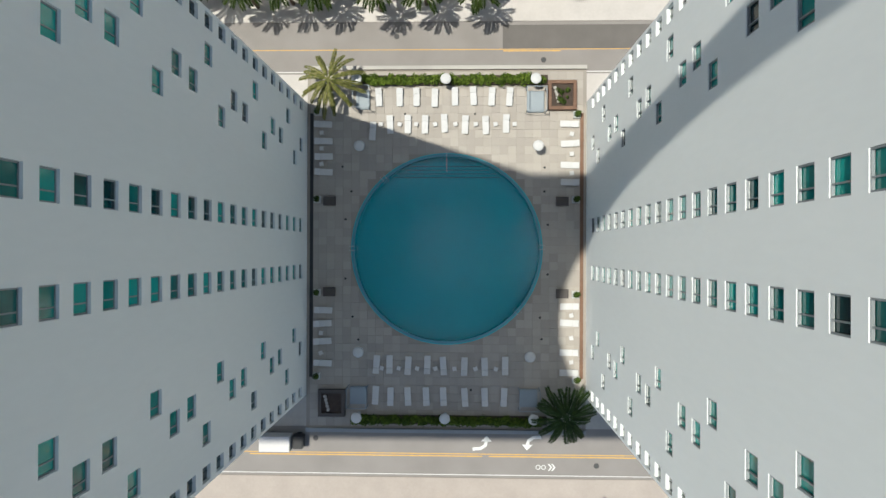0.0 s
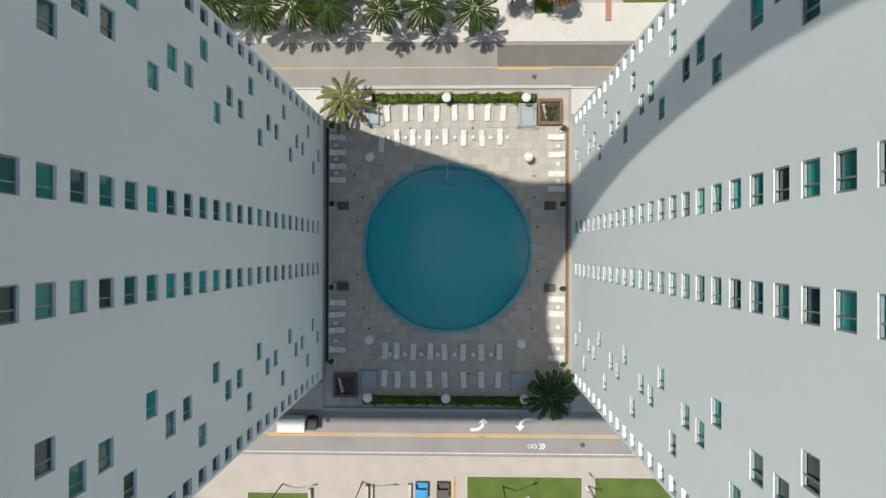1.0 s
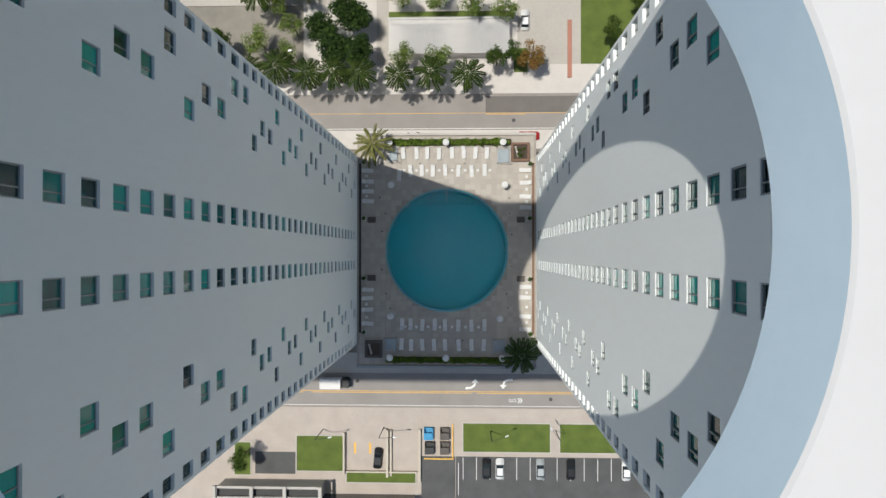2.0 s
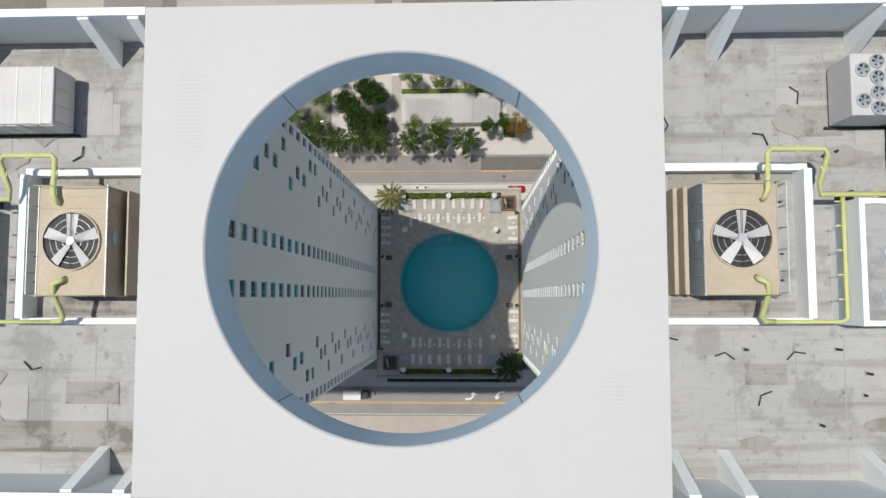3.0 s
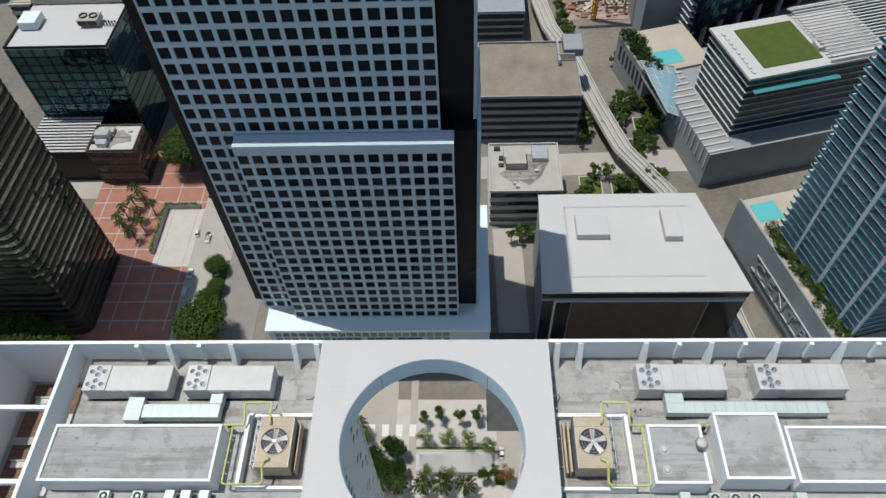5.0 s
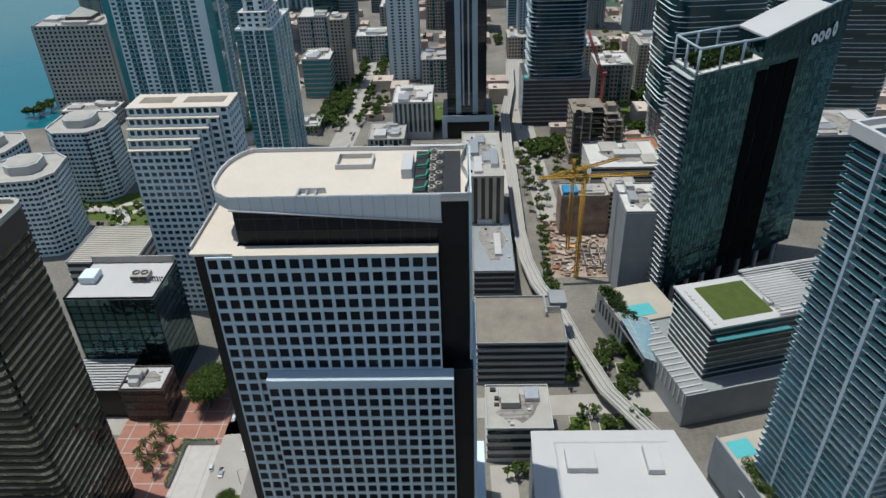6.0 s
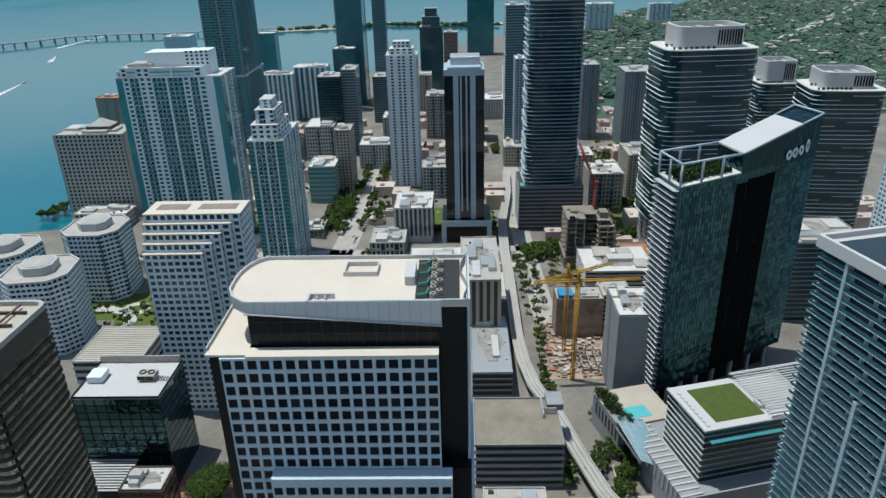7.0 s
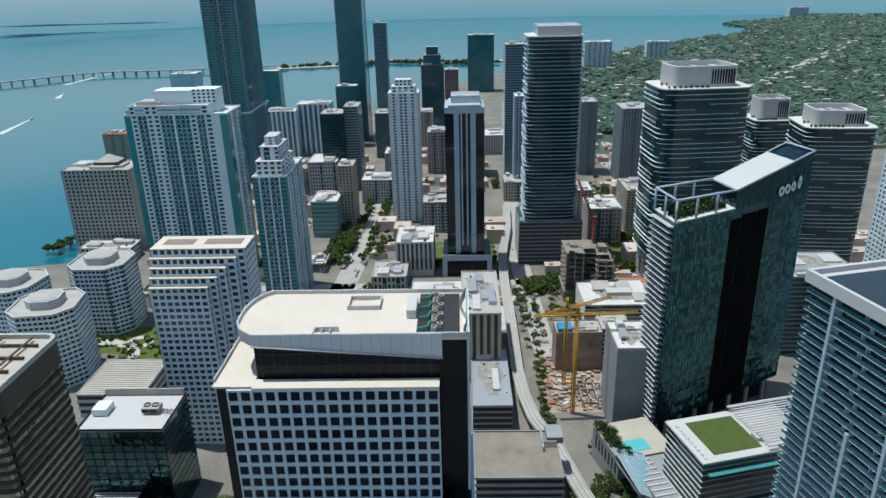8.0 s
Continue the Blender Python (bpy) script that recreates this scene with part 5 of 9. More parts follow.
# ---- south side: forecourt, car park, lawns ----
sheet("pavement", -120, 120, -75, -38.2, 0.05, "paving", "pale warm forecourt paving", "pavement")
sheet("car_park", 1.5, 70, -75, -44.6, 0.08, "darkasphalt", "dark asphalt car park", "car park")
sheet("car_park", -6.0, 1.4, -62, -44.6, 0.08, "darkasphalt", "dark asphalt strip", "car park")
for x0, x1, y0, y1 in ((3.1, 21.8, -43.5, -37.4), (24.0, 60, -43.5, -37.4), (-33.3, -22.8, -48.0, -40.4), (-22.3, -7.3, -50.4, -48.3), (-47, -43.5, -49, -42)):
    t = thing("lawn", (0, 0, 0), "rectangular mown lawn with a pale kerb", "lawn", "lawns")
    part("turf", box_mesh("turf", [(x0, x1, y0, y1, 0.0, 0.16)], "grass"), t)
    part("kerb", box_mesh("kerb", [(x0 - 0.25, x1 + 0.25, y0 - 0.25, y0, 0, 0.25), (x0 - 0.25, x1 + 0.25, y1, y1 + 0.25, 0, 0.25), (x0 - 0.25, x0, y0, y1, 0, 0.25), (x1, x1 + 0.25, y0, y1, 0, 0.25)], "concrete"), t)
bays = [(3.0 + 2.9 * i, 3.12 + 2.9 * i, -49.6, -44.8, 0.08, 0.086) for i in range(22)]
marks("bay_lines", "white painted parking bay lines", bays + [(2.0, 66, -58.2, -58.08, 0.08, 0.086), (2.0, 2.12, -53, -46, 0.08, 0.086)], "line_white")
sheet("garage_ramp", -42.5, -33.6, -48.8, -44, 0.07, "darkasphalt", "dark ramp paving", "pavement")
for x in (-20.5, -17.2):
    t = thing("ramp_arrow", (x, -43.0, 0), "faded orange painted lane arrow", "road marking", "ramp arrows")
    part("paint", box_mesh("paint", [(-0.25, 0.25, -1.2, 1.2, 0.06, 0.068)], "line_yellow"), t)
t = thing("ramp_wall", (0, 0, 0), "pale walls beside the garage ramps", "wall")
for b in ((-23.0, -22.6, -48.5, -39.5, 0, 1.3), (-13.6, -13.1, -49, -38.8, 0, 1.3), (-12.8, -12.4, -48.8, -38.8, 0, 0.9), (-6.6, -6.1, -50, -38.6, 0, 1.0), (-22.4, -7, -48.1, -47.8, 0, 1.0)):
    part("wall", box_mesh("wall", [b], "beige"), t)
for i, (x, y, c) in enumerate(((-4.4, -39.5, "blue"), (-4.2, -42.6, "dark"), (-0.9, -39.5, "darkbrown"), (-0.9, -42.6, "darkbrown"))):
    t = thing("refuse_container", (x, y, 0.05), "open steel refuse container", "container", "refuse containers")
    part("tub", box_mesh("tub", [(-1.0, -0.9, -1.3, 1.3, 0, 1.3), (0.9, 1.0, -1.3, 1.3, 0, 1.3), (-0.9, 0.9, -1.3, -1.2, 0, 1.3), (-0.9, 0.9, 1.2, 1.3, 0, 1.3), (-0.9, 0.9, -1.2, 1.2, 0, 0.2)], c), t)
    part("lid", soft_box("lid", -0.9, 0.9, -1.2, 0.2, 1.2, 1.28, c, 0.03), t)
# dark bed added to deepen the podium's shadow on the pavement
t = thing("planting_bed", (0, 0, 0), "dark strip of leaves added for the podium's shadow", "planting bed", "planting beds")
part("soil", box_mesh("soil", [(-16.8, 16.8, -25.4, -22.25, 0.1, 0.3)], "soil"), t)
g = random.Random(5)
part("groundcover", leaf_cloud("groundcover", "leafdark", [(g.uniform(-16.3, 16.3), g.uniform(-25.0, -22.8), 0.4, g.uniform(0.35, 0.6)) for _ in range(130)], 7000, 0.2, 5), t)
t = thing("enclosure_kerb", (0, 0, 0), "yellow painted enclosure kerb", "kerb")
part("kerb", box_mesh("kerb", [(0.7, 0.95, -45.2, -37.5, 0.05, 0.5), (-5.4, 0.7, -45.2, -44.95, 0.05, 0.5)], "line_yellow"), t)


def lamp_post(x, y, rz, h=9.0, arm=3.0, z=0.02):
    t = thing("street_lamp", (x, y, z), "thin dark street lamp with a long arm", "street lamp", "street lamps", rz=rz)
    part("pole", tube_mesh("pole", [(0, 0, 0), (0, 0, h)], [0.12, 0.07], "dark", 8), t)
    part("arm", tube_mesh("arm", [(0, 0, h - 0.3), (arm * 0.5, 0, h + 0.2), (arm, 0, h + 0.2)], 0.05, "dark", 6), t)
    part("head", soft_box("head", arm - 0.1, arm + 0.7, -0.15, 0.15, h + 0.12, h + 0.28, "metal", 0.04), t)


for x, y, a in ((-27.5, -39.0, 0.2), (-14.2, -38.5, 0.1), (9, -39, 0.4), (23, -38.8, 2.2), (-36, 41, 0.1), (40, 41, 3.0), (-97, 140, 0.4), (-88, 165, 0.2)):
    lamp_post(x, y, a)

# trellis building south of the street
t = thing("trellis_building", (-34.1, -55.4, 0), "low concrete building with a beamed roof grid", "building")
part("wall", box_mesh("wall", [(-15, 7.0, -10, 5.4, 0, 5.5)], "concrete"), t)
for i in range(7):
    part("beam", box_mesh("beam", [(-15.4, 7.4, 5.4 - 2.2 * i, 5.9 - 2.2 * i, 5.9, 6.5)], "concrete"), t)
for x in (-15.4, -7.5, -0.5, 7.0):
    part("girder", box_mesh("girder", [(x, x + 0.7, -10, 6.0, 6.51, 7.0)], "concrete"), t)
part("roof", box_mesh("roof", [(-14.8, 6.8, -9.8, 5.2, 5.5, 5.6)], "dark"), t)
t = thing("glass_canopy", (-18, -53.7, 0), "low grey building with a glazed canopy roof", "building")
part("roof", box_mesh("roof", [(-9.5, 11.0, -4, 1.0, 4.0, 4.3)], "concrete"), t)
part("glazing", box_mesh("glazing", [(-3, 11.0, -3.0, -1.0, 4.3, 4.4)], "pvpanel"), t)
part("wall", box_mesh("wall", [(-9.2, 10.7, -3.8, 0.7, 0, 4.0)], "glass_dark"), t)

# ---- north side: plaza with trees ----
sheet("plaza", -32, 26.5, 40.5, 70, 0.10, "plazapaving", "pale plaza paving between the trees", "pavement")
sheet("side_street", 14.8, 27.0, 40.5, 90, 0.112, "paleroad", "pale side street beside the plaza", "road")
sheet("forecourt", -15.9, -13.2, 38.5, 78, 0.118, "paleroad", "grey drive beside the plaza", "road")
sheet("forecourt", -75, -20.6, 54, 78, 0.104, "paleroad", "grey street crossing with a zebra", "road")
t = thing("zebra_crossing", (0, 0, 0), "broad white zebra crossing bars", "road marking", "road markings")
for i in range(5):
    part("bar", box_mesh("bar", [(-30.6 + 4.9 * i, -28.2 + 4.9 * i, 56.0, 60.5, 0.118, 0.124)], "line_white"), t)
t = thing("pergola", (0, 0, 0), "white slatted pergola roof over the plaza", "pergola")
for i in range(86):
    part("slat", box_mesh("slat", [(0, 0.19, 0, 7.8, 3.4, 3.6)], "slab") if i == 0 else t.children[0].data, t, at=(-12.85 + 0.3 * i, 42.1, 0))
for x in (-12.7, 0, 12.8):
    for y in (42.3, 49.7):
        part("post", box_mesh("post", [(-0.12, 0.12, -0.12, 0.12, 0.1, 3.2)], "slab"), t, at=(x, y, 0))
part("beam", box_mesh("beam", [(-13.1, 13.2, 42.2, 42.4, 3.2, 3.4), (-13.1, 13.2, 49.6, 49.8, 3.2, 3.4)], "slab"), t)
t = thing("planting_strip", (0, 0, 0), "rust-red planting strip beside the street", "planter")
part("bed", box_mesh("bed", [(25.6, 26.5, 37.5, 50, 0.1, 0.5)], "pink"), t)
for x0, x1, y0, y1 in ((28.5, 60, 40.5, 60), (-13.2, 14.0, 50.4, 52.2), (14.0, 17.0, 38.8, 44.0)):
    t = thing("planting_bed", (0, 0, 0), "green planting bed with a pale kerb", "planting bed", "planting beds")
    part("turf", box_mesh("turf", [(x0, x1, y0, y1, 0.05, 0.3)], "grass"), t)

street_palm = make_palm("street palm with a star of broad arching fronds", 10.0, 4.3, 17, 21, "street palms", "palm", 0.16)
street_palm.matrix_basis = pose(-29.0, 36.5, 0.1)
rng = random.Random(2)
for i, (x, y) in enumerate(((-18.5, 36.7), (-10.3, 35.9), (-3.5, 36.8), (3.9, 36.5), (-23.6, 37.0), (-35.5, 38.0), (-41.5, 37.6), (-48, 37.8), (-55, 37.6), (-33, 57), (-36.5, 55), (-40, 53.6))):
    k = rng.uniform(0.88, 1.08)
    copy_thing(street_palm, pose(x, y, 0.1, 0, 0, rng.uniform(0, 360)) @ Matrix.Diagonal((k, k, rng.uniform(0.94, 1.06), 1)))
tree_dark = make_tree("dense round-crowned dark green street tree", 3.1, 6.4, "leafdark", 31, 4600, 0.24, 30, "plaza trees")
tree_light = make_tree("light feathery green plaza tree", 2.9, 7.0, "leaflight", 32, 1700, 0.19, 20, "plaza trees")
tree_mid = make_tree("mid green plaza tree with an open crown", 3.2, 6.8, "leaf", 33, 2300, 0.22, 24, "plaza trees")
DARK_AT = [(-26.7, 47.1), (-19.4, 49.0), (-24.0, 42.4), (-18.7, 41.7), (-21.3, 50.3), (-58, 45)]
LIGHT_AT = [(-10.1, 53.4), (-2.2, 53.3), (4.8, 52.2), (11.6, 50.4), (-9.5, 40.6), (-2.2, 40.4), (-40.7, 44.7), (-34.0, 41.2), (-33.3, 47.6), (-30.6, 54.5), (-36.0, 51.9)]
MID_AT = [(10.2, 40.4), (13.6, 41.6), (-10.5, 60.5), (8, 62), (-5, 62), (2, 61), (-48, 44), (34, 46), (40, 52)]
for proto, spots_ in ((tree_dark, DARK_AT), (tree_light, LIGHT_AT), (tree_mid, MID_AT)):
    for i, (x, y) in enumerate(spots_):
        k = rng.uniform(0.86, 1.12)
        m = pose(x, y, 0.1, 0, 0, rng.uniform(0, 360)) @ Matrix.Diagonal((k, k * rng.uniform(0.92, 1.08), rng.uniform(0.9, 1.1), 1))
        if i == 0:
            proto.matrix_basis = m
        else:
            copy_thing(proto, m)
copy_thing(tree_mid, pose(-43.7, -43.6, 0.1, 0, 0, 70))
rust_tree = make_tree("plaza tree with rust-orange foliage", 3.2, 6.5, "leafrust", 35, 1500, 0.24, 20, "plaza trees")
rust_tree.matrix_basis = pose(17.4, 40.7, 0.1)
big_tree = make_tree("broad dark green street tree beside the avenue", 8.5, 12, "leaf", 41, 9500, 0.44, 60, "avenue trees")
big_tree.matrix_basis = pose(-95.8, 94.8, 0) @ Matrix.Diagonal((1.22, 1.28, 1.15, 1))
for x, y, s, k in ((-99.2, 128, 30, 0.46), (-97.0, 118.5, 140, 0.36), (-98.6, 111, 200, 0.5)):
    copy_thing(big_tree, pose(x, y, 0, 0, 0, s) @ Matrix.Diagonal((k, k, k * 0.9, 1)))
sheet("pavement", -95.5, -79.0, 42, 152, 0.05, "asphalt", "grey stained paving along the avenue", "pavement")
sheet("median", -101.5, -95.6, 101, 134, 0.16, "grass", "planted strip under the avenue trees", "median")
for x, y, s in ((-125, 191, 40), (-125, 188, 90), (-122, 196, 10), (-150, 84, 50), (-163, 92, 120), (-172, 80, 10), (-140, 72, 0), (-183, 96, 70)):
    copy_thing(big_tree, pose(x, y, 0, 0, 0, s))

# ---- city blocks ----
def building(name, label, x, y, rz=0.0, cat="building", group="city towers"):
    return thing(name, (x, y, 0), label, cat, group, rz=radians(rz))


def stack(b, x0, x1, y0, y1, z0, z1, n, glass="glass_dark", wall="offwhite", band=0.45, proud=0.35, piers=None, pier_w=0.6, faces="SEWN", over=(0, 0, 0, 0), slab_h=None):
    """Storeys of a block: a band of glass and a wall band for each floor; piers: spacing of upright piers; over: how far the floor slabs reach past S, E, N, W."""
    h = (z1 - z0) / n
    hb = slab_h or h * band
    if b.location.y > 470:          # far off: the storeys of a face in one mesh
        gb = [(x0 + proud, x1 - proud, y0 + proud, y1 - proud, z0 + i * h + hb, z0 + i * h + h) for i in range(n)]
        wb = [(x0 - over[3], x1 + over[1], y0 - over[0], y1 + over[2], z0 + i * h, z0 + i * h + hb) for i in range(n)]
        tagged(part("floor_band", box_mesh("floor_band", wb, wall), b), kind="stuff")
        tagged(part("window_band", box_mesh("window_band", gb, glass), b), kind="stuff")
    gm = box_mesh("window_band", [(x0 + proud, x1 - proud, y0 + proud, y1 - proud, 0, h - hb)], glass)
    wm = box_mesh("floor_band", [(x0 - over[3], x1 + over[1], y0 - over[0], y1 + over[2], 0, hb)], wall)
    for i in range(n if b.location.y <= 470 else 0):
        part("floor_band", wm, b, at=(0, 0, z0 + i * h))
        part("window_band", gm, b, at=(0, 0, z0 + i * h + hb))
    if piers:
        bx = []
        if "S" in faces or "N" in faces:
            k = max(1, round((x1 - x0) / piers))
            for i in range(k + 1):
                c = x0 + pier_w / 2 + (x1 - x0 - pier_w) * i / k
                if "S" in faces:
                    bx.append((c - pier_w / 2, c + pier_w / 2, y0 + 0.03, y0 + proud + 0.05, z0, z1))
                if "N" in faces:
                    bx.append((c - pier_w / 2, c + pier_w / 2, y1 - proud - 0.05, y1 - 0.03, z0, z1))
        k = max(1, round((y1 - y0) / piers))
        for i in range(k + 1):
            c = y0 + pier_w / 2 + (y1 - y0 - pier_w) * i / k
            if "E" in faces:
                bx.append((x1 - proud - 0.05, x1 - 0.03, c - pier_w / 2, c + pier_w / 2, z0, z1))
            if "W" in faces:
                bx.append((x0 + 0.03, x0 + proud + 0.05, c - pier_w / 2, c + pier_w / 2, z0, z1))
        tagged(part("pier", box_mesh("pier", bx, wall), b), kind="stuff")


def top(b, x0, x1, y0, y1, z, roof="roofwhite", wall="offwhite", units=3, seed=1, kerb=1.0):
    part("roof", box_mesh("roof", [(x0, x1, y0, y1, z, z + 0.4)], roof), b)
    k = 0.5
    part("parapet", box_mesh("parapet", [(x0, x1, y0, y0 + k, z + 0.4, z + 0.4 + kerb), (x0, x1, y1 - k, y1, z + 0.4, z + 0.4 + kerb), (x0, x0 + k, y0 + k, y1 - k, z + 0.4, z + 0.4 + kerb), (x1 - k, x1, y0 + k, y1 - k, z + 0.4, z + 0.4 + kerb)], wall), b)
    g = random.Random(seed)
    for _ in range(units):
        w, d, h = g.uniform(0.08, 0.2) * (x1 - x0), g.uniform(0.08, 0.2) * (y1 - y0), g.uniform(1.5, 4)
        cx, cy = g.uniform(x0 + 2 + w, x1 - 2 - w), g.uniform(y0 + 2 + d, y1 - 2 - d)
        part("roof_unit", soft_box("roof_unit", cx - w, cx + w, cy - d, cy + d, z + 0.4, z + 0.4 + h, g.choice(("unit", "metal", "concrete")), 0.1), b)
    if units and b.location.y < 780:
        for _ in range(units * 2):
            cx, cy, h = g.uniform(x0 + 1.5, x1 - 1.5), g.uniform(y0 + 1.5, y1 - 1.5), g.uniform(0.6, 1.6)
            w = g.uniform(0.5, 1.3)
            part("roof_vent", soft_box("roof_vent", cx - w, cx + w, cy - w * 0.8, cy + w * 0.8, z + 0.4, z + 0.4 + h, g.choice(("metal", "dark", "unit", "slab")), 0.05), b)
        part("roof_stain", poly_mesh("roof_stain", [(x0 + (x1 - x0) * (0.5 + 0.42 * math.cos(a) * g.uniform(0.5, 1)), y0 + (y1 - y0) * (0.5 + 0.42 * math.sin(a) * g.uniform(0.5, 1))) for a in [6.283 * i / 14 for i in range(14)]], z + 0.4, z + 0.42, "roofdirt"), b)


# gridded white office tower
T = building("office_tower", "white gridded office tower with a black and silver crown", 0, 0, cat="office building")


def grid(b, x0, x1, y, z0, z1, nc, nr, name, single, wf=0.73, hf=0.70):
    cw, rh = (x1 - x0) / nc, (z1 - z0) / nr
    bx = []
    for i in range(nc + 1):
        a = x0 + (i - 0.5) * cw + cw * wf / 2 if i else x0
        c = x0 + (i + 0.5) * cw - cw * wf / 2 if i < nc else x1
        bx.append((a, c, y, y + 0.7, z0 + 0.02, z1 - 0.02))
    for j in range(nr + 1):
        a = z0 + (j - 0.5) * rh + rh * hf / 2 if j else z0
        c = z0 + (j + 0.5) * rh - rh * hf / 2 if j < nr else z1
        bx.append((x0, x1, y + 0.02, y + 0.72, a, c))
    w = part("facade_grid", box_mesh(name, bx[:1], "condo"), b)
    for k, q in enumerate(bx[1:]):
        part("pier" if k < nc else "spandrel", box_mesh("bar", [q], "condo"), w)
    if single:
        pm = box_mesh("window", [(-cw * wf / 2, cw * wf / 2, 0, 0.1, -rh * hf / 2, rh * hf / 2)], "office_glass")
        for i in range(nc):
            for j in range(nr):
                part("window", pm, w, at=(x0 + (i + 0.5) * cw, y + 0.34, z0 + (j + 0.5) * rh))
    else:
        tagged(part("glazing", box_mesh("glazing", [(x0 + (i + 0.5 - wf / 2) * cw, x0 + (i + 0.5 + wf / 2) * cw, y + 0.34, y + 0.44, z0 + (j + 0.5 - hf / 2) * rh, z0 + (j + 0.5 + hf / 2) * rh) for i in range(nc) for j in range(nr)], "office_glass"), w), kind="stuff")


grid(T, -66, 0.0, 92.0, 113.5, 154.5, 17, 9, "upper_grid", True)
grid(T, -54.5, 3.4, 87.6, 31.2, 110.5, 15, 18, "lower_grid", True)
grid(T, -66, -54.6, 92.0, 31.2, 113.4, 3, 18, "side_grid", False)
part("core", box_mesh("core", [(-66, 0.0, 92.75, 127.5, 31.2, 154.4), (-54.4, 3.3, 88.35, 92.7, 31.2, 112.8)], "black"), T)
part("setback_ledge", box_mesh("setback_ledge", [(-54.5, 3.4, 87.5, 92.6, 110.6, 113.2)], "condo"), T)
part("black_side", box_mesh("black_side", [(0.1, 8.6, 97.5, 127.8, 31.2, 169.2), (3.45, 9.5, 93.0, 97.4, 31.2, 112.5)], "black"), T, "recessed black glass side strip")
part("edge_fin", box_mesh("edge_fin", [(8.7, 9.5, 97.4, 128, 112.6, 170.6), (9.6, 10.6, 93.0, 128, 31.2, 112.4)], "condo"), T)
part("west_glass", box_mesh("west_glass", [(-70.4, -66.1, 95.5, 126, 31.2, 154.0)], "black"), T)
part("shoulder_roof", box_mesh("shoulder_roof", [(-70.6, -58, 93, 127.5, 154.5, 155.2), (-58, 0, 91.95, 97, 154.52, 155.2)], "cream"), T)
part("shoulder_rail", box_mesh("shoulder_rail", [(-70.9, -70.5, 95.3, 126, 155.2, 156.3)] + [(-71.1, -70.8, 96 + 1.5 * i, 96.5 + 1.5 * i, 154, 156.3) for i in range(20)], "offwhite"), T)
# crown: black recess, silver wedge fascia, curved corner parapet
part("crown_recess", box_mesh("crown_recess", [(-57.6, 0.0, 98.0, 127.5, 155.2, 169.2)], "black"), T)
crown_pts = [(-57.8, 97.0), (8.9, 97.2), (8.9, 128.5), (-59.2, 129)]
for i in range(1, 8):
    a = radians(90 + 90 * i / 8 * 1.0)
    crown_pts.append((-57.0 + 8.2 * math.cos(a), 113.0 + 16 * math.sin(a) if i < 8 else 113))
crown_pts += [(-65.2, 112), (-64.8, 106.0), (-62.6, 101.0)]
part("crown_roof", poly_mesh("crown_roof", crown_pts, 168.2, 169.3, "cream"), T, "white roof with a curved corner")
rim = []
n = len(crown_pts)
for i in range(n):
    p, q = Vector(crown_pts[i]), Vector(crown_pts[(i + 1) % n])
    d = (q - p).normalized()
    nr = Vector((-d.y, d.x)) * 0.5
    rim.append(poly_mesh("r", [tuple(p), tuple(q), tuple(q + nr), tuple(p + nr)], 169.2, 170.6, "slab"))
bm = bmesh.new()
for me in rim:
    bm.from_mesh(me)
    bpy.data.meshes.remove(me)
part("crown_parapet", bm_mesh("crown_parapet", bm, "slab"), T)
v = [(-57.9, 96.9, 166.8), (1.0, 96.9, 162.4), (1.0, 96.9, 170.4), (-57.9, 96.9, 170.4), (-57.9, 97.9, 166.8), (1.0, 97.9, 162.4), (1.0, 97.9, 170.4), (-57.9, 97.9, 170.4)]
part("silver_fascia", raw_mesh("silver_fascia", v, [(0, 1, 2, 3), (4, 7, 6, 5), (0, 4, 5, 1), (1, 5, 6, 2), (2, 6, 7, 3), (3, 7, 4, 0)], "silver"), T, "silver metal fascia tapering to one side")
for i in range(1, 19):
    x = -57.9 + 58.9 * i / 19
    part("panel_joint", box_mesh("panel_joint", [(x - 0.05, x + 0.05, 96.86, 96.92, 166.9 - 4.4 * i / 19, 170.35)], "slabedge"), T)
part("fascia_lip", tube_mesh("fascia_lip", [(-58.1, 96.7, 166.7), (1.2, 96.7, 162.2)], 0.32, "slab", 6), T)
for i in range(14):
    part("recess_mullion", box_mesh("recess_mullion", [(-56 + 4.1 * i, -55.8 + 4.1 * i, 97.85, 98.02, 155.2, 167)], "dark"), T)
part("recess_rail", box_mesh("recess_rail", [(-57.6, 0.0, 97.84, 98.01, 159.2, 159.5), (-57.6, 0.0, 97.84, 98.01, 163.2, 163.5)], "dark"), T)
side_pts = [(-57.9, 97.0), (-62.6, 101.0), (-64.8, 106), (-65.2, 112), (-64.6, 118), (-62.5, 125)]
bm = bmesh.new()
for i in range(5):
    p, q = side_pts[i], side_pts[i + 1]
    me = raw_mesh("s", [(p[0], p[1], 166.6), (q[0], q[1], 166.6), (q[0], q[1], 169.2), (p[0], p[1], 169.2)], [(0, 1, 2, 3)], "silver")
    bm.from_mesh(me)
    bpy.data.meshes.remove(me)
part("curved_fascia", bm_mesh("curved_fascia", bm, "silver"), T)
part("roof_hatch", soft_box("roof_hatch", -10.6, -7.4, 109, 120, 169.3, 172.2, "slab", 0.1), T)
part("plant_well", box_mesh("plant_well", [(-7.0, 6.5, 99, 127, 169.31, 169.4)], "dark"), T)
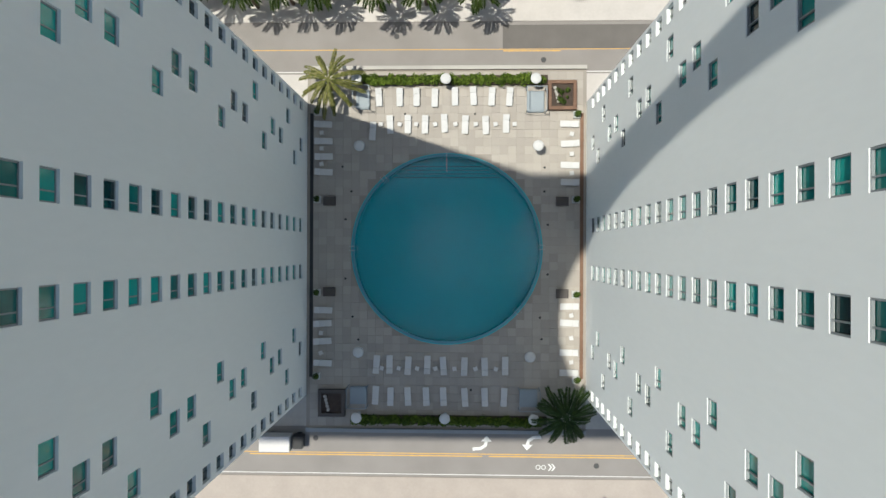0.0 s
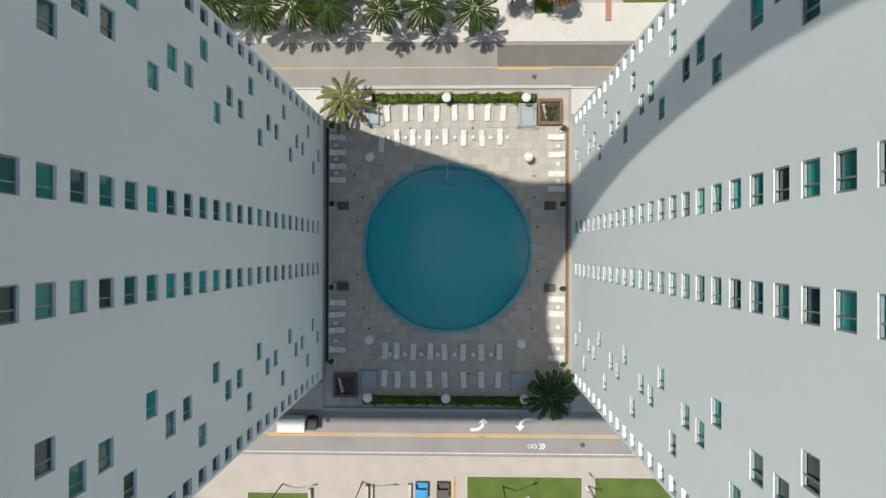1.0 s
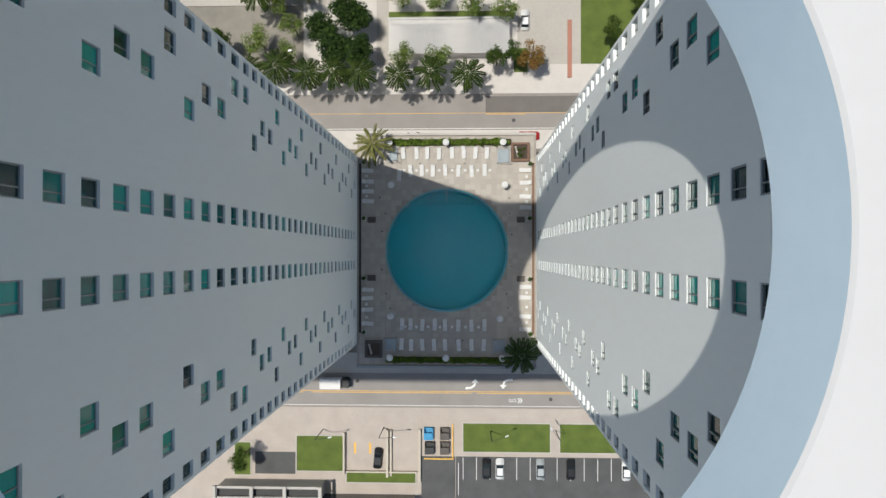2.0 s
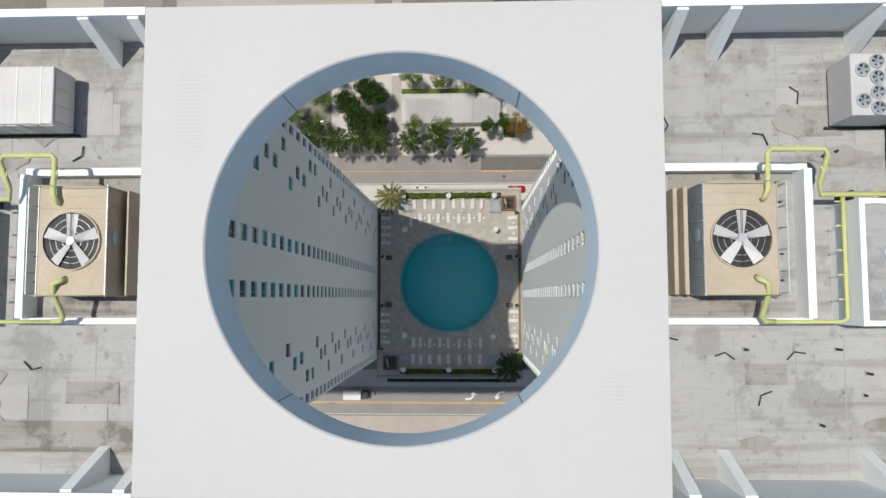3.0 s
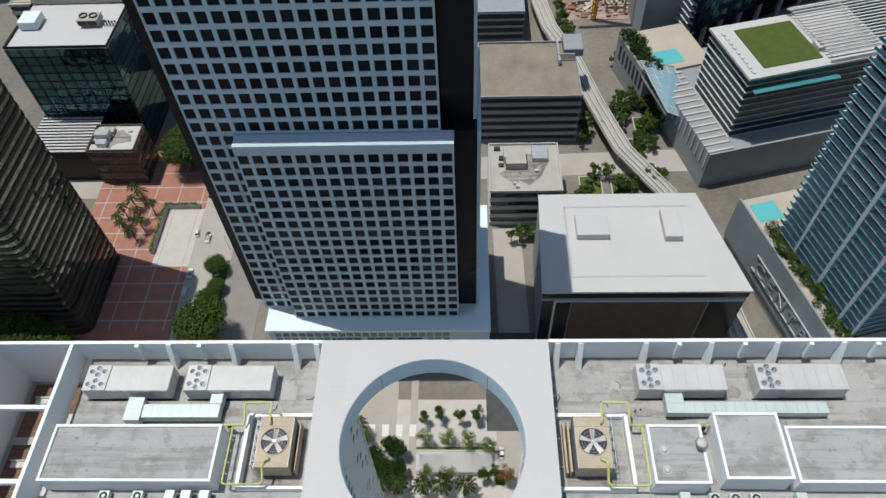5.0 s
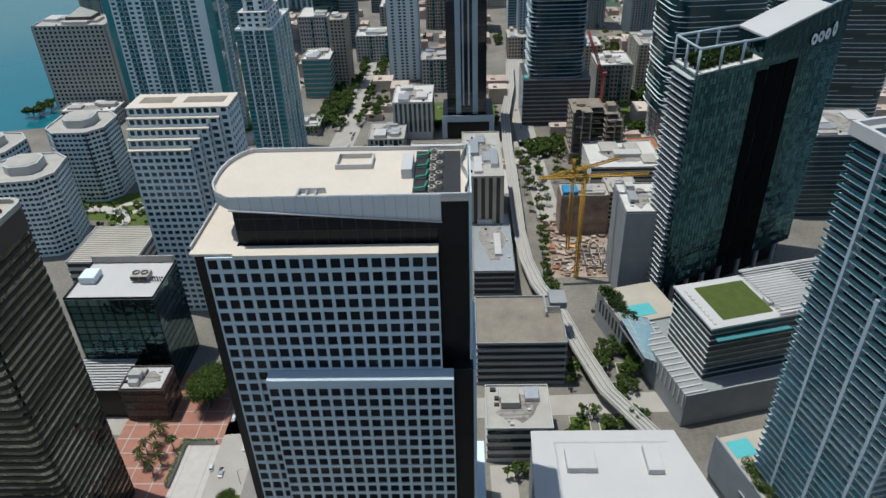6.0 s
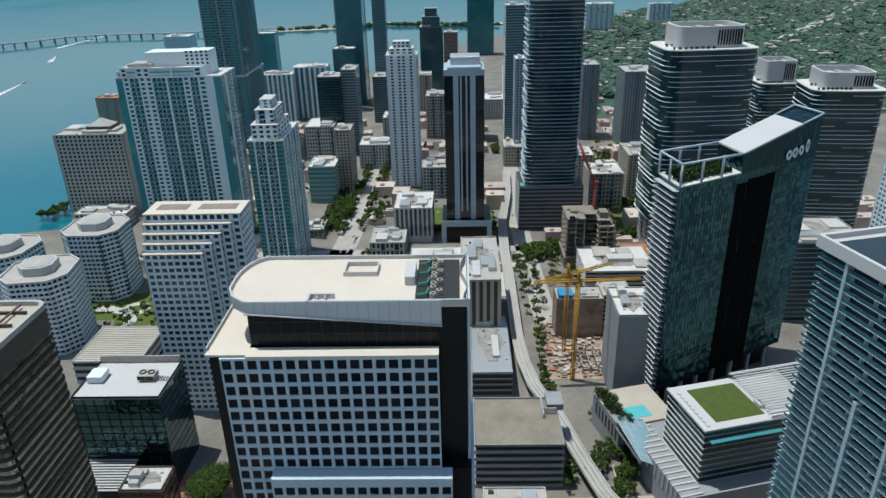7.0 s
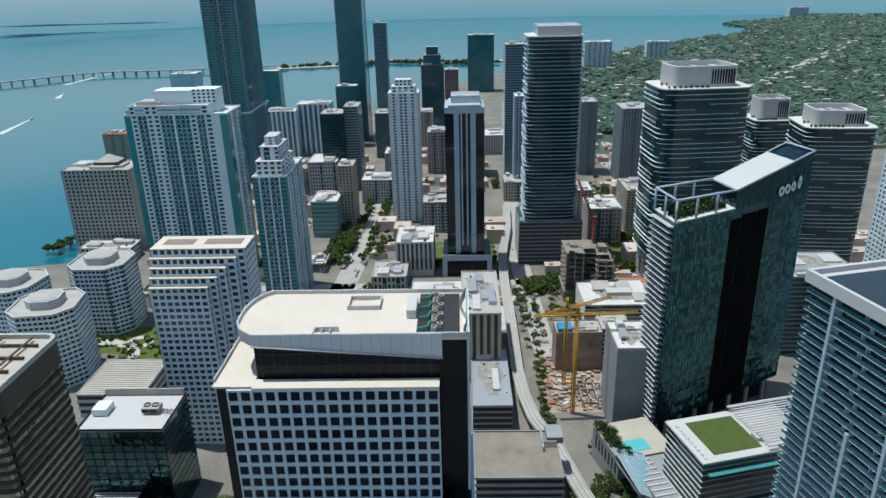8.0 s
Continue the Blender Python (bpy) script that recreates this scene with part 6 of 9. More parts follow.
for i in range(4):
    part("green_pipe", tube_mesh("green_pipe", [(-6.5, 101 + 7 * i, 170.2), (-3.5, 101 + 7 * i, 170.6), (-3.0, 105 + 7 * i, 170.4)], 0.35, "green", 8), T)
    for j in range(3):
        u = part("fan_outlet", ring_mesh("fan_outlet", 0.65, 0.95, 169.4, 171.0, "beige", 18), T, at=(-1.6 + 1.9 * (j % 2), 100.8 + 6.6 * i + 2.1 * j, 0))
part("roof_frame", box_mesh("roof_frame", [(-38.9, -38.4, 96.8, 101.5, 169.3, 170.8), (-38.4, -31.2, 101, 101.5, 169.3, 170.8), (-36.5, -36.1, 97.5, 101, 169.3, 170.4), (-34, -33.6, 97.5, 101, 169.3, 170.4)], "metal"), T)
part("roof_frame", box_mesh("roof_frame", [(-30.8, -30.3, 115.5, 123.5, 169.3, 170.8), (-20.3, -19.8, 115.5, 123.5, 169.3, 170.8), (-30.3, -20.3, 115.5, 116, 169.3, 170.8), (-30.3, -20.3, 123, 123.5, 169.3, 170.8)], "unit"), T)
v = []
for i in range(9):
    yy = 98 + 3.6 * i
    v += [(7.6 + 1.1 * math.sin(i * 0.9), yy, 169.3), (7.6 + 1.1 * math.sin(i * 0.9), yy, 171.8)]
part("wave_screen", raw_mesh("wave_screen", v, [(2 * i, 2 * i + 2, 2 * i + 3, 2 * i + 1) for i in range(8)], "slab"), T)
part("podium", box_mesh("podium", [(-64.6, 14.2, 83.0, 138, 0, 29.8)], "condo"), T)
part("podium_roof", box_mesh("podium_roof", [(-65, 14.5, 82.4, 138.4, 29.8, 31.1)], "brightwhite"), T)
pw = box_mesh("window", [(-1.15, 1.15, 0, 0.1, -1.3, 1.3)], "tower_glass")
for j in range(6):
    for i in range(22):
        x = -61 + 2.85 * i
        if not (-41 < x < -8 and 0 < j):
            part("window", pw, T, at=(x, 82.94, 27.6 - 3.4 * j))
for x in (-36, -25, -14):
    lp = part("louvre_panel", box_mesh("louvre_panel", [(x - 4.6, x + 4.6, 82.9, 83.05, 4, 25.2)], "dark"), T)
    for k in range(14):
        part("louvre", box_mesh("louvre", [(x - 4.6, x + 4.6, 82.7, 82.9, 4.4 + 1.5 * k, 4.7 + 1.5 * k)], "slabedge"), lp)
    for k in range(4):
        part("louvre_mullion", box_mesh("louvre_mullion", [(x - 4.6 + 3.0 * k, x - 4.4 + 3.0 * k, 82.6, 82.9, 4, 25.2)], "condo"), lp)

T.location, T.scale = (-1.28, -1.1, -0.9), (0.9745, 1, 1)

# low white-roofed hall with a brown screen
L = building("low_hall", "low hall with a wide white roof and brown screen", 0, 0, cat="building", group="city blocks")
hall = [(31.5, 92), (101, 92), (91, 135.3), (33.2, 135.3)]
part("wall", poly_mesh("wall", hall, 0, 33.5, "greywall"), L)
part("fascia", poly_mesh("fascia", [(31.4, 91.8), (101.3, 91.8), (91.2, 135.5), (33, 135.5)], 33.5, 37.0, "black"), L)
part("roof", poly_mesh("roof", [(31.0, 91.4), (101.8, 91.4), (91.4, 135.8), (32.8, 135.8)], 37.0, 37.8, "slab"), L, "bright white flat roof")
part("brown_screen", box_mesh("brown_screen", [(42, 88.5, 91.6, 91.98, 3, 31.5)], "brownpanel"), L, "mottled rust-brown screen panel")
for x0, x1 in ((31.6, 35.5), (89.2, 100.8)):
    part("dark_front", box_mesh("dark_front", [(x0, x1, 91.7, 91.99, 3, 31.5)], "black"), L)
part("dark_strip", box_mesh("dark_strip", [(36.5, 41.5, 91.7, 91.99, 3, 31.5)], "black"), L)
part("screen_frame", box_mesh("screen_frame", [(36, 101, 91.3, 92.0, 31.7, 32.4), (36, 101, 91.3, 92.0, 2.0, 2.8), (35.6, 36.3, 91.3, 92.0, 2.8, 31.7)], "offwhite"), L)
for x0, x1, y0, y1 in ((45, 56.5, 114, 124), (76, 82, 113, 126)):
    part("roof_unit", soft_box("roof_unit", x0, x1, y0, y1, 37.8, 40.6, "slab", 0.15), L)
wk = []
for i in range(34):
    x = 41.5 + 1.35 * i
    wk += [(x, x + 0.9, 97.5, 98.3, 37.8, 37.9), (x, x + 0.9, 129, 129.8, 37.8, 37.9)]
for i in range(22):
    wk.append((41.5, 42.3, 99 + 1.4 * i, 99.9 + 1.4 * i, 37.8, 37.9))
tagged(part("walkway_mat", box_mesh("walkway_mat", wk, "metal"), L), kind="stuff")

L.location = (-0.7, 0.4, -0.66)

# street before the hall, shadow put into its dark colour, with its crossing and planting
sheet("street", 11.5, 118, 58, 77.2, 0.115, "darkasphalt", "asphalt street before the hall, coloured dark for shadow", "road")
sheet("street", 11.5, 31.0, 77.3, 98, 0.115, "darkasphalt", "asphalt side street beside the hall, coloured dark for shadow", "road")
t = thing("zebra_crossing", (0, 0, 0), "white zebra crossing on the dark side street", "road marking", "road markings")
for i in range(10):
    part("bar", box_mesh("bar", [(14.4 + 1.1 * i, 15.0 + 1.1 * i, 81.4, 86.4, 0.116, 0.124)], "line_white"), t)
for i in range(4):
    part("bar", box_mesh("bar", [(33.0 + 1.6 * i, 33.8 + 1.6 * i, 62, 76, 0.116, 0.124)], "line_white"), t)
t = thing("planting_bed", (0, 0, 0), "mixed green and yellow shrubs in a long kerbed bed", "planting bed", "planting beds")
part("kerb", box_mesh("kerb", [(44.5, 99, 77.3, 77.7, 0.05, 0.6), (44.5, 99, 83.6, 84.0, 0.05, 0.6), (44.5, 44.9, 77.7, 83.6, 0.05, 0.6), (98.6, 99, 77.7, 83.6, 0.05, 0.6)], "concrete"), t)
part("soil", box_mesh("soil", [(44.9, 98.6, 77.7, 83.6, 0.05, 0.4)], "soil"), t)
g = random.Random(88)
part("shrubs", leaf_cloud("shrubs", "leaf", [(g.uniform(46, 98), g.uniform(78.6, 82.8), g.uniform(0.9, 2.4), g.uniform(0.7, 1.5)) for _ in range(46)], 5200, 0.3, 21), t)
part("flowers", leaf_cloud("flowers", "leaflight", [(46.5 + 3.9 * i, 80.5 + g.uniform(-1, 1), 0.8, g.uniform(0.6, 1.1)) for i in range(13)], 1300, 0.25, 22), t)

# helper for a plain rectangular tower given by its south-west corner
def city(label, x0, x1, y0, y1, z1, n, style, wall="offwhite", glass="glass_dark", roof="roofwhite", cat="building", rz=0.0, seed=1, units=3, band=0.45, piers=None, over=(0, 0, 0, 0), proud=0.4, pier_w=0.6, name="city_building", z0=0.0, slab_h=None, cap=True):
    cx, cy = (x0 + x1) / 2, (y0 + y1) / 2
    b = building(name, label, cx, cy, rz, cat)
    w, d = (x1 - x0) / 2, (y1 - y0) / 2
    if cy > 470 and band >= 0.4 and proud < 1 and wall in ("offwhite", "concrete", "beige", "bluewall", "brightwhite", "slabedge"):
        # punched windows in upright bays, with a balcony bay here and there
        g = random.Random(int(x0 * 3 + y0))
        size = 3.4 + 1.4 * g.random()
        deep = "deepglass" if wall in ("bluewall", "brightwhite") else "glass_dark"
        sides = []
        for length in (x1 - x0, y1 - y0):
            k = max(3, int(length / size))
            at = g.choice((2, 3, 4, 99))
            sides.append([(1.5, "s")] + [(size, "b" if i % (at + 1) == at else "w1") for i in range(k)] + [(1.5, "s")])
        bays_round(b, -w, w, -d, d, z0, z1, n, sides[0], sides[1], wall=wall, glass=glass, deep=deep)
    else:
        stack(b, -w, w, -d, d, z0, z1, n, glass, wall, band, proud, piers, pier_w, "SEWN", over, slab_h)
    if cap:
        top(b, -w, w, -d, d, z1, roof, wall, units, seed)
    return b

# ---- the buildings round about ----
def facade(b, p, q, z0, z1, n, bays, wall="brightwhite", glass="glass_teal", rail="rail", deep="deepglass"):
    """One face of a far tower from p to q (left to right, seen from outside), as upright bays (width, kind): w1, w2, w3 wall with that many windows a storey, b balconies, g glass, f a proud fin, s plain wall."""
    p, q = Vector(p), Vector(q)
    d = (q - p).normalized()
    nr = Vector((d.y, -d.x))
    k, h, u = (q - p).length / sum(w for w, _ in bays), (z1 - z0) / n, 0.0
    bins = {}

    def bar(key, u0, u1, o0, o1, a, c):
        v, f = bins.setdefault(key, ([], []))
        m = len(v)
        for z in (a, c):
            for uu, oo in ((u0, o1), (u1, o1), (u1, o0), (u0, o0)):
                w = p + d * uu + nr * oo
                v.append((w.x, w.y, z))
        f.extend(tuple(m + i for i in t) for t in QUADS)

    for w, kind in bays:
        u0, u1 = u, u + w * k
        u = u1
        if kind[0] == "w":
            m = int(kind[1])
            cw = (u1 - u0) / m
            bar(("window_glass", deep), u0, u1, -0.5, -0.4, z0, z1)
            for i in range(m + 1):
                bar(("wall_panel", wall), u0 if i == 0 else u0 + (i - 0.22) * cw, u1 if i == m else u0 + (i + 0.22) * cw, -0.5, 0, z0, z1)
            for i in range(n):
                bar(("wall_panel", wall), u0, u1, -0.5, -0.03, z0 + i * h, z0 + i * h + 0.42 * h)
        elif kind == "b":
            bar(("window_glass", deep), u0, u1, -1.7, -1.6, z0, z1)
            for i in range(n):
                z = z0 + i * h
                bar(("balcony_slab", wall), u0, u1, -1.6, 0.3, z, z + 0.3)
                bar(("balcony_rail", rail), u0, u1, 0.15, 0.22, z + 0.3, z + 1.45)
            m = max(1, round((u1 - u0) / 4.2))
            for i in range(m + 1):
                c = u0 + (u1 - u0) * i / m
                bar(("balcony_wall", wall), c - 0.16, c + 0.16, -1.6, 0.05, z0, z1)
            for i in range(n):
                for j in range(m):
                    if (i * 7 + j * 3) % 5 < 2:
                        c = u0 + (u1 - u0) * (j + 0.5) / m
                        bar(("shade_panel", rail), c - 1.1, c + 0.5, -1.55, -1.45, z0 + i * h + 0.4, z0 + i * h + h * 0.86)
        elif kind == "g":
            bar(("window_glass", glass), u0, u1, -0.3, -0.05, z0, z1)
            for i in range(n):
                bar(("floor_line", rail), u0, u1, -0.1, 0.08, z0 + i * h, z0 + i * h + 0.3 * h)
        else:
            bar(("wall_panel", wall), u0, u1, -0.5, 0.7 if kind == "f" else 0, z0, z1)
    for (nm, mat), (v, f) in bins.items():
        tagged(part(nm, raw_mesh(nm, v, f, mat), b), kind="stuff")


def bays_round(b, x0, x1, y0, y1, z0, z1, n, south, east, west=None, **kw):
    facade(b, (x0, y0), (x1, y0), z0, z1, n, south, **kw)
    facade(b, (x1, y0), (x1, y1), z0, z1, n, east, **kw)
    facade(b, (x0, y1), (x0, y0), z0, z1, n, west or east, **kw)
    facade(b, (x1, y1), (x0, y1), z0, z1, n, south, **kw)
    part("core", box_mesh("core", [(x0 + 1.75, x1 - 1.75, y0 + 1.75, y1 - 1.75, z0, z1 - 0.1)], "black"), b)


# stepped office building
b = building("stepped_tower", "stepped office tower with white grids and blue glass", -142, 287, 0, "office building")
xr = (3.0, 8.1, 13.1, 18.8, 24.0)
for k in range(5):
    y0, z1 = -17 + 2.6 * k, 106 + 5.0 * k
    xa = -30.5 if k == 0 else xr[k - 1]
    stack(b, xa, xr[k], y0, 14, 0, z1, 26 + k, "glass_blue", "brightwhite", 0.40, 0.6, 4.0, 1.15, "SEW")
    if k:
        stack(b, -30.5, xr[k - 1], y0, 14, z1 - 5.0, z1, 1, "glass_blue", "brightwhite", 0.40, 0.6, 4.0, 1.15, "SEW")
    part("ledge", box_mesh("ledge", [(-30.8, xr[k] + 0.3, y0 - 0.3, 14.3, z1 - 0.02, z1 + 0.7)], "cream"), b)
part("roof_well", box_mesh("roof_well", [(-26, -8, 0, 9, 126.71, 126.8), (-2, 20, 0, 9, 126.71, 126.8)], "roofbrown"), b)
# dark bronze glass tower with rounded corners
def rounded(x0, x1, y0, y1, r, k=6):
    out = []
    for cx, cy, a0 in ((x1 - r, y0 + r, -90), (x1 - r, y1 - r, 0), (x0 + r, y1 - r, 90), (x0 + r, y0 + r, 180)):
        out += [(cx + r * math.cos(radians(a0 + 90 * i / k)), cy + r * math.sin(radians(a0 + 90 * i / k))) for i in range(k + 1)]
    return out


b = building("bronze_tower", "dark bronze mirror-glass office tower with brown spandrel bands", -143.6, 98, 0, "office building")
nb, hb = 38, 138.0 / 38
gm = poly_mesh("window_band", rounded(-71.4, -0.3, 0.3, 40.7, 4.2), 0, hb, "glass_brown")
sm = poly_mesh("spandrel_band", rounded(-71.7, 0, 0, 41, 4.5), 0, hb * 0.40, "spandrel")
for i in range(nb):
    part("window_band", gm, b, at=(0, 0, i * hb))
    part("spandrel_band", sm, b, at=(0, 0, i * hb))
part("crown_band", poly_mesh("crown_band", rounded(-71.8, 0.1, -0.1, 41.1, 4.6), 138, 146.4, "darkbrown"), b, "plain brown granite parapet band")
part("roof", poly_mesh("roof", rounded(-71.0, -0.7, 0.7, 40.3, 4.0), 146.4, 146.7, "beige"), b)
ro, ri = rounded(-71.8, 0.1, -0.1, 41.1, 4.6), rounded(-70.4, -1.3, 1.3, 39.7, 3.4)
v = [(*q, 146.4) for q in ro] + [(*q, 148.4) for q in ro] + [(*q, 148.4) for q in ri] + [(*q, 146.7) for q in ri]
n = len(ro)
part("roof_rim", raw_mesh("roof_rim", v, [(a * n + i, a * n + (i + 1) % n, (a + 1) * n + (i + 1) % n, (a + 1) * n + i) for a in range(3) for i in range(n)], "hotelwall"), b, "pale roof rim")
for i in range(4):
    part("roof_beam", box_mesh("roof_beam", [(-68, -4, 6 + 9 * i, 6.8 + 9 * i, 147.0, 147.9)], "brownpanel"), b)
for i in range(6):
    part("roof_beam", box_mesh("roof_beam", [(-64 + 11 * i, -63.2 + 11 * i, 3, 38, 147.9, 148.3)], "brownpanel"), b)
part("roof_unit", soft_box("roof_unit", -40, -14, 12, 27, 146.7, 152, "hotelwall", 0.2), b)
part("roof_unit", soft_box("roof_unit", -60, -46, 14, 30, 146.7, 150, "metal", 0.2), b)
# low glass office with white roof
b = city("black glass office block with a bright white roof", -192, -147, 205, 238.5, 56.5, 13, "", "black", "glass_mirror", "slab", "office building", units=0, band=0.14, proud=0.1)
part("roof_unit", soft_box("roof_unit", -20, -12, -4, 5, 57.4, 61, "brightwhite", 0.2), b)
u = part("chiller", soft_box("chiller", 6, 15, -3, 3.5, 58, 60.8, "concrete", 0.1), b)
part("chiller_grille", box_mesh("chiller_grille", [(6.4, 10.3, -3.1, -2.98, 58.3, 60.4), (10.7, 14.6, -3.1, -2.98, 58.3, 60.4)], "dark"), b)
for i in (0, 1):
    part("fan_ring", ring_mesh("fan_ring", 1.4, 1.8, 60.8, 61.4, "dark", 20), u, at=(8.2 + 4.4 * i, 0.4, 0))
for i in range(8):
    part("roof_vent", cyl_mesh("roof_vent", 0.35, 0.35, 57.4, 58.3 + 0.2 * (i % 3), "dark", 10), b, at=(17 + 1.3 * (i % 4), -2 + 2.2 * (i // 4), 0))
part("screen_wall", box_mesh("screen_wall", [(-22, 22, 15.6, 16.2, 57.4, 61.2)], "concrete"), b)
for i in range(7):
    part("screen_post", box_mesh("screen_post", [(-0.3, 0.3, 15.2, 15.6, 57.4, 61.4)], "concrete"), b, at=(-21 + 7 * i, 0, 0))
for i in range(9):
    part("mullion", box_mesh("mullion", [(-0.12, 0.12, -17.4, -17.1, 0, 57)], "dark"), b, at=(-22 + 5.5 * i, 0, 0))
b = city("small brick-red annex with a pale roof", -164, -142.5, 179.5, 196.5, 20, 4, "", "darkbrown", "glass_dark", "slab", units=3, seed=4, proud=0.3, piers=5)
t = building("louvred_canopy", "low louvred canopy roof between the office and its annex", -180, 190, 0, "canopy")
part("wall", box_mesh("wall", [(-14, 15, -8, 17, 0, 18)], "black"), t)
for i in range(12):
    part("louvre", box_mesh("louvre", [(-14, 15, -8 + 2 * i, -7 + 2 * i, 18, 18.4)], "slab"), t)
b = city("low pale slatted roof hall", -250, -205, 300, 345, 16, 3, "", "offwhite", "glass_dark", "roofwhite", units=0)
part("roof_ribs", box_mesh("roof_ribs", [(-22, 22, -22 + 2.4 * i, -21.2 + 2.4 * i, 16.4, 17.0) for i in range(19)], "beige"), b)
# white chamfered apartment blocks
def hex_block(x, y, z1, n, rz):
    b = building("apartment_block", "white chamfered apartment block with window bands", x, y, rz, "apartment building", "chamfered blocks")
    r = 22.8
    pts = [(-r, -r * 0.55), (-r * 0.55, -r), (r * 0.55, -r), (r, -r * 0.55), (r, r * 0.55), (r * 0.55, r), (-r * 0.55, r), (-r, r * 0.55)]
    pin = [(px * 0.965, py * 0.965) for px, py in pts]
    h = z1 / n
    gm, wm = poly_mesh("window_band", pin, 0, h * 0.58, "deepglass"), poly_mesh("floor_band", pts, 0, h * 0.42, "brightwhite")
    for i in range(n):
        part("floor_band", wm, b, at=(0, 0, i * h))
        part("window_band", gm, b, at=(0, 0, i * h + h * 0.42))
    bx = bmesh.new()
    for i in range(8):
        p, q = Vector(pts[i]), Vector(pts[(i + 1) % 8])
        k = max(2, int((q - p).length / 3.4))
        for j in range(k + 1):
            c = p.lerp(q, j / k) * 0.985
            bmesh.ops.create_cube(bx, size=1, matrix=Matrix.Translation((c.x, c.y, z1 / 2)) @ Matrix.Diagonal((0.7, 0.7, z1, 1)))
    tagged(part("pier", bm_mesh("pier", bx, "brightwhite"), b), kind="stuff")
    part("roof", poly_mesh("roof", pin, z1, z1 + 0.4, "concrete"), b)
    ring = [(px * 0.5, py * 0.5) for px, py in pts]
    part("penthouse", poly_mesh("penthouse", ring, z1 + 0.4, z1 + 6.5, "offwhite"), b)
    part("penthouse_roof", poly_mesh("penthouse_roof", [(px * 0.42, py * 0.42) for px, py in pts], z1 + 6.5, z1 + 6.8, "concrete"), b)
    rim = bmesh.new()
    for i in range(8):
        p, q = Vector(pts[i]), Vector(pts[(i + 1) % 8])
        me = poly_mesh("r", [tuple(p), tuple(q), tuple(q * 0.96), tuple(p * 0.96)], z1, z1 + 1.6, "slab")
        rim.from_mesh(me)
        bpy.data.meshes.remove(me)
    tagged(part("parapet", bm_mesh("parapet", rim, "slab"), b), kind="stuff")


hex_block(-290, 437, 57, 15, 0)
hex_block(-291, 356, 57, 15, 8)
hex_block(-341, 396, 57, 15, -6)
b = building("city_building", "grey-beige banded hotel slab beside the bay", -375, 632, 0, "hotel")
bays_round(b, -36.2, 36.2, -22, 22, 0, 87.5, 21, [(2, "s")] + [(5, "w1")] * 15 + [(2, "s")], [(6, "s"), (10, "w2"), (6, "s")], wall="hotelwall", deep="glass_dark")
top(b, -36.2, 36.2, -22, 22, 87.5, "concrete", "hotelwall", 6, 3)
part("roof_pyramid", raw_mesh("roof_pyramid", [(-6, -8, 93.5), (18, -8, 93.5), (18, 10, 93.5), (-6, 10, 93.5), (6, 1, 101)], [(0, 1, 4), (1, 2, 4), (2, 3, 4), (3, 0, 4), (3, 2, 1, 0)], "hotelwall"), b)
part("roof_house", box_mesh("roof_house", [(-7, 19, -9, 11, 87.9, 93.5)], "darkbrown"), b)
city("low pale building beside the bay", -390, -335, 575, 600, 14, 3, "", "offwhite", "glass_dark", "roofwhite", units=3, seed=5)
# big white condominium with balcony columns
b = building("condominium", "tall white condominium with teal balcony bays", -248, 550, 0, "apartment building")
front = [(25, "g"), (25, "w1"), (35, "b"), (50, "w2"), (50, "b"), (8, "f"), (55, "b"), (26, "w1"), (30, "b"), (32, "w1"), (26, "s"), (28, "g")]
bays_round(b, -46.5, 46.3, -20, 22, 0, 158, 40, front, [(9, "g"), (5, "s"), (9, "b"), (5, "w1"), (9, "g")], deep="balcglass")
facade(b, (-42, -19), (30, -19), 158.4, 165.5, 2, [(20, "w1"), (25, "b"), (40, "w2"), (60, "b"), (6, "f"), (60, "b"), (24, "w1")])
part("core", box_mesh("core", [(-42, 30, -18.4, 20, 158.4, 165.5)], "brightwhite"), b)
top(b, -46.5, 46.3, -20, 22, 158, "roofwhite", "brightwhite", 0, 7)
top(b, -42.2, 30.2, -19.2, 20.2, 165.5, "roofwhite", "brightwhite", 4, 7)
part("penthouse", box_mesh("penthouse", [(-22, 12, -7, 14, 165.9, 178)], "brightwhite"), b)
facade(b, (12, -6), (34, -6), 165.9, 178.5, 4, [(4, "w1")] * 5)
part("penthouse_block", box_mesh("penthouse_block", [(12, 34, -5.4, 14, 158, 178.5)], "brightwhite"), b)
for i in range(3):
    part("roof_unit", soft_box("roof_unit", -47 + 3 * i, -44.5 + 3 * i, -15, -8, 158.4, 163 + i, "concrete", 0.2), b)
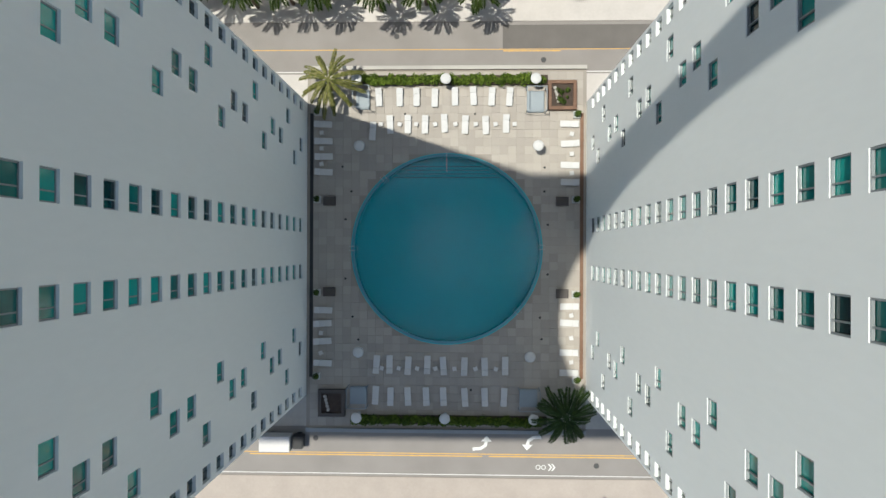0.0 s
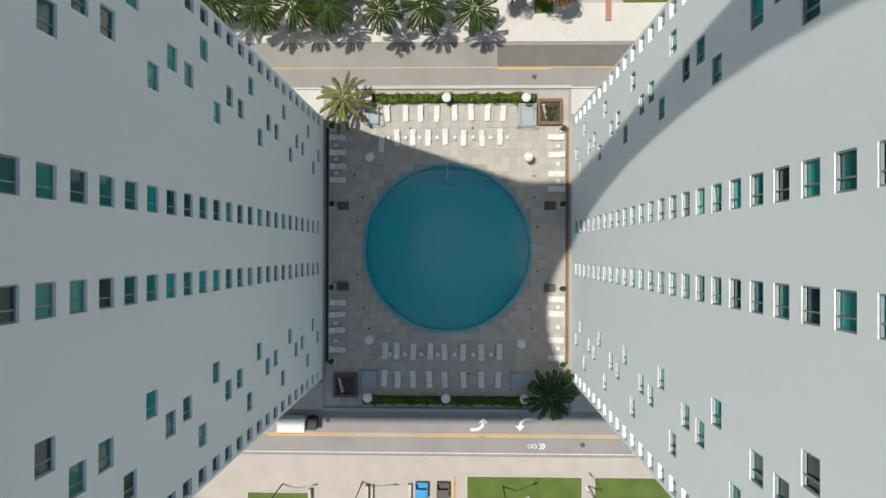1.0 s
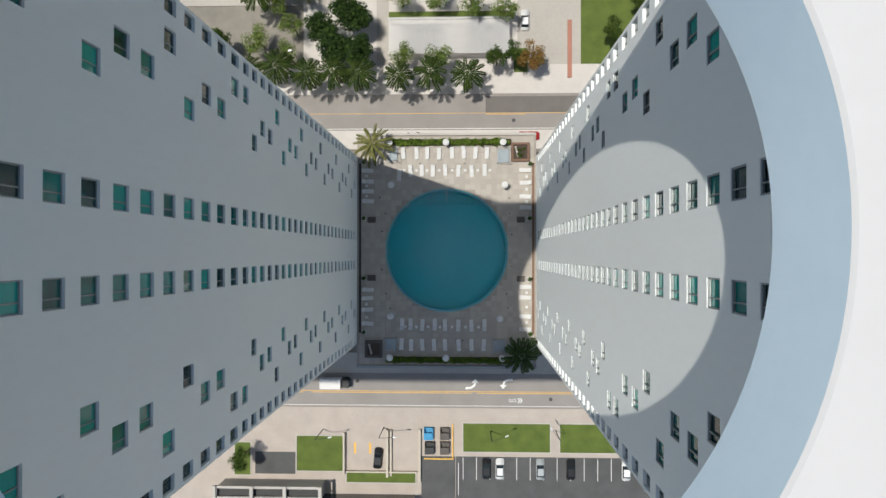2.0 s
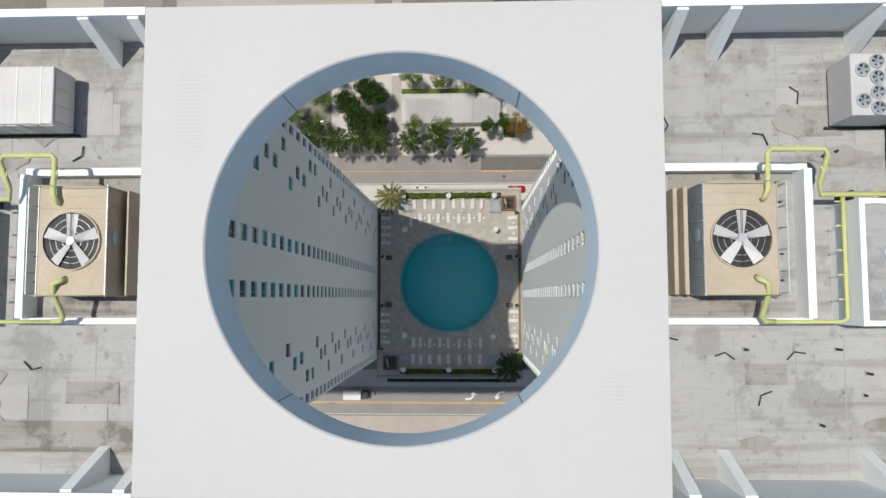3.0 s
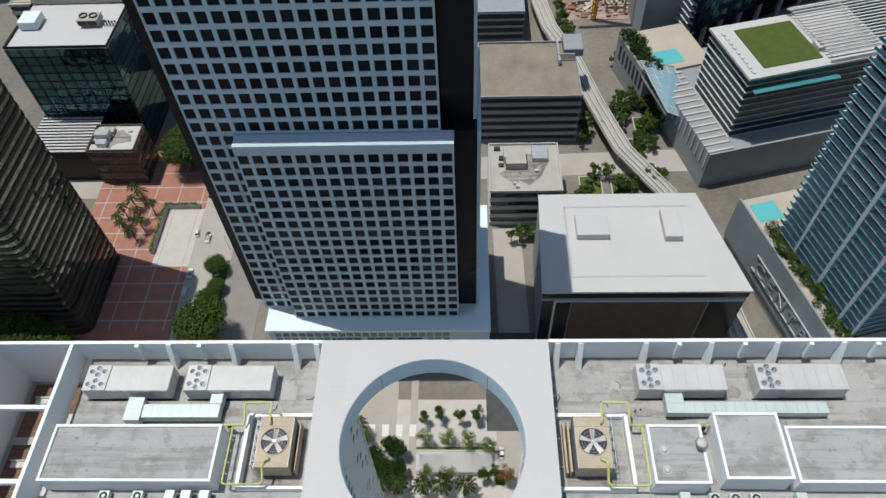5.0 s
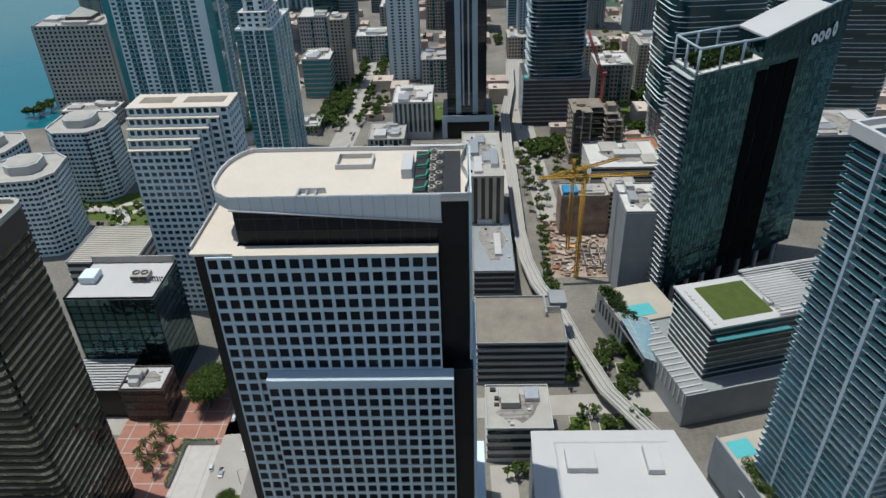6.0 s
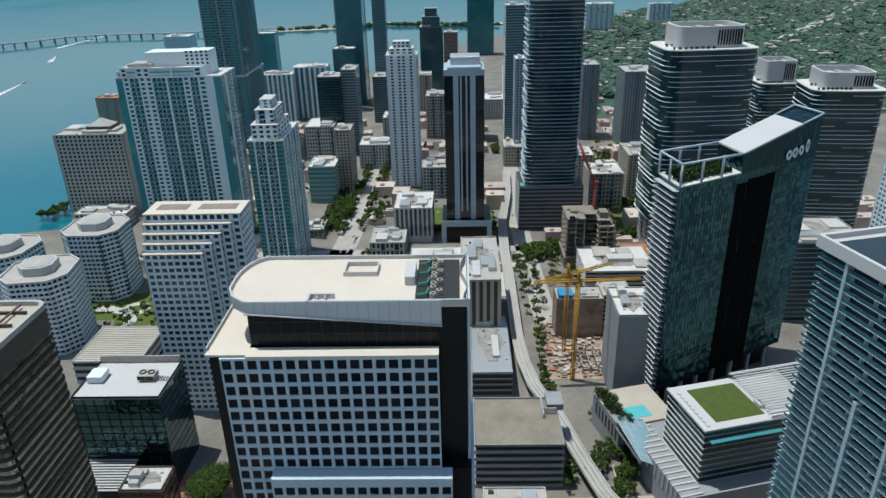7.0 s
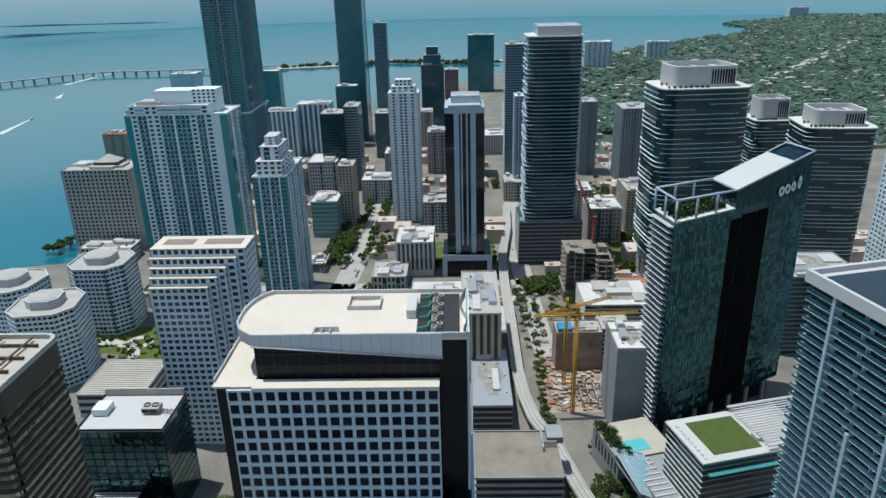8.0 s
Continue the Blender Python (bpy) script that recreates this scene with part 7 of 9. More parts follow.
# slender teal tower
b = building("condominium", "slender teal glass condominium with a white crown", -150, 489, 0, "apartment building")
bays_round(b, -14, 14, -31, 31, 0, 119, 34, [(5, "g"), (1, "f"), (7, "b"), (1, "f"), (7, "b"), (1, "f"), (5, "g")], [(3, "g"), (1, "f"), (6, "b"), (1, "f"), (7, "g"), (1, "f"), (6, "b"), (1, "f"), (7, "g"), (1, "f"), (6, "b"), (1, "f"), (4, "g")], deep="balcglass")
top(b, -14, 14, -31, 31, 119, "roofwhite", "brightwhite", 2, 9)
for x0, x1, y0, y1, z0, z1, sp in ((-11, 11, -27, 12, 119.4, 131, [(5, "w1")] * 4), (-7.5, 8, -22, 8, 131, 142, [(3, "s"), (6, "b"), (3, "s"), (5, "w1")]), (-4.5, 5, -16, 3, 142, 149, [(2, "s"), (4, "w1"), (2, "s")])):
    bays_round(b, x0, x1, y0, y1, z0, z1, 3, sp, [(4, "w1")] * 4)
    part("ledge", box_mesh("ledge", [(x0 - 0.2, x1 + 0.2, y0 - 0.2, y1 + 0.2, z1, z1 + 0.6)], "slab"), b)
# striped black and white tower
b = building("striped_tower", "black tower with white vertical stripes", 9.8, 550, 0, "office building")
stack(b, -17.5, 17.5, -20, 20, 22, 155, 40, "glass_dark", "black", 0.2, 0.15)
part("white_stripe", box_mesh("white_stripe", [(-9.6, -5.0, -20.8, -19.9, 22, 155), (-3.6, -2.2, -20.8, -19.9, 30, 155), (1.2, 2.6, -20.8, -19.9, 30, 155), (5.2, 9.8, -20.8, -19.9, 22, 155)], "bluewall"), b)
part("white_cap", box_mesh("white_cap", [(-14.5, 14.5, -21.2, 20, 155, 162.2), (-17.8, 17.8, -20.2, 20, 155, 160)], "bluewall"), b)
part("roof_unit", soft_box("roof_unit", -12, 14, -8, 14, 162.2, 169, "metal", 0.3), b)
part("podium", box_mesh("podium", [(-22, 24, -24, 24, 0, 20)], "black"), b)
part("podium_frame", box_mesh("podium_frame", [(-22.5, 24.5, -24.6, -23.9, 16, 22), (-22.5, -18, -24.6, -23.9, 0, 16), (20, 24.5, -24.6, -23.9, 0, 16)], "bluewall"), b)
b = building("city_building", "slim white residential tower with dark windows", -57, 705, 0, "apartment building")
bays_round(b, -17, 17, -15, 15, 0, 148, 44, [(4, "s"), (5, "w1"), (3, "f"), (5, "w1"), (5, "w1"), (3, "f"), (5, "w1"), (4, "s")], [(4, "s"), (8, "w2"), (4, "b"), (8, "w2"), (4, "s")])
top(b, -17, 17, -15, 15, 148, "roofwhite", "brightwhite", 2, 3)
for w, z0, z1 in ((13, 148.4, 155), (9, 155, 162)):
    bays_round(b, -w, w, -w * 0.8, w * 0.8, z0, z1, 2, [(4, "w1")] * 4, [(4, "w1")] * 3)
    part("crown_roof", box_mesh("crown_roof", [(-w - 0.2, w + 0.2, -w * 0.8 - 0.2, w * 0.8 + 0.2, z1, z1 + 0.5)], "roofwhite"), b)
b = city("white low-rise with dark vertical slots", -57, -21, 526, 573, 34, 1, "", "offwhite", "glass_dark", "roofwhite", band=0.2, piers=4.4, pier_w=2.0, units=3, seed=12)
city("small round-cornered pale building", -77, -45, 492, 530, 14, 2, "", "offwhite", "glass_dark", "concrete", units=4, seed=13)
city("tan concrete block with recessed panels", 5, 32.3, 340, 414, 52, 1, "", "beige", "darkbrown", "concrete", band=0.16, piers=6.0, pier_w=2.4, proud=1.2, units=5, seed=14)
city("low grey garage with dark louvres", 11, 36.5, 282, 354, 17, 4, "", "greywall", "dark", "metal", band=0.3, units=2, seed=15)
b = city("brown-roofed parking garage with banded decks", 11, 57, 203, 243, 26.8, 6, "", "greywall", "dark", "roofbrown", "parking garage", band=0.42, units=0, seed=16, proud=0.8)
part("stair_core", soft_box("stair_core", 17, 26, 8, 20, 27.9, 32, "greywall", 0.2), b)
part("roof_frame", box_mesh("roof_frame", [(14, 15, 2, 18, 28, 30.5), (14, 22, 6, 6.6, 28, 31)], "metal"), b)
city("low pale flat-roofed block", 14.5, 44.5, 152, 180, 20.5, 4, "", "offwhite", "glass_dark", "concrete", units=3, seed=17)
city("blank grey wall building with a planted terrace", 97, 120, 276, 312, 60, 1, "", "greywall", "greywall", "roofwhite", units=2, seed=18, band=0.5, proud=0.05)
city("tan brick tower with a stepped top", -133, -115, 670, 700, 72, 20, "", "beige", "glass_dark", "beige", piers=3.5, pier_w=1.6, units=3, seed=19)
city("pale low-rise office with teal glass", -195, -157, 800, 850, 44, 9, "", "offwhite", "glass_teal", "roofwhite", seed=20)
city("glass low-rise with green tint", -160, -130, 640, 680, 40, 8, "", "concrete", "glass_teal", "roofwhite", seed=21, band=0.3)
city("small flat white shop", -150, -128, 540, 566, 8, 2, "", "offwhite", "glass_dark", "roofwhite", seed=22)
# supertall teal towers by the bay
b = building("city_building", "very tall teal glass tower with balcony lines", -292, 865, 0, "apartment building")
bays_round(b, -22, 22, -45, 45, 109, 300, 58, [(5, "b"), (8, "g"), (10, "b"), (2, "s"), (10, "b"), (8, "g"), (5, "b")], [(5, "b"), (12, "g"), (10, "b"), (10, "b"), (12, "g"), (5, "b")], wall="slabedge", glass="tower_glass", rail="rail")
bays_round(b, -23, 23, -46, 46, 0, 107, 34, [(6, "g"), (14, "b"), (14, "b"), (6, "g")], [(10, "g"), (14, "b"), (14, "b"), (10, "g")], wall="slabedge", glass="tower_glass", rail="rail")
part("white_ledge", box_mesh("white_ledge", [(-24.5, 24.5, -47.5, 47.5, 107, 109)], "condo"), b)
part("roof", box_mesh("roof", [(-22, 22, -45, 45, 300, 301)], "roofwhite"), b)
b = building("city_building", "tall blue glass tower by the bay", -177, 1155, 0, "office building")
bays_round(b, -23, 22, -25, 25, 0, 290, 56, [(45, "g")], [(40, "g"), (8, "b")], wall="slabedge", glass="tower_glass", rail="tower_glass")
part("roof", box_mesh("roof", [(-22, 22, -25, 25, 290, 291)], "roofwhite"), b)
city("teal banded tower with a white cap", -373, -340, 1270, 1300, 106, 34, "", "tower_glass", "glass_teal", "roofwhite", band=0.3, units=0, slab_h=1.1)
# far dark towers get bluer walls and glass as painted haze
city("slender dark glass tower by the bay, blued for haze", -177, -149, 1460, 1490, 178, 54, "", "slabedge", "tower_glass", "roofwhite", band=0.25, units=1)
b = city("dark glass tower with a stepped top, blue-grey for haze", -65, -23, 1220, 1260, 117, 34, "", "tower_glass", "glass_blue", "concrete", band=0.3, units=4, seed=23)
for w, z0, z1 in ((16, 117.5, 134), (11, 134, 148)):
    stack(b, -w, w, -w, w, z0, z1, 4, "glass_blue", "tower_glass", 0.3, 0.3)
    part("ledge", box_mesh("ledge", [(-w - 0.4, w + 0.4, -w - 0.4, w + 0.4, z1, z1 + 0.6)], "slabedge"), b)
city("low teal glass block by the bay", -201, -165, 1085, 1113, 101, 28, "", "tower_glass", "glass_teal", "roofwhite", band=0.3, units=2, seed=61)
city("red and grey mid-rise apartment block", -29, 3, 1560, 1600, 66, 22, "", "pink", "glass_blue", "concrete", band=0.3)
city("teal banded bayside tower", 26, 90, 1660, 1700, 134, 46, "", "tower_glass", "glass_teal", "roofwhite", band=0.35, units=2)
b = building("city_building", "white slab apartment block with window bands", -280.0, 1035.0, 0, "apartment building")
bays_round(b, -24.0, 24.0, -15.0, 15.0, 0, 73, 28, [(3, "f"), (5, "b"), (3, "f"), (4, "g")] * 3 + [(3, "f")], [(3, "f"), (6, "b"), (3, "f"), (6, "b"), (3, "f")])
top(b, -24.0, 24.0, -15.0, 15.0, 73, "roofwhite", "brightwhite", 4, 25)
b = building("city_building", "white slab apartment block with striped bays", -232.0, 1057.0, 0, "apartment building")
bays_round(b, -27.0, 27.0, -17.5, 17.5, 0, 80, 28, [(3, "f"), (5, "b"), (3, "f"), (4, "g")] * 3 + [(3, "f")], [(3, "f"), (6, "b"), (3, "f"), (6, "b"), (3, "f")])
top(b, -27.0, 27.0, -17.5, 17.5, 80, "roofwhite", "brightwhite", 4, 26)
# distant dark blocks: grey-blue colours carry the haze
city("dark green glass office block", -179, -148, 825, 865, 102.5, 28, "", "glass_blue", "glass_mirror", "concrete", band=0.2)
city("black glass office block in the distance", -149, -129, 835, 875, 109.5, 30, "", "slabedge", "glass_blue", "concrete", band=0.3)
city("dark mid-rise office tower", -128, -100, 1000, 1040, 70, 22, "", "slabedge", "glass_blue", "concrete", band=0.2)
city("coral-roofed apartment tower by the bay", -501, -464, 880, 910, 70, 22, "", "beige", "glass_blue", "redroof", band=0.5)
city("pale apartment tower across the bay front", -592, -539, 1370, 1410, 92, 34, "", "brightwhite", "tower_glass", "roofwhite", band=0.45)
city("grey office with roof plant", -42, -10, 900, 940, 60, 14, "", "concrete", "glass_dark", "concrete", units=5, seed=27)
city("white gridded parking block", -37, -8, 650, 690, 34, 9, "", "offwhite", "glass_dark", "concrete", piers=3.2, pier_w=1.0, units=4, seed=28)
city("grey stone office tower", 4, 40, 880, 920, 80, 34, "", "concrete", "glass_dark", "concrete", units=4, seed=29)
# curved dark tower with wavy balconies
def wavy(label, x, y, w, d, z0, z1, n, amp, slab, glass, rz=0, crown=None, over=1.5):
    b = building("balcony_tower", label, x, y, rz, "apartment building", "balcony towers")
    h = (z1 - z0) / n
    k = 40

    def outline(o, ph, a2):
        out = []
        for i in range(k):
            a = 2 * math.pi * i / k
            c, s = math.cos(a), math.sin(a)
            e = 0.32
            px = (w + o + a2 * math.sin(3 * a + ph)) * math.copysign(abs(c) ** e, c)
            py = (d + o + a2 * math.sin(3 * a + ph)) * math.copysign(abs(s) ** e, s)
            out.append((px, py))
        return out

    gm = poly_mesh("window_band", outline(0, 0, 0), 0, h, glass)
    slabs = [poly_mesh("balcony_slab", outline(over, j * 1.3, amp), 0, 0.3, slab) for j in range(6)]
    if crown is None:
        slabs = [poly_mesh("balcony_slab", outline(over, j * 1.3, amp), 0, 0.42, slab) for j in range(6)]
    for i in range(n):
        part("balcony_slab", slabs[i % 6], b, at=(0, 0, z0 + i * h))
        part("window_band", gm, b, at=(0, 0, z0 + i * h))
    part("roof", poly_mesh("roof", outline(over, 0, 0), z1, z1 + 0.8, "roofwhite"), b)
    if crown:
        ro, ri = [[(px * q, py * q) for px, py in outline(0, 0, 0)] for q in (0.72, 0.65)]
        vv = [(*p, z1 + 0.8) for p in ro] + [(*p, z1 + crown) for p in ro] + [(*p, z1 + crown) for p in ri] + [(*p, z1 + crown - 5) for p in ri]
        part("crown_wall", raw_mesh("crown_wall", vv, [(a * k + i, a * k + (i + 1) % k, (a + 1) * k + (i + 1) % k, (a + 1) * k + i) for a in range(3) for i in range(k)], "slab"), b, "white curved roof screen")
        part("crown_roof", poly_mesh("crown_roof", ri, z1 + crown - 5.3, z1 + crown - 5, "concrete"), b)
        for i in range(4):
            part("crown_plant", soft_box("crown_plant", -w * 0.4 + w * 0.22 * i, -w * 0.4 + w * 0.22 * i + w * 0.14, -d * 0.3, d * 0.2, z1 + crown - 5, z1 + crown - 2.4 + 0.8 * (i % 2), ("unit", "metal", "greywall", "unit")[i], 0.2), b)
        slot = box_mesh("crown_slot", [(0, 1.1, -d * 0.73 - 0.2, -d * 0.70, z1 + 3, z1 + crown - 2.5)], "black")
        for i in range(int(w * 0.27)):
            part("crown_slot", slot, b, at=(w * 0.1 + 2.2 * i, 0, 0))
        part("terrace_shrubs", leaf_cloud("terrace_shrubs", "leafdark", [(-w * 0.84 + 0.12 * w * (i % 8), -d * (0.84 if i < 8 else 0.3) + (i // 8) * 3, z1 + 1.8, 1.3) for i in range(11)], 800, 0.5, 3), b)
    return b


b = wavy("tall black tower with rippling balcony edges", 92, 578, 24.5, 22, 45, 216, 48, 1.0, "bluewall", "deepglass", 0, None, 1.3)
part("crown_box", soft_box("crown_box", -16, 22.5, -19, 16, 216.8, 225.5, "metal", 0.4), b)
part("podium", box_mesh("podium", [(-30, 31, -24, 24, 0, 44.5)], "darkbrown"), b)
for i in range(11):
    part("podium_band", box_mesh("podium_band", [(-30.4, 31.4, -24.4, 24.4, 0, 1.2)], "slabedge"), b, at=(0, 0, 3 + 4 * i))
part("terrace_pool", box_mesh("terrace_pool", [(-29, -25, -22, -13, 44.6, 45.0)], "poolaqua"), b, "small aqua terrace pool")
# towers far behind are tinted grey-blue for haze
city("grey tower behind the black tower", 67.5, 95, 880, 920, 180, 52, "", "slabedge", "tower_glass", "concrete", band=0.35, units=2)
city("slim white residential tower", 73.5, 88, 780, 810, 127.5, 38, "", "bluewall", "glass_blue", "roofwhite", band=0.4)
city("grey residential tower with window bands", 172.5, 195.5, 880, 920, 102, 32, "", "slabedge", "tower_glass", "concrete", band=0.4, units=2)
city("green-grey banded residential tower", 218, 266, 830, 880, 100.5, 34, "", "slabedge", "tower_glass", "concrete", band=0.42, over=(0.8, 0.8, 0, 0.8), units=2)
wavy("dark rounded tower with white balcony lines", 201.5, 502, 37, 27, 38.4, 180, 36, 0.5, "brightwhite", "deepglass", 4, 17, 0.35)
city("white podium block of the rounded tower", 171, 228, 490, 530, 38, 9, "", "offwhite", "glass_dark", "roofwhite", units=0)
wavy("dark rounded tower with white balcony lines", 334, 662, 22, 22, 0, 120, 34, 0.5, "brightwhite", "deepglass", 0, 22, 0.35)
wavy("dark rounded tower with white balcony lines", 325, 516, 29, 26, 0, 143, 40, 0.5, "brightwhite", "deepglass", -6, 14, 0.35)
city("white gridded residential tower", 266, 303, 303, 337, 164, 52, "", "brightwhite", "glass_blue", "roofwhite", "apartment building", band=0.4, piers=4, pier_w=1.9)
city("white distant bayside tower", 376, 455, 2050, 2100, 77, 34, "", "brightwhite", "tower_glass", "roofwhite", band=0.45)
city("white distant slab apartment block", 609, 681, 2250, 2280, 56, 28, "", "brightwhite", "tower_glass", "roofwhite", band=0.45)
city("beige apartment block with punched windows", 185, 225, 640, 690, 47, 14, "", "beige", "glass_dark", "concrete", band=0.45, piers=4, pier_w=1.6, units=4, seed=30)
city("low-rise with teal glass bands", 137, 172, 600, 640, 40, 9, "", "concrete", "glass_teal", "roofwhite", seed=31)
b = building("unfinished_frame", "unfinished open concrete frame with raw slabs and columns", 95, 468, 0, "construction frame")
fr = random.Random(58)
part("podium", box_mesh("podium", [(-1, 46, -1, 34, 0, 10)], "roofbrown"), b)
for i in range(8):
    z, cut = 10 + 4.4 * (i + 1), (0, 0, 0, 0, 3, 6, 13, 20)[i]
    sl = [(0, 16, 0, 32, z - 0.35, z), (16, 27, 7 + 0.5 * i, 32, z - 0.35, z), (27, 44 - cut * 0.4, cut * 0.5, 32, z - 0.35, z)]
    part("floor_slab", box_mesh("floor_slab", [s for j, s in enumerate(sl) if i < 6 or j == 0 or fr.random() < 0.6], "roofbrown"), b)
    for _ in range(5):
        x, y = fr.uniform(0, 14 if i > 5 else 38), fr.choice((0.1, 12, 20))
        part("formwork", box_mesh("formwork", [(x, x + fr.uniform(2, 5), y, y + 0.5, z, z + fr.uniform(0.8, 2.2))], fr.choice(("rubble", "beige", "dark"))), b)
for x in (0.6, 8, 15.2, 28, 35, 41):
    for y in (0.6, 10, 20, 31):
        part("column", box_mesh("column", [(-0.45, 0.45, -0.45, 0.45, 10, 45 if x < 20 else fr.uniform(32, 43))], "roofbrown"), b, at=(x, y, 0))
part("stair_core", box_mesh("stair_core", [(5, 12, 14, 24, 10, 47)], "roofbrown"), b)
part("lift_core", box_mesh("lift_core", [(30, 37, 12, 22, 10, 46)], "roofbrown"), b)
city("dark glass block with pale floor lines behind the hotel", 236, 292, 372, 420, 62, 17, "", "slabedge", "deepglass", "concrete", band=0.16, units=4, seed=71)
city("low building with a clay tile roof", 146, 171, 472, 497, 9, 2, "", "beige", "glass_dark", "redroof", seed=33, units=0)
for i, (x0, x1, y0, y1, h) in enumerate(((104, 160, 420, 470, 18), (108, 130, 372, 398, 22), (120, 150, 345, 368, 28), (170, 230, 470, 496, 12), (-40, 8, 470, 500, 6), (60, 84, 760, 800, 24), (-120, -80, 760, 800, 30), (-230, -200, 690, 720, 26), (128, 160, 700, 740, 30), (240, 300, 700, 740, 34), (-100, -60, 860, 900, 40), (-90, -40, 1060, 1100, 60), (40, 80, 1010, 1060, 30), (100, 140, 1100, 1150, 40))):
    city("plain mid-rise city block", x0, x1, y0, y1, h, max(2, int(h / 3.6)), "", ("offwhite", "concrete", "beige")[i % 3], "glass_dark", ("roofwhite", "concrete")[i % 2], units=4, seed=40 + i)

# dark mirror-glass hotel with a sloped roof line
E = building("hotel_tower", "dark mirror-glass hotel tower with a raking roof", 0, 0, 0, "hotel")
EA, EB, EC, ED = Vector((119.2, 264)), Vector((213.5, 318)), Vector((207, 341)), Vector((114.5, 288))


def e_at(u, v, o=0.0):
    """A point of the hotel's plan: u along the front, v to the back, o outwards from the front."""
    q = EA.lerp(EB, u).lerp(ED.lerp(EC, u), v)
    d = (EB - EA).normalized()
    return (q.x + d.y * o, q.y - d.x * o)


def e_poly(u0, u1, v0=0.0, v1=1.0, o=0.0):
    return [e_at(u0, v0, o), e_at(u1, v0, o), e_at(u1, v1), e_at(u0, v1)]


fl = 36
gm, lm = poly_mesh("window_band", e_poly(0, 1), 0, 3.36, "hotel_glass"), poly_mesh("mullion_band", e_poly(0, 1, 0, 1, 0.08), 0, 0.16, "glass_dark")
for i in range(fl):
    part("window_band", gm, E, at=(0, 0, 16 + 3.53 * i + 0.17))
    part("mullion_band", lm, E, at=(0, 0, 16 + 3.53 * i))
bs = poly_mesh("balcony_slab", [(116.3, 264.6), (119.1, 264.6), (114.5, 287.5), (111.5, 287.0)], 0, 0.3, "offwhite")
for i in range(fl):
    part("balcony_slab", bs, E, at=(0, 0, 17.2 + 3.53 * i))
for u in (0.02, 0.10, 0.2, 0.32, 0.45, 0.6, 0.75, 0.9):
    x, y = e_at(u, 0.06)
    part("leg", cyl_mesh("leg", 1.3, 1.3, 0, 16, "greywall", 12), E, at=(x, y, 0))
part("base_wall", poly_mesh("base_wall", e_poly(0.12, 0.98, 0.25, 0.95), 0, 16, "black"), E)
# flat panels on the front; the recess shade is only their black colour
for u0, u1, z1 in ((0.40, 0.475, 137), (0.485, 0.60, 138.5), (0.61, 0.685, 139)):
    part("black_recess", poly_mesh("black_recess", e_poly(u0, u1, 0, 0.02, 0.35), 16, z1, "void"), E, "black panel painted in for a dark balcony recess")
za, zb = 153.5, 167.0
# single panes of the front, each a little out of true
gp = random.Random(91)
v, f = [], []
for i in range(fl):
    lean = gp.gauss(0, 0.07)
    for k in range(44):
        u0, u1 = k / 44 + 0.0012, (k + 1) / 44 - 0.0012
        if 0.40 < (u0 + u1) / 2 < 0.685:
            continue
        z0 = 16 + 3.53 * i + 0.2
        ta, tb = gp.gauss(0, 0.03), lean + gp.gauss(0, 0.045)
        m = len(v)
        for u, z, o in ((u0, z0, 0.16 - ta - tb), (u1, z0, 0.16 + ta - tb), (u1, z0 + 3.3, 0.16 + ta + tb), (u0, z0 + 3.3, 0.16 - ta + tb)):
            v.append((*e_at(u, 0, o), z))
        f.append((m, m + 1, m + 2, m + 3))
tagged(part("glass_pane", raw_mesh("glass_pane", v, f, "pane"), E), kind="stuff")
lo, hi = e_poly(0.42, 1.0), None
v = [(*q, 143.1) for q in lo] + [(*lo[0], za), (*lo[1], zb), (*lo[2], zb), (*lo[3], za)]
part("raking_crown", raw_mesh("raking_crown", v, QUADS, "hotel_glass"), E)
ro = e_poly(0.415, 0.84, 0.0, 1.0, 0.4)
zr = za + (zb - za) * 0.72
v = [(*ro[0], za + 0.1), (*ro[1], zr + 0.1), (*ro[2], zr + 0.1), (*ro[3], za + 0.1), (*ro[0], za + 1.1), (*ro[1], zr + 1.1), (*ro[2], zr + 1.1), (*ro[3], za + 1.1)]
part("roof", raw_mesh("roof", v, QUADS, "slab"), E, "white sloping roof")


def e_beam(name, u0, v0, u1, v1, z0, z1, w=0.7, mat="bluewall"):
    p, q = Vector(e_at(u0, v0)), Vector(e_at(u1, v1))
    part(name, tube_mesh(name, [(p.x, p.y, z0), (q.x, q.y, z1)], w, mat, 4), E)


for a in ((0, 0, 0.42, 0, 156, 154.2), (0, 1, 0.42, 1, 156, 154.2), (0, 0, 0, 1, 156, 156)):
    e_beam("terrace_beam", *a)
for u, v0 in ((0, 0), (0, 1), (0, 0.5), (0.14, 0), (0.28, 0), (0.14, 1), (0.28, 1)):
    e_beam("terrace_post", u, v0, u, v0, 143.4, 155.6)
for a in ((0.84, 0, 1, 0, zr + 0.8, zb + 0.8), (0.84, 1, 1, 1, zr + 0.8, zb + 0.8), (1, 0, 1, 1, zb + 0.8, zb + 0.8)):
    e_beam("roof_rim", *a)
part("terrace", poly_mesh("terrace", e_poly(0, 0.42, 0, 1, 0.3), 143.1, 143.7, "roofwhite"), E)
blobs = [(*e_at(0.04 + 0.04 * (i % 9), 0.2 + 0.28 * (i // 9)), 145.6, 2.1) for i in range(27)]
part("terrace_shrubs", leaf_cloud("terrace_shrubs", "leafdark", blobs, 2600, 1.0, 9), E)
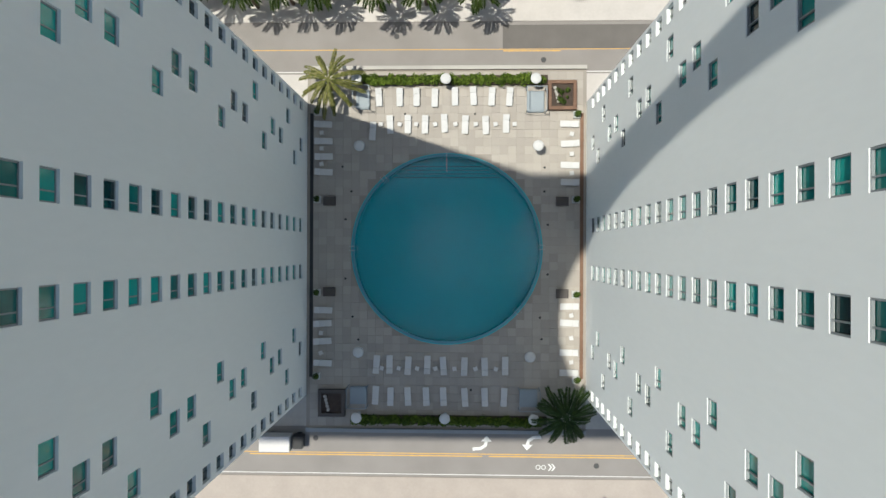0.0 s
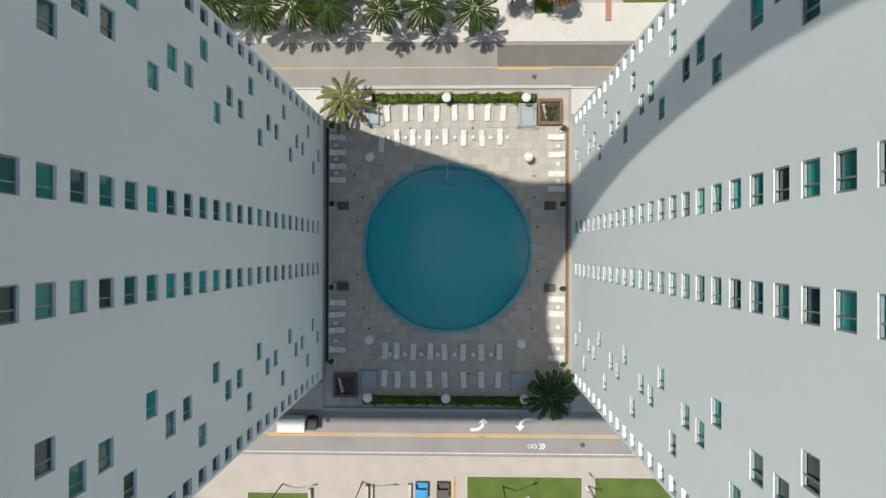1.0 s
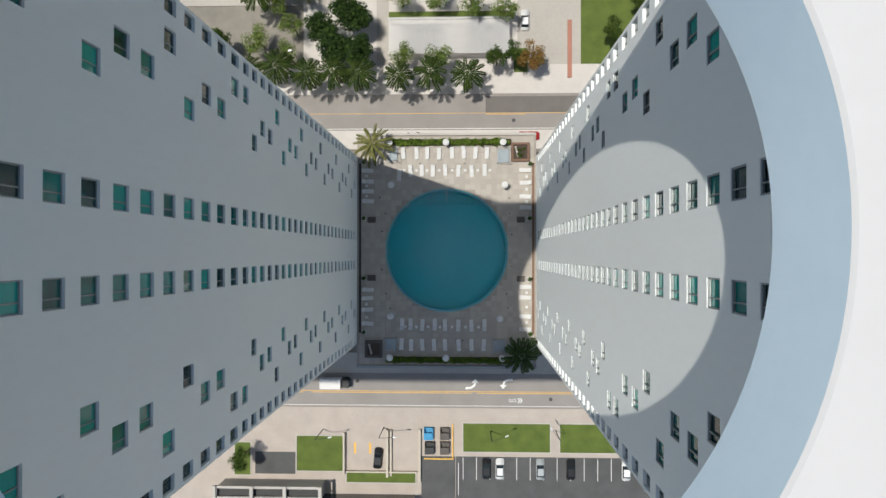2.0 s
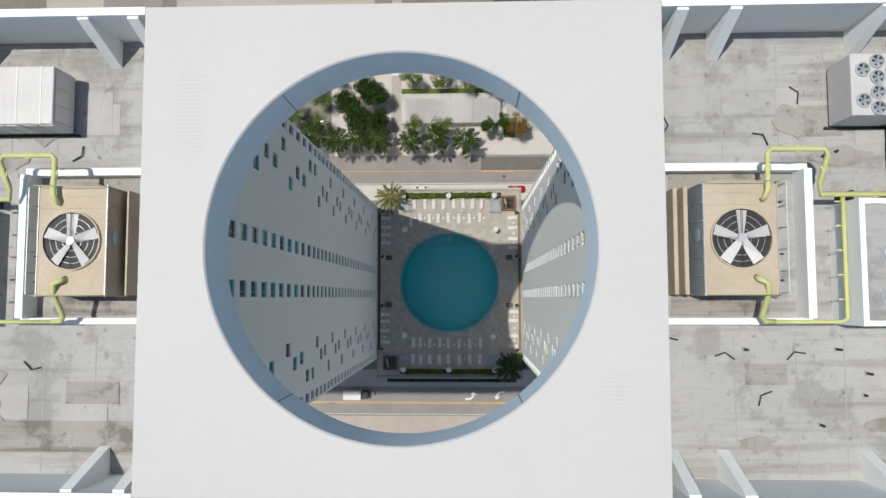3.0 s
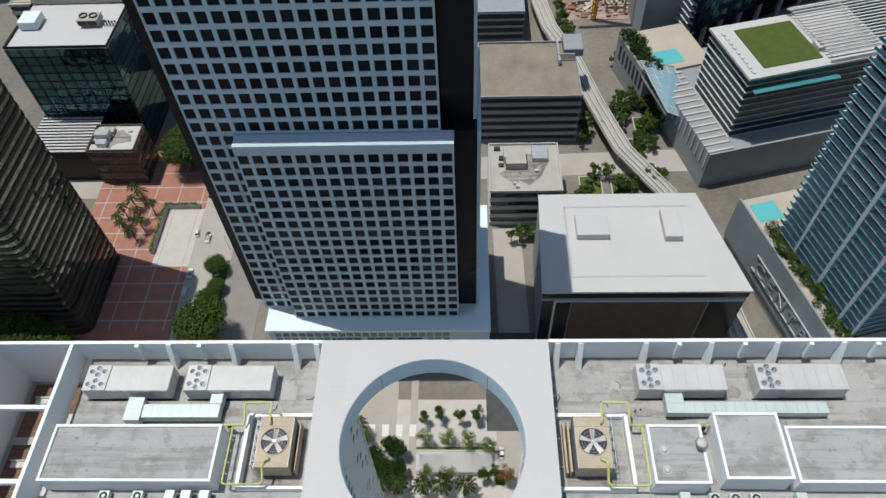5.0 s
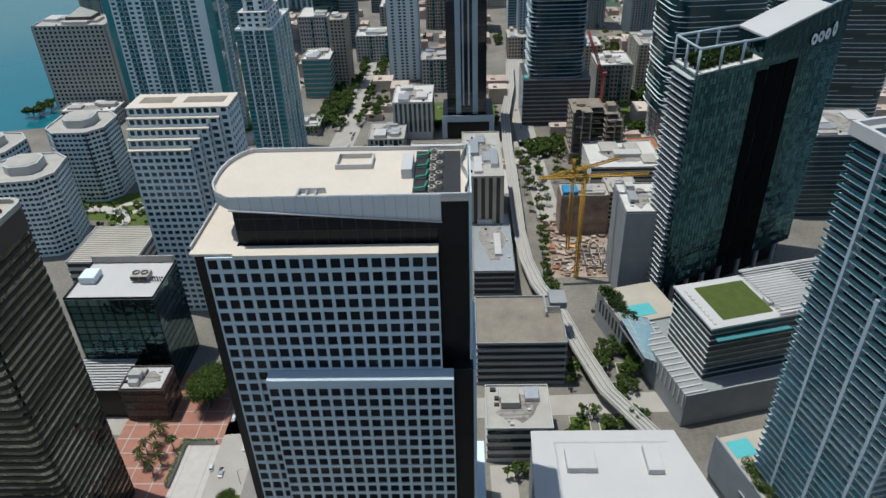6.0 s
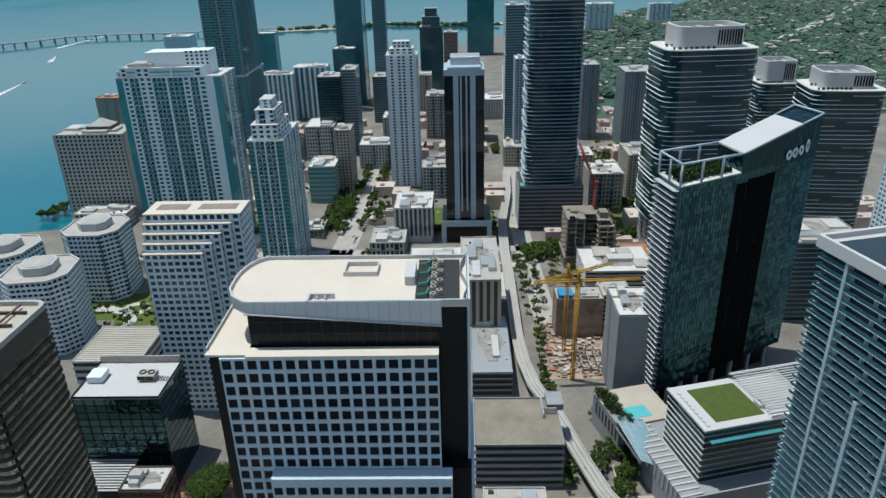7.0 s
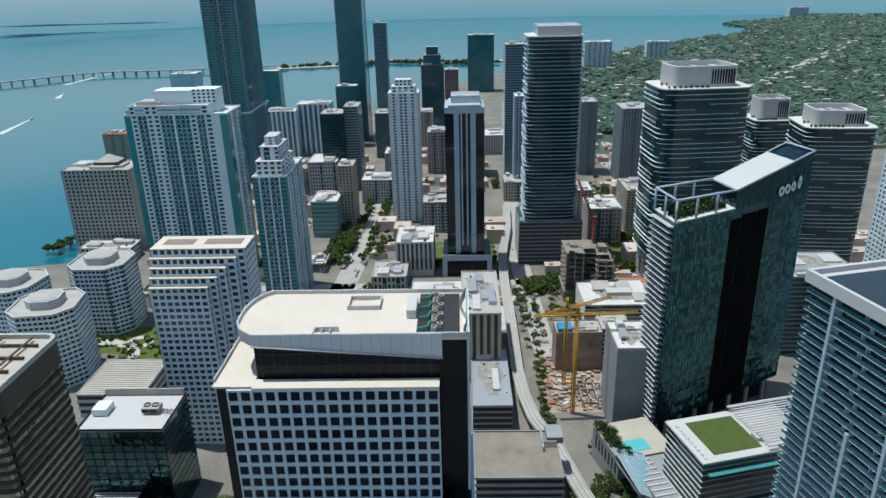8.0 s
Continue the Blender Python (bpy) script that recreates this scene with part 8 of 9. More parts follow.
for i, (w, h) in enumerate(((2.3, 3.0), (2.3, 3.0), (1.9, 3.0), (1.5, 4.0))):
    x, y = e_at(0.765 + 0.047 * i, 0, 0.5)
    q = part("sign_shape", ring_mesh("sign_shape", 0.45, 1.0, 0, 0.4, "brightwhite", 20), E, "pale rounded roof sign shape", at=(x, y, 144.5 + 0.7 * i + h))
    q.scale = (w, h, 1)
    q.rotation_euler = (math.pi / 2, 0, radians(29.8))

# mixed-use block with a lawn roof and white trellis
G = building("green_roof_block", "banded glass block with a lawn roof and white trellis", 118.3, 183.5, 14, "building")
stack(G, 0, 62, 0, 34, 20, 51, 9, "deepglass", "slab", 0.085, 0.5)
part("podium", box_mesh("podium", [(-12, 66, -8, 60, 0, 20)], "greywall"), G)
part("roof", box_mesh("roof", [(-0.6, 62.6, -0.6, 34.6, 51, 52)], "slab"), G)
part("lawn", box_mesh("lawn", [(8, 34, 4, 30, 52.01, 52.3)], "turf"), G, "bright green roof lawn")
tr = box_mesh("slat", [(35, 84, 0, 0.7, 54.5, 55.0)], "slab")
for i in range(17):
    part("trellis_slat", tr, G, at=(0, 1.2 + 2.0 * i, 0))
part("trellis", box_mesh("trellis", [(34.5, 84.5, 0.2, 1.0, 54.4, 55.2), (34.5, 84.5, 34, 34.8, 54.4, 55.2), (58, 58.8, 1, 34, 54.0, 54.5)], "slab"), G, "white roof trellis")
stack(G, 62, 84, 0, 34, 20, 51, 9, "deepglass", "slab", 0.085, 0.5)
part("roof_unit", soft_box("roof_unit", 34, 37, 8, 13, 52, 54, "unit", 0.1), G)
part("terrace", box_mesh("terrace", [(2, 40, -3.5, -0.6, 46, 46.5)], "rail"), G)
for i in range(17):
    part("podium_slat", box_mesh("podium_slat", [(-12, -0.6, -7 + 4 * i, -6.1 + 4 * i, 20, 20.7), (-12.5, -12, -7 + 4 * i, -6.1 + 4 * i, 12, 20.7)], "slab"), G)
for i in range(9):
    part("deck_chair", soft_box("deck_chair", 2, 3.4, 2 + 3.2 * i, 4 + 3.2 * i, 52, 52.6, "unit", 0.1), G)
gl = building("glass_canopy", "slanted glazed canopy over the plaza", 95, 200, 14, "canopy")
v = [(0, 0, 20), (15, -4, 13), (15, 26, 22), (-1, 30, 26), (0, 0, 20.4), (15, -4, 13.4), (15, 26, 22.4), (-1, 30, 26.4)]
part("glazing", raw_mesh("glazing", v, QUADS, "pvpanel"), gl)
part("ribs", box_mesh("ribs", [(0.2, 0.6, 0, 28, 18.0, 19.5), (14, 14.4, -2, 25, 11.0, 12.6)], "slab"), gl)
for i in range(8):
    s0 = i / 7
    part("mullion", tube_mesh("mullion", [(0 - s0, 30 * s0, 20.6 + 6 * s0), (15, -4 + 30 * s0, 13.6 + 9 * s0)], 0.24, "slab", 4), gl)
for i in range(5):
    s0 = i / 4
    part("mullion", tube_mesh("mullion", [(15 * s0, -4 * s0, 20.6 - 7 * s0), (-1 + 16 * s0, 30 - 4 * s0, 26.6 - 4 * s0)], 0.24, "slab", 4), gl)
part("column", box_mesh("column", [(6, 6.8, 10, 10.8, 0, 18)], "slab"), gl)
# hotel pool terrace
P = building("pool_terrace", "raised terrace with a small aqua pool and palms", 99, 236, 15, "terrace")
part("deck", box_mesh("deck", [(-12, 22, -8, 24, 0, 21)], "greywall"), P)
part("paving", box_mesh("paving", [(-12, 22, -8, 24, 21, 21.3)], "beige"), P)
part("pool", box_mesh("pool", [(-4, 10, -4, 6, 21.31, 21.45)], "poolaqua"), P)
part("terrace_shrubs", leaf_cloud("terrace_shrubs", "leafdark", [(random.Random(i).uniform(-12, -5), -8 + 0.9 * i, 23.5 + (i % 3), 2.2) for i in range(34)], 3600, 0.55, 14), P)
for i in range(7):
    part("wall_slot", box_mesh("wall_slot", [(-12.1, -12.0, -6 + 4 * i, -4 + 4 * i, 10, 18)], "dark"), P)
# right-hand balcony tower
R = building("balcony_tower", "glass residential tower with stacked balcony slabs", 134, 82, 14, "apartment building", "balcony towers")
nfl = 44
gm = box_mesh("window_band", [(0, 70, 0, 46, 0, 3.4)], "deepglass")
dv = box_mesh("partition", [(0, 0.18, -1.7, 0, 0.24, 3.3)], "condo")
dw = box_mesh("partition", [(-1.7, 0, 0, 0.18, 0.24, 3.3)], "condo")
sm = box_mesh("balcony_slab", [(-2.3, 72, -2.3, 46, 0, 0.24)], "condo")
rm = box_mesh("balcony_rail", [(-2.25, -2.2, -2.2, 46, 0.24, 1.2), (-2.2, 72, -2.25, -2.2, 0.24, 1.2)], "balcglass")
for i in range(nfl):
    z = 26 + 3.3 * i
    part("window_band", gm, R, at=(0, 0, z))
    part("balcony_slab", sm, R, at=(0, 0, z))
    part("balcony_rail", rm, R, at=(0, 0, z))
    for k in range(4):
        part("partition", dv, R, at=(8.5 + 16 * k + (i % 2) * 3.0, 0, z))
    for k in range(3):
        part("partition", dw, R, at=(0, 6 + 13 * k + (i % 2) * 2.6, z))
part("roof", box_mesh("roof", [(-3, 73, -3, 47, 26 + 3.3 * nfl, 28.4 + 3.3 * nfl)], "slab"), R, "white roof slab with a wide rim")
part("roof_well", box_mesh("roof_well", [(1, 69, 1, 43, 28.4 + 3.3 * nfl, 28.5 + 3.3 * nfl)], "glass_dark"), R)
for q in ((-3, 73, -3, -1.6), (-3, 73, 45.6, 47), (-3, -1.6, -1.6, 45.6), (71.6, 73, -1.6, 45.6)):
    part("roof_rim", box_mesh("roof_rim", [(*q, 28.4 + 3.3 * nfl, 30.2 + 3.3 * nfl)], "slab"), R)
for i in range(5):
    part("roof_unit", soft_box("roof_unit", 12 + 11 * i, 18 + 11 * i, 14, 24, 28.5 + 3.3 * nfl, 31 + 3.3 * nfl, "metal", 0.2), R)
part("fin_wall", box_mesh("fin_wall", [(-2.6, 0, 18, 19.4, 26, 130)], "bluewall"), R)
for y in (4.0, 33.0):
    part("fin_wall", box_mesh("fin_wall", [(-2.6, 0, y, y + 1.2, 26, 171)], "bluewall"), R)
part("fin_wall", box_mesh("fin_wall", [(16, 17.4, -2.8, 0, 26, 168)], "bluewall"), R)
part("fin_wall", box_mesh("fin_wall", [(44, 45.2, -2.8, 0, 26, 171)], "bluewall"), R)
part("fin_wall", box_mesh("fin_wall", [(-2.6, -1.8, -2.6, -1.8, 26, 171)], "bluewall"), R)
part("podium", box_mesh("podium", [(-7, 74, -40, 63, 0, 26)], "greywall"), R)
part("podium_deck", box_mesh("podium_deck", [(-7, 74, -40, 63, 26, 26.3)], "beige"), R)
part("pool", box_mesh("pool", [(-5, 5, 51, 60, 26.31, 26.5)], "poolaqua"), R)
part("terrace_shrubs", leaf_cloud("terrace_shrubs", "leaf", [(random.Random(i).uniform(-6, -2.5), -38 + 2.4 * i, 28.0 + (i % 3) * 0.7, 1.5 + 0.4 * (i % 4)) for i in range(36)], 6500, 0.42, 12), R)
part("podium_screen", box_mesh("podium_screen", [(-8, -7.3, -40, 63, 6, 28)], "slabedge"), R)
for i, ch in enumerate("CENTRE"):
    cu = bpy.data.curves.new("letter", "FONT")
    cu.body, cu.size, cu.extrude, cu.align_x = ch, 8.6, 0.25, "CENTER"
    tmp = new("letter", cu)
    me = bpy.data.meshes.new_from_object(tmp)
    bpy.data.objects.remove(tmp)
    bpy.data.curves.remove(cu)
    me.materials.clear()
    me.materials.append(M["metal"])
    lt = part("sign_letter", me, R, "large metal wall letter", at=(-8.4, 37.6 - 7.4 * i, 11.4))
    lt.rotation_euler = (math.pi / 2, 0, -math.pi / 2)
part("sign_rail", box_mesh("sign_rail", [(-8.6, -8.0, -4, 42, 10.6, 11.0), (-8.6, -8.0, -4, 42, 18.2, 18.6)], "metal"), R)

# elevated guideway curving between the blocks
def ribbon(name, pts, w, z0, z1, mat):
    v, f = [], []
    P2 = [Vector(p) for p in pts]
    for i, p in enumerate(P2):
        d = (P2[min(i + 1, len(P2) - 1)] - P2[max(i - 1, 0)]).normalized()
        nrm = Vector((-d.y, d.x)) * w / 2
        v += [(p.x + nrm.x, p.y + nrm.y, z0), (p.x - nrm.x, p.y - nrm.y, z0), (p.x - nrm.x, p.y - nrm.y, z1), (p.x + nrm.x, p.y + nrm.y, z1)]
    for i in range(len(P2) - 1):
        f += [(4 * i + k, 4 * i + (k + 1) % 4, 4 * i + 4 + (k + 1) % 4, 4 * i + 4 + k) for k in range(4)]
    return raw_mesh(name, v, f, mat)


track = [(112, 40), (106, 90), (99, 135), (91, 163), (76, 190), (67.5, 221), (60, 255), (50, 283), (45.5, 310), (43.8, 345), (44.2, 390), (44.5, 440), (44, 490), (46, 560), (56, 640), (60, 720)]
g = thing("guideway", (0, 0, 0), "pale elevated rail guideway curving between the blocks", "guideway")
part("deck", ribbon("deck", track, 8.5, 7.0, 8.2, "paleroad"), g)
for o in (-3.9, -1.4, 1.4, 3.9):
    part("rail_kerb", ribbon("rail_kerb", [(x + o, y) for x, y in track], 0.5, 8.2, 9.1, "offwhite"), g)
for x, y in track[1:]:
    part("column", box_mesh("column", [(-1, 1, -1, 1, 0, 7)], "concrete"), g, at=(x, y, 0))
for name, pts, w in (("road", [(-104, -60), (-100, 60), (-103, 150), (-108, 260), (-118, 400), (-104, 520), (-100, 600), (-100, 700), (-92, 830), (-60, 1000), (-30, 1300)], 22), ("road", [(23, 40), (23, 100), (22, 150)], 12), ("road", [(72, 300), (66, 450), (62, 600), (70, 800), (88, 1000), (95, 1240), (110, 1500)], 18), ("road", [(-420, 182), (-120, 176), (0, 186), (110, 190), (300, 200)], 14), ("road", [(-300, 500), (-100, 505), (60, 510), (300, 500)], 12)):
    setting(name, ribbon(name, pts, w, -0.2, 0.02, "paleroad"), "pale city street between the blocks", "road")
sheet("plaza", -165, -113, 82, 215, 0.09, "pink", "salmon paved plaza with palms", "pavement")
lines = thing("paving_lines", (0, 0, 0), "pale banding lines across the plaza", "paving line")
for i in range(12):
    part("band", box_mesh("band", [(-165, -113, 0, 0.6, 0.09, 0.1)], "concrete"), lines, at=(0, 104 + 9 * i, 0))
for i in range(5):
    part("band", box_mesh("band", [(0, 0.5, 100, 215, 0.1, 0.106)], "concrete"), lines, at=(-160 + 11 * i, 0, 0))
plaza_palm = make_palm("small plaza palm throwing a star shadow", 9.0, 3.6, 16, 61, "plaza palms")
for i, (x, y) in enumerate(((-143.6, 162.7), (-146.5, 158), (-144.3, 148.9), (-136.9, 150.4), (-140, 156), (-145, 170), (-134.5, 160), (-147, 153), (-139, 145), (-141, 167))):
    m = pose(x, y, 0.09, 0, 0, 47 * i)
    if i == 0:
        plaza_palm.matrix_basis = m
    else:
        copy_thing(plaza_palm, m)
sheet("forecourt", -129, -113, 131, 163, 0.104, "plazapaving", "bright ramp paving behind the hedge", "pavement")
t = thing("planter_wall", (0, 0, 0), "yellow-green hedge along an angled planter wall", "planter")
part("wall", box_mesh("wall", [(-131, -129.4, 138, 163, 0, 2.5), (-131, -115, 163, 164.6, 0, 2.5)], "concrete"), t)
part("hedge", leaf_cloud("hedge", "leaflight", [(-130.2, 138.5 + 1.5 * i, 2.8, 1.1) for i in range(17)] + [(-130 + 1.5 * i, 163.8, 2.8, 1.1) for i in range(10)], 1500, 0.35, 6), t)

# construction site with a tower crane
site = thing("construction_site", (0, 0, 0), "open construction pit with rubble and formwork", "construction site")
part("pit_floor", box_mesh("pit_floor", [(60, 128, 300, 372, -0.1, 0.15)], "rubble"), site)
g2 = random.Random(77)
bxs = []
for i in range(420):
    x, y = g2.uniform(62, 126), g2.uniform(302, 370)
    s = g2.uniform(0.4, 2.2)
    bxs.append((x - s, x + s * g2.uniform(0.3, 1.2), y - s * 0.6, y + s * 0.6, 0.1, 0.2 + s * g2.uniform(0.3, 1.2)))
tagged(part("rubble", box_mesh("rubble", bxs, "rubble"), site), kind="stuff")
frm = []
for i in range(7):
    for j in range(4):
        x, y = 84 + 5 * i, 306 + 7 * j
        frm += [(x, x + 0.8, y, y + 0.8, 0.1, 6 + (i + j) % 3), (x, x + 5, y, y + 0.5, 5, 5.6), (x, x + 0.5, y, y + 7, 5.6, 6.1)]
part("formwork", box_mesh("formwork", frm, "concrete"), site, "raw concrete columns and beams")
for i in range(8):
    part("formwork_panel", soft_box("formwork_panel", -3, 3, -1.2, 1.2, 0.1, 1.6, ("redroof", "rubble", "unit", "line_yellow")[i % 4], 0.05), site, at=(66 + 4.0 * (i % 4), 310 + 26 * (i // 4), 0), rz=0.4 * i)
sh = city("raw concrete shell building with a blue tarpaulin", 72, 105, 352, 372, 30, 4, "", "rubble", "rubble", "concrete", band=0.5, proud=0.05, units=5, seed=50)
part("tarpaulin", soft_box("tarpaulin", -15, -5, -9, 2, 30.6, 34, "blue", 0.4), sh)


def lattice(name, p, q, w, n, mat):
    p, q = Vector(p), Vector(q)
    d = (q - p).normalized()
    a = d.orthogonal().normalized()
    c = d.cross(a)
    bm = bmesh.new()
    cor = [a * w + c * w, a * w - c * w, -a * w - c * w, -a * w + c * w]
    mm = []
    for o in cor:
        mm.append(tube_mesh("l", [p + o, q + o], 0.34, mat, 4))
    for i in range(n):
        s0, s1 = p.lerp(q, i / n), p.lerp(q, (i + 1) / n)
        for k in range(4):
            mm.append(tube_mesh("l", [s0 + cor[k], s1 + cor[(k + 1) % 4]], 0.2, mat, 4))
    for me in mm:
        bm.from_mesh(me)
        bpy.data.meshes.remove(me)
    return bm_mesh(name, bm, mat)


for (cx, cy, h, a) in ((76.5, 300, 71, 0.05), (75, 330, 60, 0.5)):
    cr = thing("tower_crane", (cx, cy, 0), "yellow lattice tower crane over the building site", "crane", "tower cranes", rz=a)
    part("mast", lattice("mast", (0, 0, 0), (0, 0, h), 0.9, 26, "crane"), cr)
    part("jib", lattice("jib", (0, 0, h + 1), (38, 0, h + 1), 0.7, 18, "crane"), cr)
    part("counter_jib", lattice("counter_jib", (0, 0, h + 1), (-26, 0, h + 1), 0.7, 10, "crane"), cr)
    part("cab", soft_box("cab", 0.9, 2.6, -1, 1, h - 2.6, h - 0.2, "line_yellow", 0.1), cr)
    part("apex", lattice("apex", (0, 0, h + 1), (0, 0, h + 9), 0.5, 4, "crane"), cr)
    part("counterweight", soft_box("counterweight", -26, -22, -1, 1, h - 1.5, h, "concrete", 0.1), cr)
    part("tie", tube_mesh("tie", [(-24, 0, h + 1.6), (0, 0, h + 9), (26, 0, h + 1.7)], 0.1, "crane", 5), cr)

c = thing("luffing_crane", (122, 495, 0), "small red luffing crane above the unfinished frame", "crane")
M["craned"] = material("crane_red_paint", (0.36, 0.06, 0.05), (0.24, 0.05, 0.045), 0.5, scale=0.5, fine=2)
part("mast", lattice("mast", (0, 0, 10), (0, 0, 66), 0.8, 22, "craned"), c)
part("cab", box_mesh("cab", [(-2.5, 2.5, -1.5, 1.5, 66, 69)], "craned"), c)
part("jib", lattice("jib", (-1, 0, 68), (-15.5, 0, 103), 0.6, 16, "craned"), c)


def inside(x, y):
    hit = False
    n = len(shore)
    for i in range(n):
        (ax, ay), (bx, by) = shore[i], shore[(i + 1) % n]
        if (ay > y) != (by > y) and x < (bx - ax) * (y - ay) / (by - ay) + ax:
            hit = not hit
    return hit


def clump(v, f, x, y, z, r, h, g):
    k = len(v)
    n = 6
    for ring, (rr, zz) in enumerate(((0.9, 0.15), (1.0, 0.55), (0.55, 0.95))):
        for i in range(n):
            a = 6.283 * (i + 0.5 * ring) / n
            q = rr * r * g.uniform(0.7, 1.2)
            v.append((x + q * math.cos(a), y + q * math.sin(a), z + h * zz * g.uniform(0.85, 1.15)))
    v.append((x, y, z + h))
    for ring in range(2):
        for i in range(n):
            a, b2 = k + ring * n + i, k + ring * n + (i + 1) % n
            f.append((a, b2, b2 + n, a + n))
    for i in range(n):
        f.append((k + 2 * n + i, k + 2 * n + (i + 1) % n, k + 3 * n))


footprints = []
for ob in scene.objects:
    if ob.type == "EMPTY" and ob.parent is None and "categ" + "ory" in ob and ob["categ" + "ory"] in ("building", "office building", "apartment building", "hotel", "parking garage", "construction site", "construction frame"):
        footprints.append((ob.location.x, ob.location.y))
g = random.Random(123)
v, f, hv, hf = [], [], [], []
count = 0
while count < 11000:
    y = 1000 + 3850 * g.random() ** 1.15
    x = g.uniform(150, 220 + y * 0.72)
    if not inside(x, y) or (x < 330 and y < 1150):
        continue
    if g.random() < 0.88:
        clump(v, f, x, y, 0, g.uniform(5, 11) * (1 + y / 4500), g.uniform(6, 12), g)
    else:
        s = g.uniform(5, 13)
        k = len(hv)
        z1 = g.uniform(4, 9)
        hv += [(x - s, y - s * 0.7, 0), (x + s, y - s * 0.7, 0), (x + s, y + s * 0.7, 0), (x - s, y + s * 0.7, 0), (x - s, y - s * 0.7, z1), (x + s, y - s * 0.7, z1), (x + s, y + s * 0.7, z1), (x - s, y + s * 0.7, z1)]
        hf += [tuple(k + i for i in q) for q in QUADS]
    count += 1
tagged(new("far_woods", raw_mesh("far_woods", v, f, "woods")), "dense green suburban tree cover", "trees", kind="stuff")
tagged(new("far_houses", raw_mesh("far_houses", hv, hf, "house")), "scattered pale houses among the trees", "houses", kind="stuff")
setting("far_grass", poly_mesh("far_grass", [(150, 1000), (4700, 1000), (4700, 4850), (3100, 4850), (2746, 4540), (2480, 4460), (2235, 4560), (1810, 4110), (1610, 4020), (1420, 3790), (1450, 3560), (1330, 3250), (1170, 3100), (960, 2925), (740, 2705), (515, 2440), (396, 2337), (150, 2040)], -0.4, -0.1, "woods"), "green suburban ground", "ground")
setting("road", ribbon("road", [(900, 1130), (637, 1239), (594, 1472), (702, 1625), (845, 1805), (993, 2002), (1195, 2271), (1500, 2690)], 30, 0, 6, "concrete"), "pale distant highway through the trees", "road")

# garden drive, car parks and lawns between the blocks
setting("garden", poly_mesh("garden", [(-300, 386), (-262, 384), (-258, 350), (-225, 350), (-222, 440), (-262, 428), (-300, 416)], -0.1, 0.02, "grass"), "lawn and planting beside the apartment blocks", "lawn")
setting("drive", ribbon("drive", [(-300, 404), (-275, 402), (-258, 396), (-250, 384), (-250, 360), (-244, 345)], 9, -0.1, 0.06, "plazapaving"), "pale curving drive through the garden", "road")
setting("drive", ring_mesh("drive", 5.5, 11, -0.1, 0.05, "plazapaving", 28), "pale turning circle", "road").location = (-254, 402, 0)
gl2 = random.Random(404)
lots = []
for i in range(64):
    w, d = gl2.uniform(12, 34), gl2.uniform(14, 40)
    x, y = gl2.uniform(-330, 330), gl2.uniform(330, 960)
    if not inside(x - w, y) or abs(x + 104) < 26 + w or abs(x - 64) < 16 + w:
        continue
    lots.append((x, y, w, d))
    setting("lot", box_mesh("lot", [(x - w, x + w, y - d, y + d, -0.11, -0.02 + 0.002 * i)], gl2.choice(("darkasphalt", "asphalt", "paleroad", "grass", "plazapaving", "roofbrown"))), "small open lot between the blocks", "lot")

# lawns and paths of the gardens under the guideway
for x0, x1, y0, y1 in ((79, 89, 196, 204), (86, 97, 210, 219), (70, 79, 168, 177), (92, 102, 227, 234), (84, 92, 180, 188), (56, 66, 168, 180)):
    t = thing("garden_bed", (0, 0, 0), "small lawn and shrub bed with a pale kerb", "planting bed", "garden beds")
    part("turf", box_mesh("turf", [(x0 + 0.4, x1 - 0.4, y0 + 0.4, y1 - 0.4, 0.0, 0.3)], "grass"), t)
    part("kerb", box_mesh("kerb", [(x0, x1, y0, y0 + 0.4, 0, 0.5), (x0, x1, y1 - 0.4, y1, 0, 0.5), (x0, x0 + 0.4, y0 + 0.4, y1 - 0.4, 0, 0.5), (x1 - 0.4, x1, y0 + 0.4, y1 - 0.4, 0, 0.5)], "slab"), t)
    part("shrubs", leaf_cloud("shrubs", "leaf", [(x0 + 1.5 + (x1 - x0 - 3) * i / 4, y0 + 1.5 + (y1 - y0 - 3) * ((i * 3) % 5) / 4, 0.9, 1.0) for i in range(5)], 420, 0.35, int(x0)), t)
# street trees and planting between the blocks
def small_tree(v, f, x, y, r, z, n, size, g):
    """Loose crown of leaf sprays over a thin stem."""
    blobs = crown_blobs(r, r * 0.8, z, 7, g.randint(0, 9999))
    for _ in range(n):
        bx, by, bz, br = g.choice(blobs)
        d = Vector((g.gauss(0, 1), g.gauss(0, 1), g.gauss(0, 1) + 0.3)).normalized()
        p = Vector((x + bx, y + by, bz)) + d * br * g.random() ** 0.4
        n0 = (d + Vector((g.uniform(-0.7, 0.7), g.uniform(-0.7, 0.7), g.uniform(-0.2, 0.9)))).normalized()
        a = n0.orthogonal().normalized()
        a.rotate(Matrix.Rotation(g.uniform(0, 6.28), 3, n0))
        c = n0.cross(a) * size * g.uniform(0.4, 0.8)
        a *= size * g.uniform(0.7, 1.3)
        k = len(v)
        v += [tuple(p - a), tuple(p + c), tuple(p + a), tuple(p - c)]
        f.append((k, k + 1, k + 2, k + 3))
    k = len(v)
    v += [(x - 0.2, y - 0.2, 0), (x + 0.2, y - 0.2, 0), (x, y + 0.25, 0), (x, y, z)]
    f += [(k, k + 1, k + 3), (k + 1, k + 2, k + 3), (k + 2, k, k + 3)]


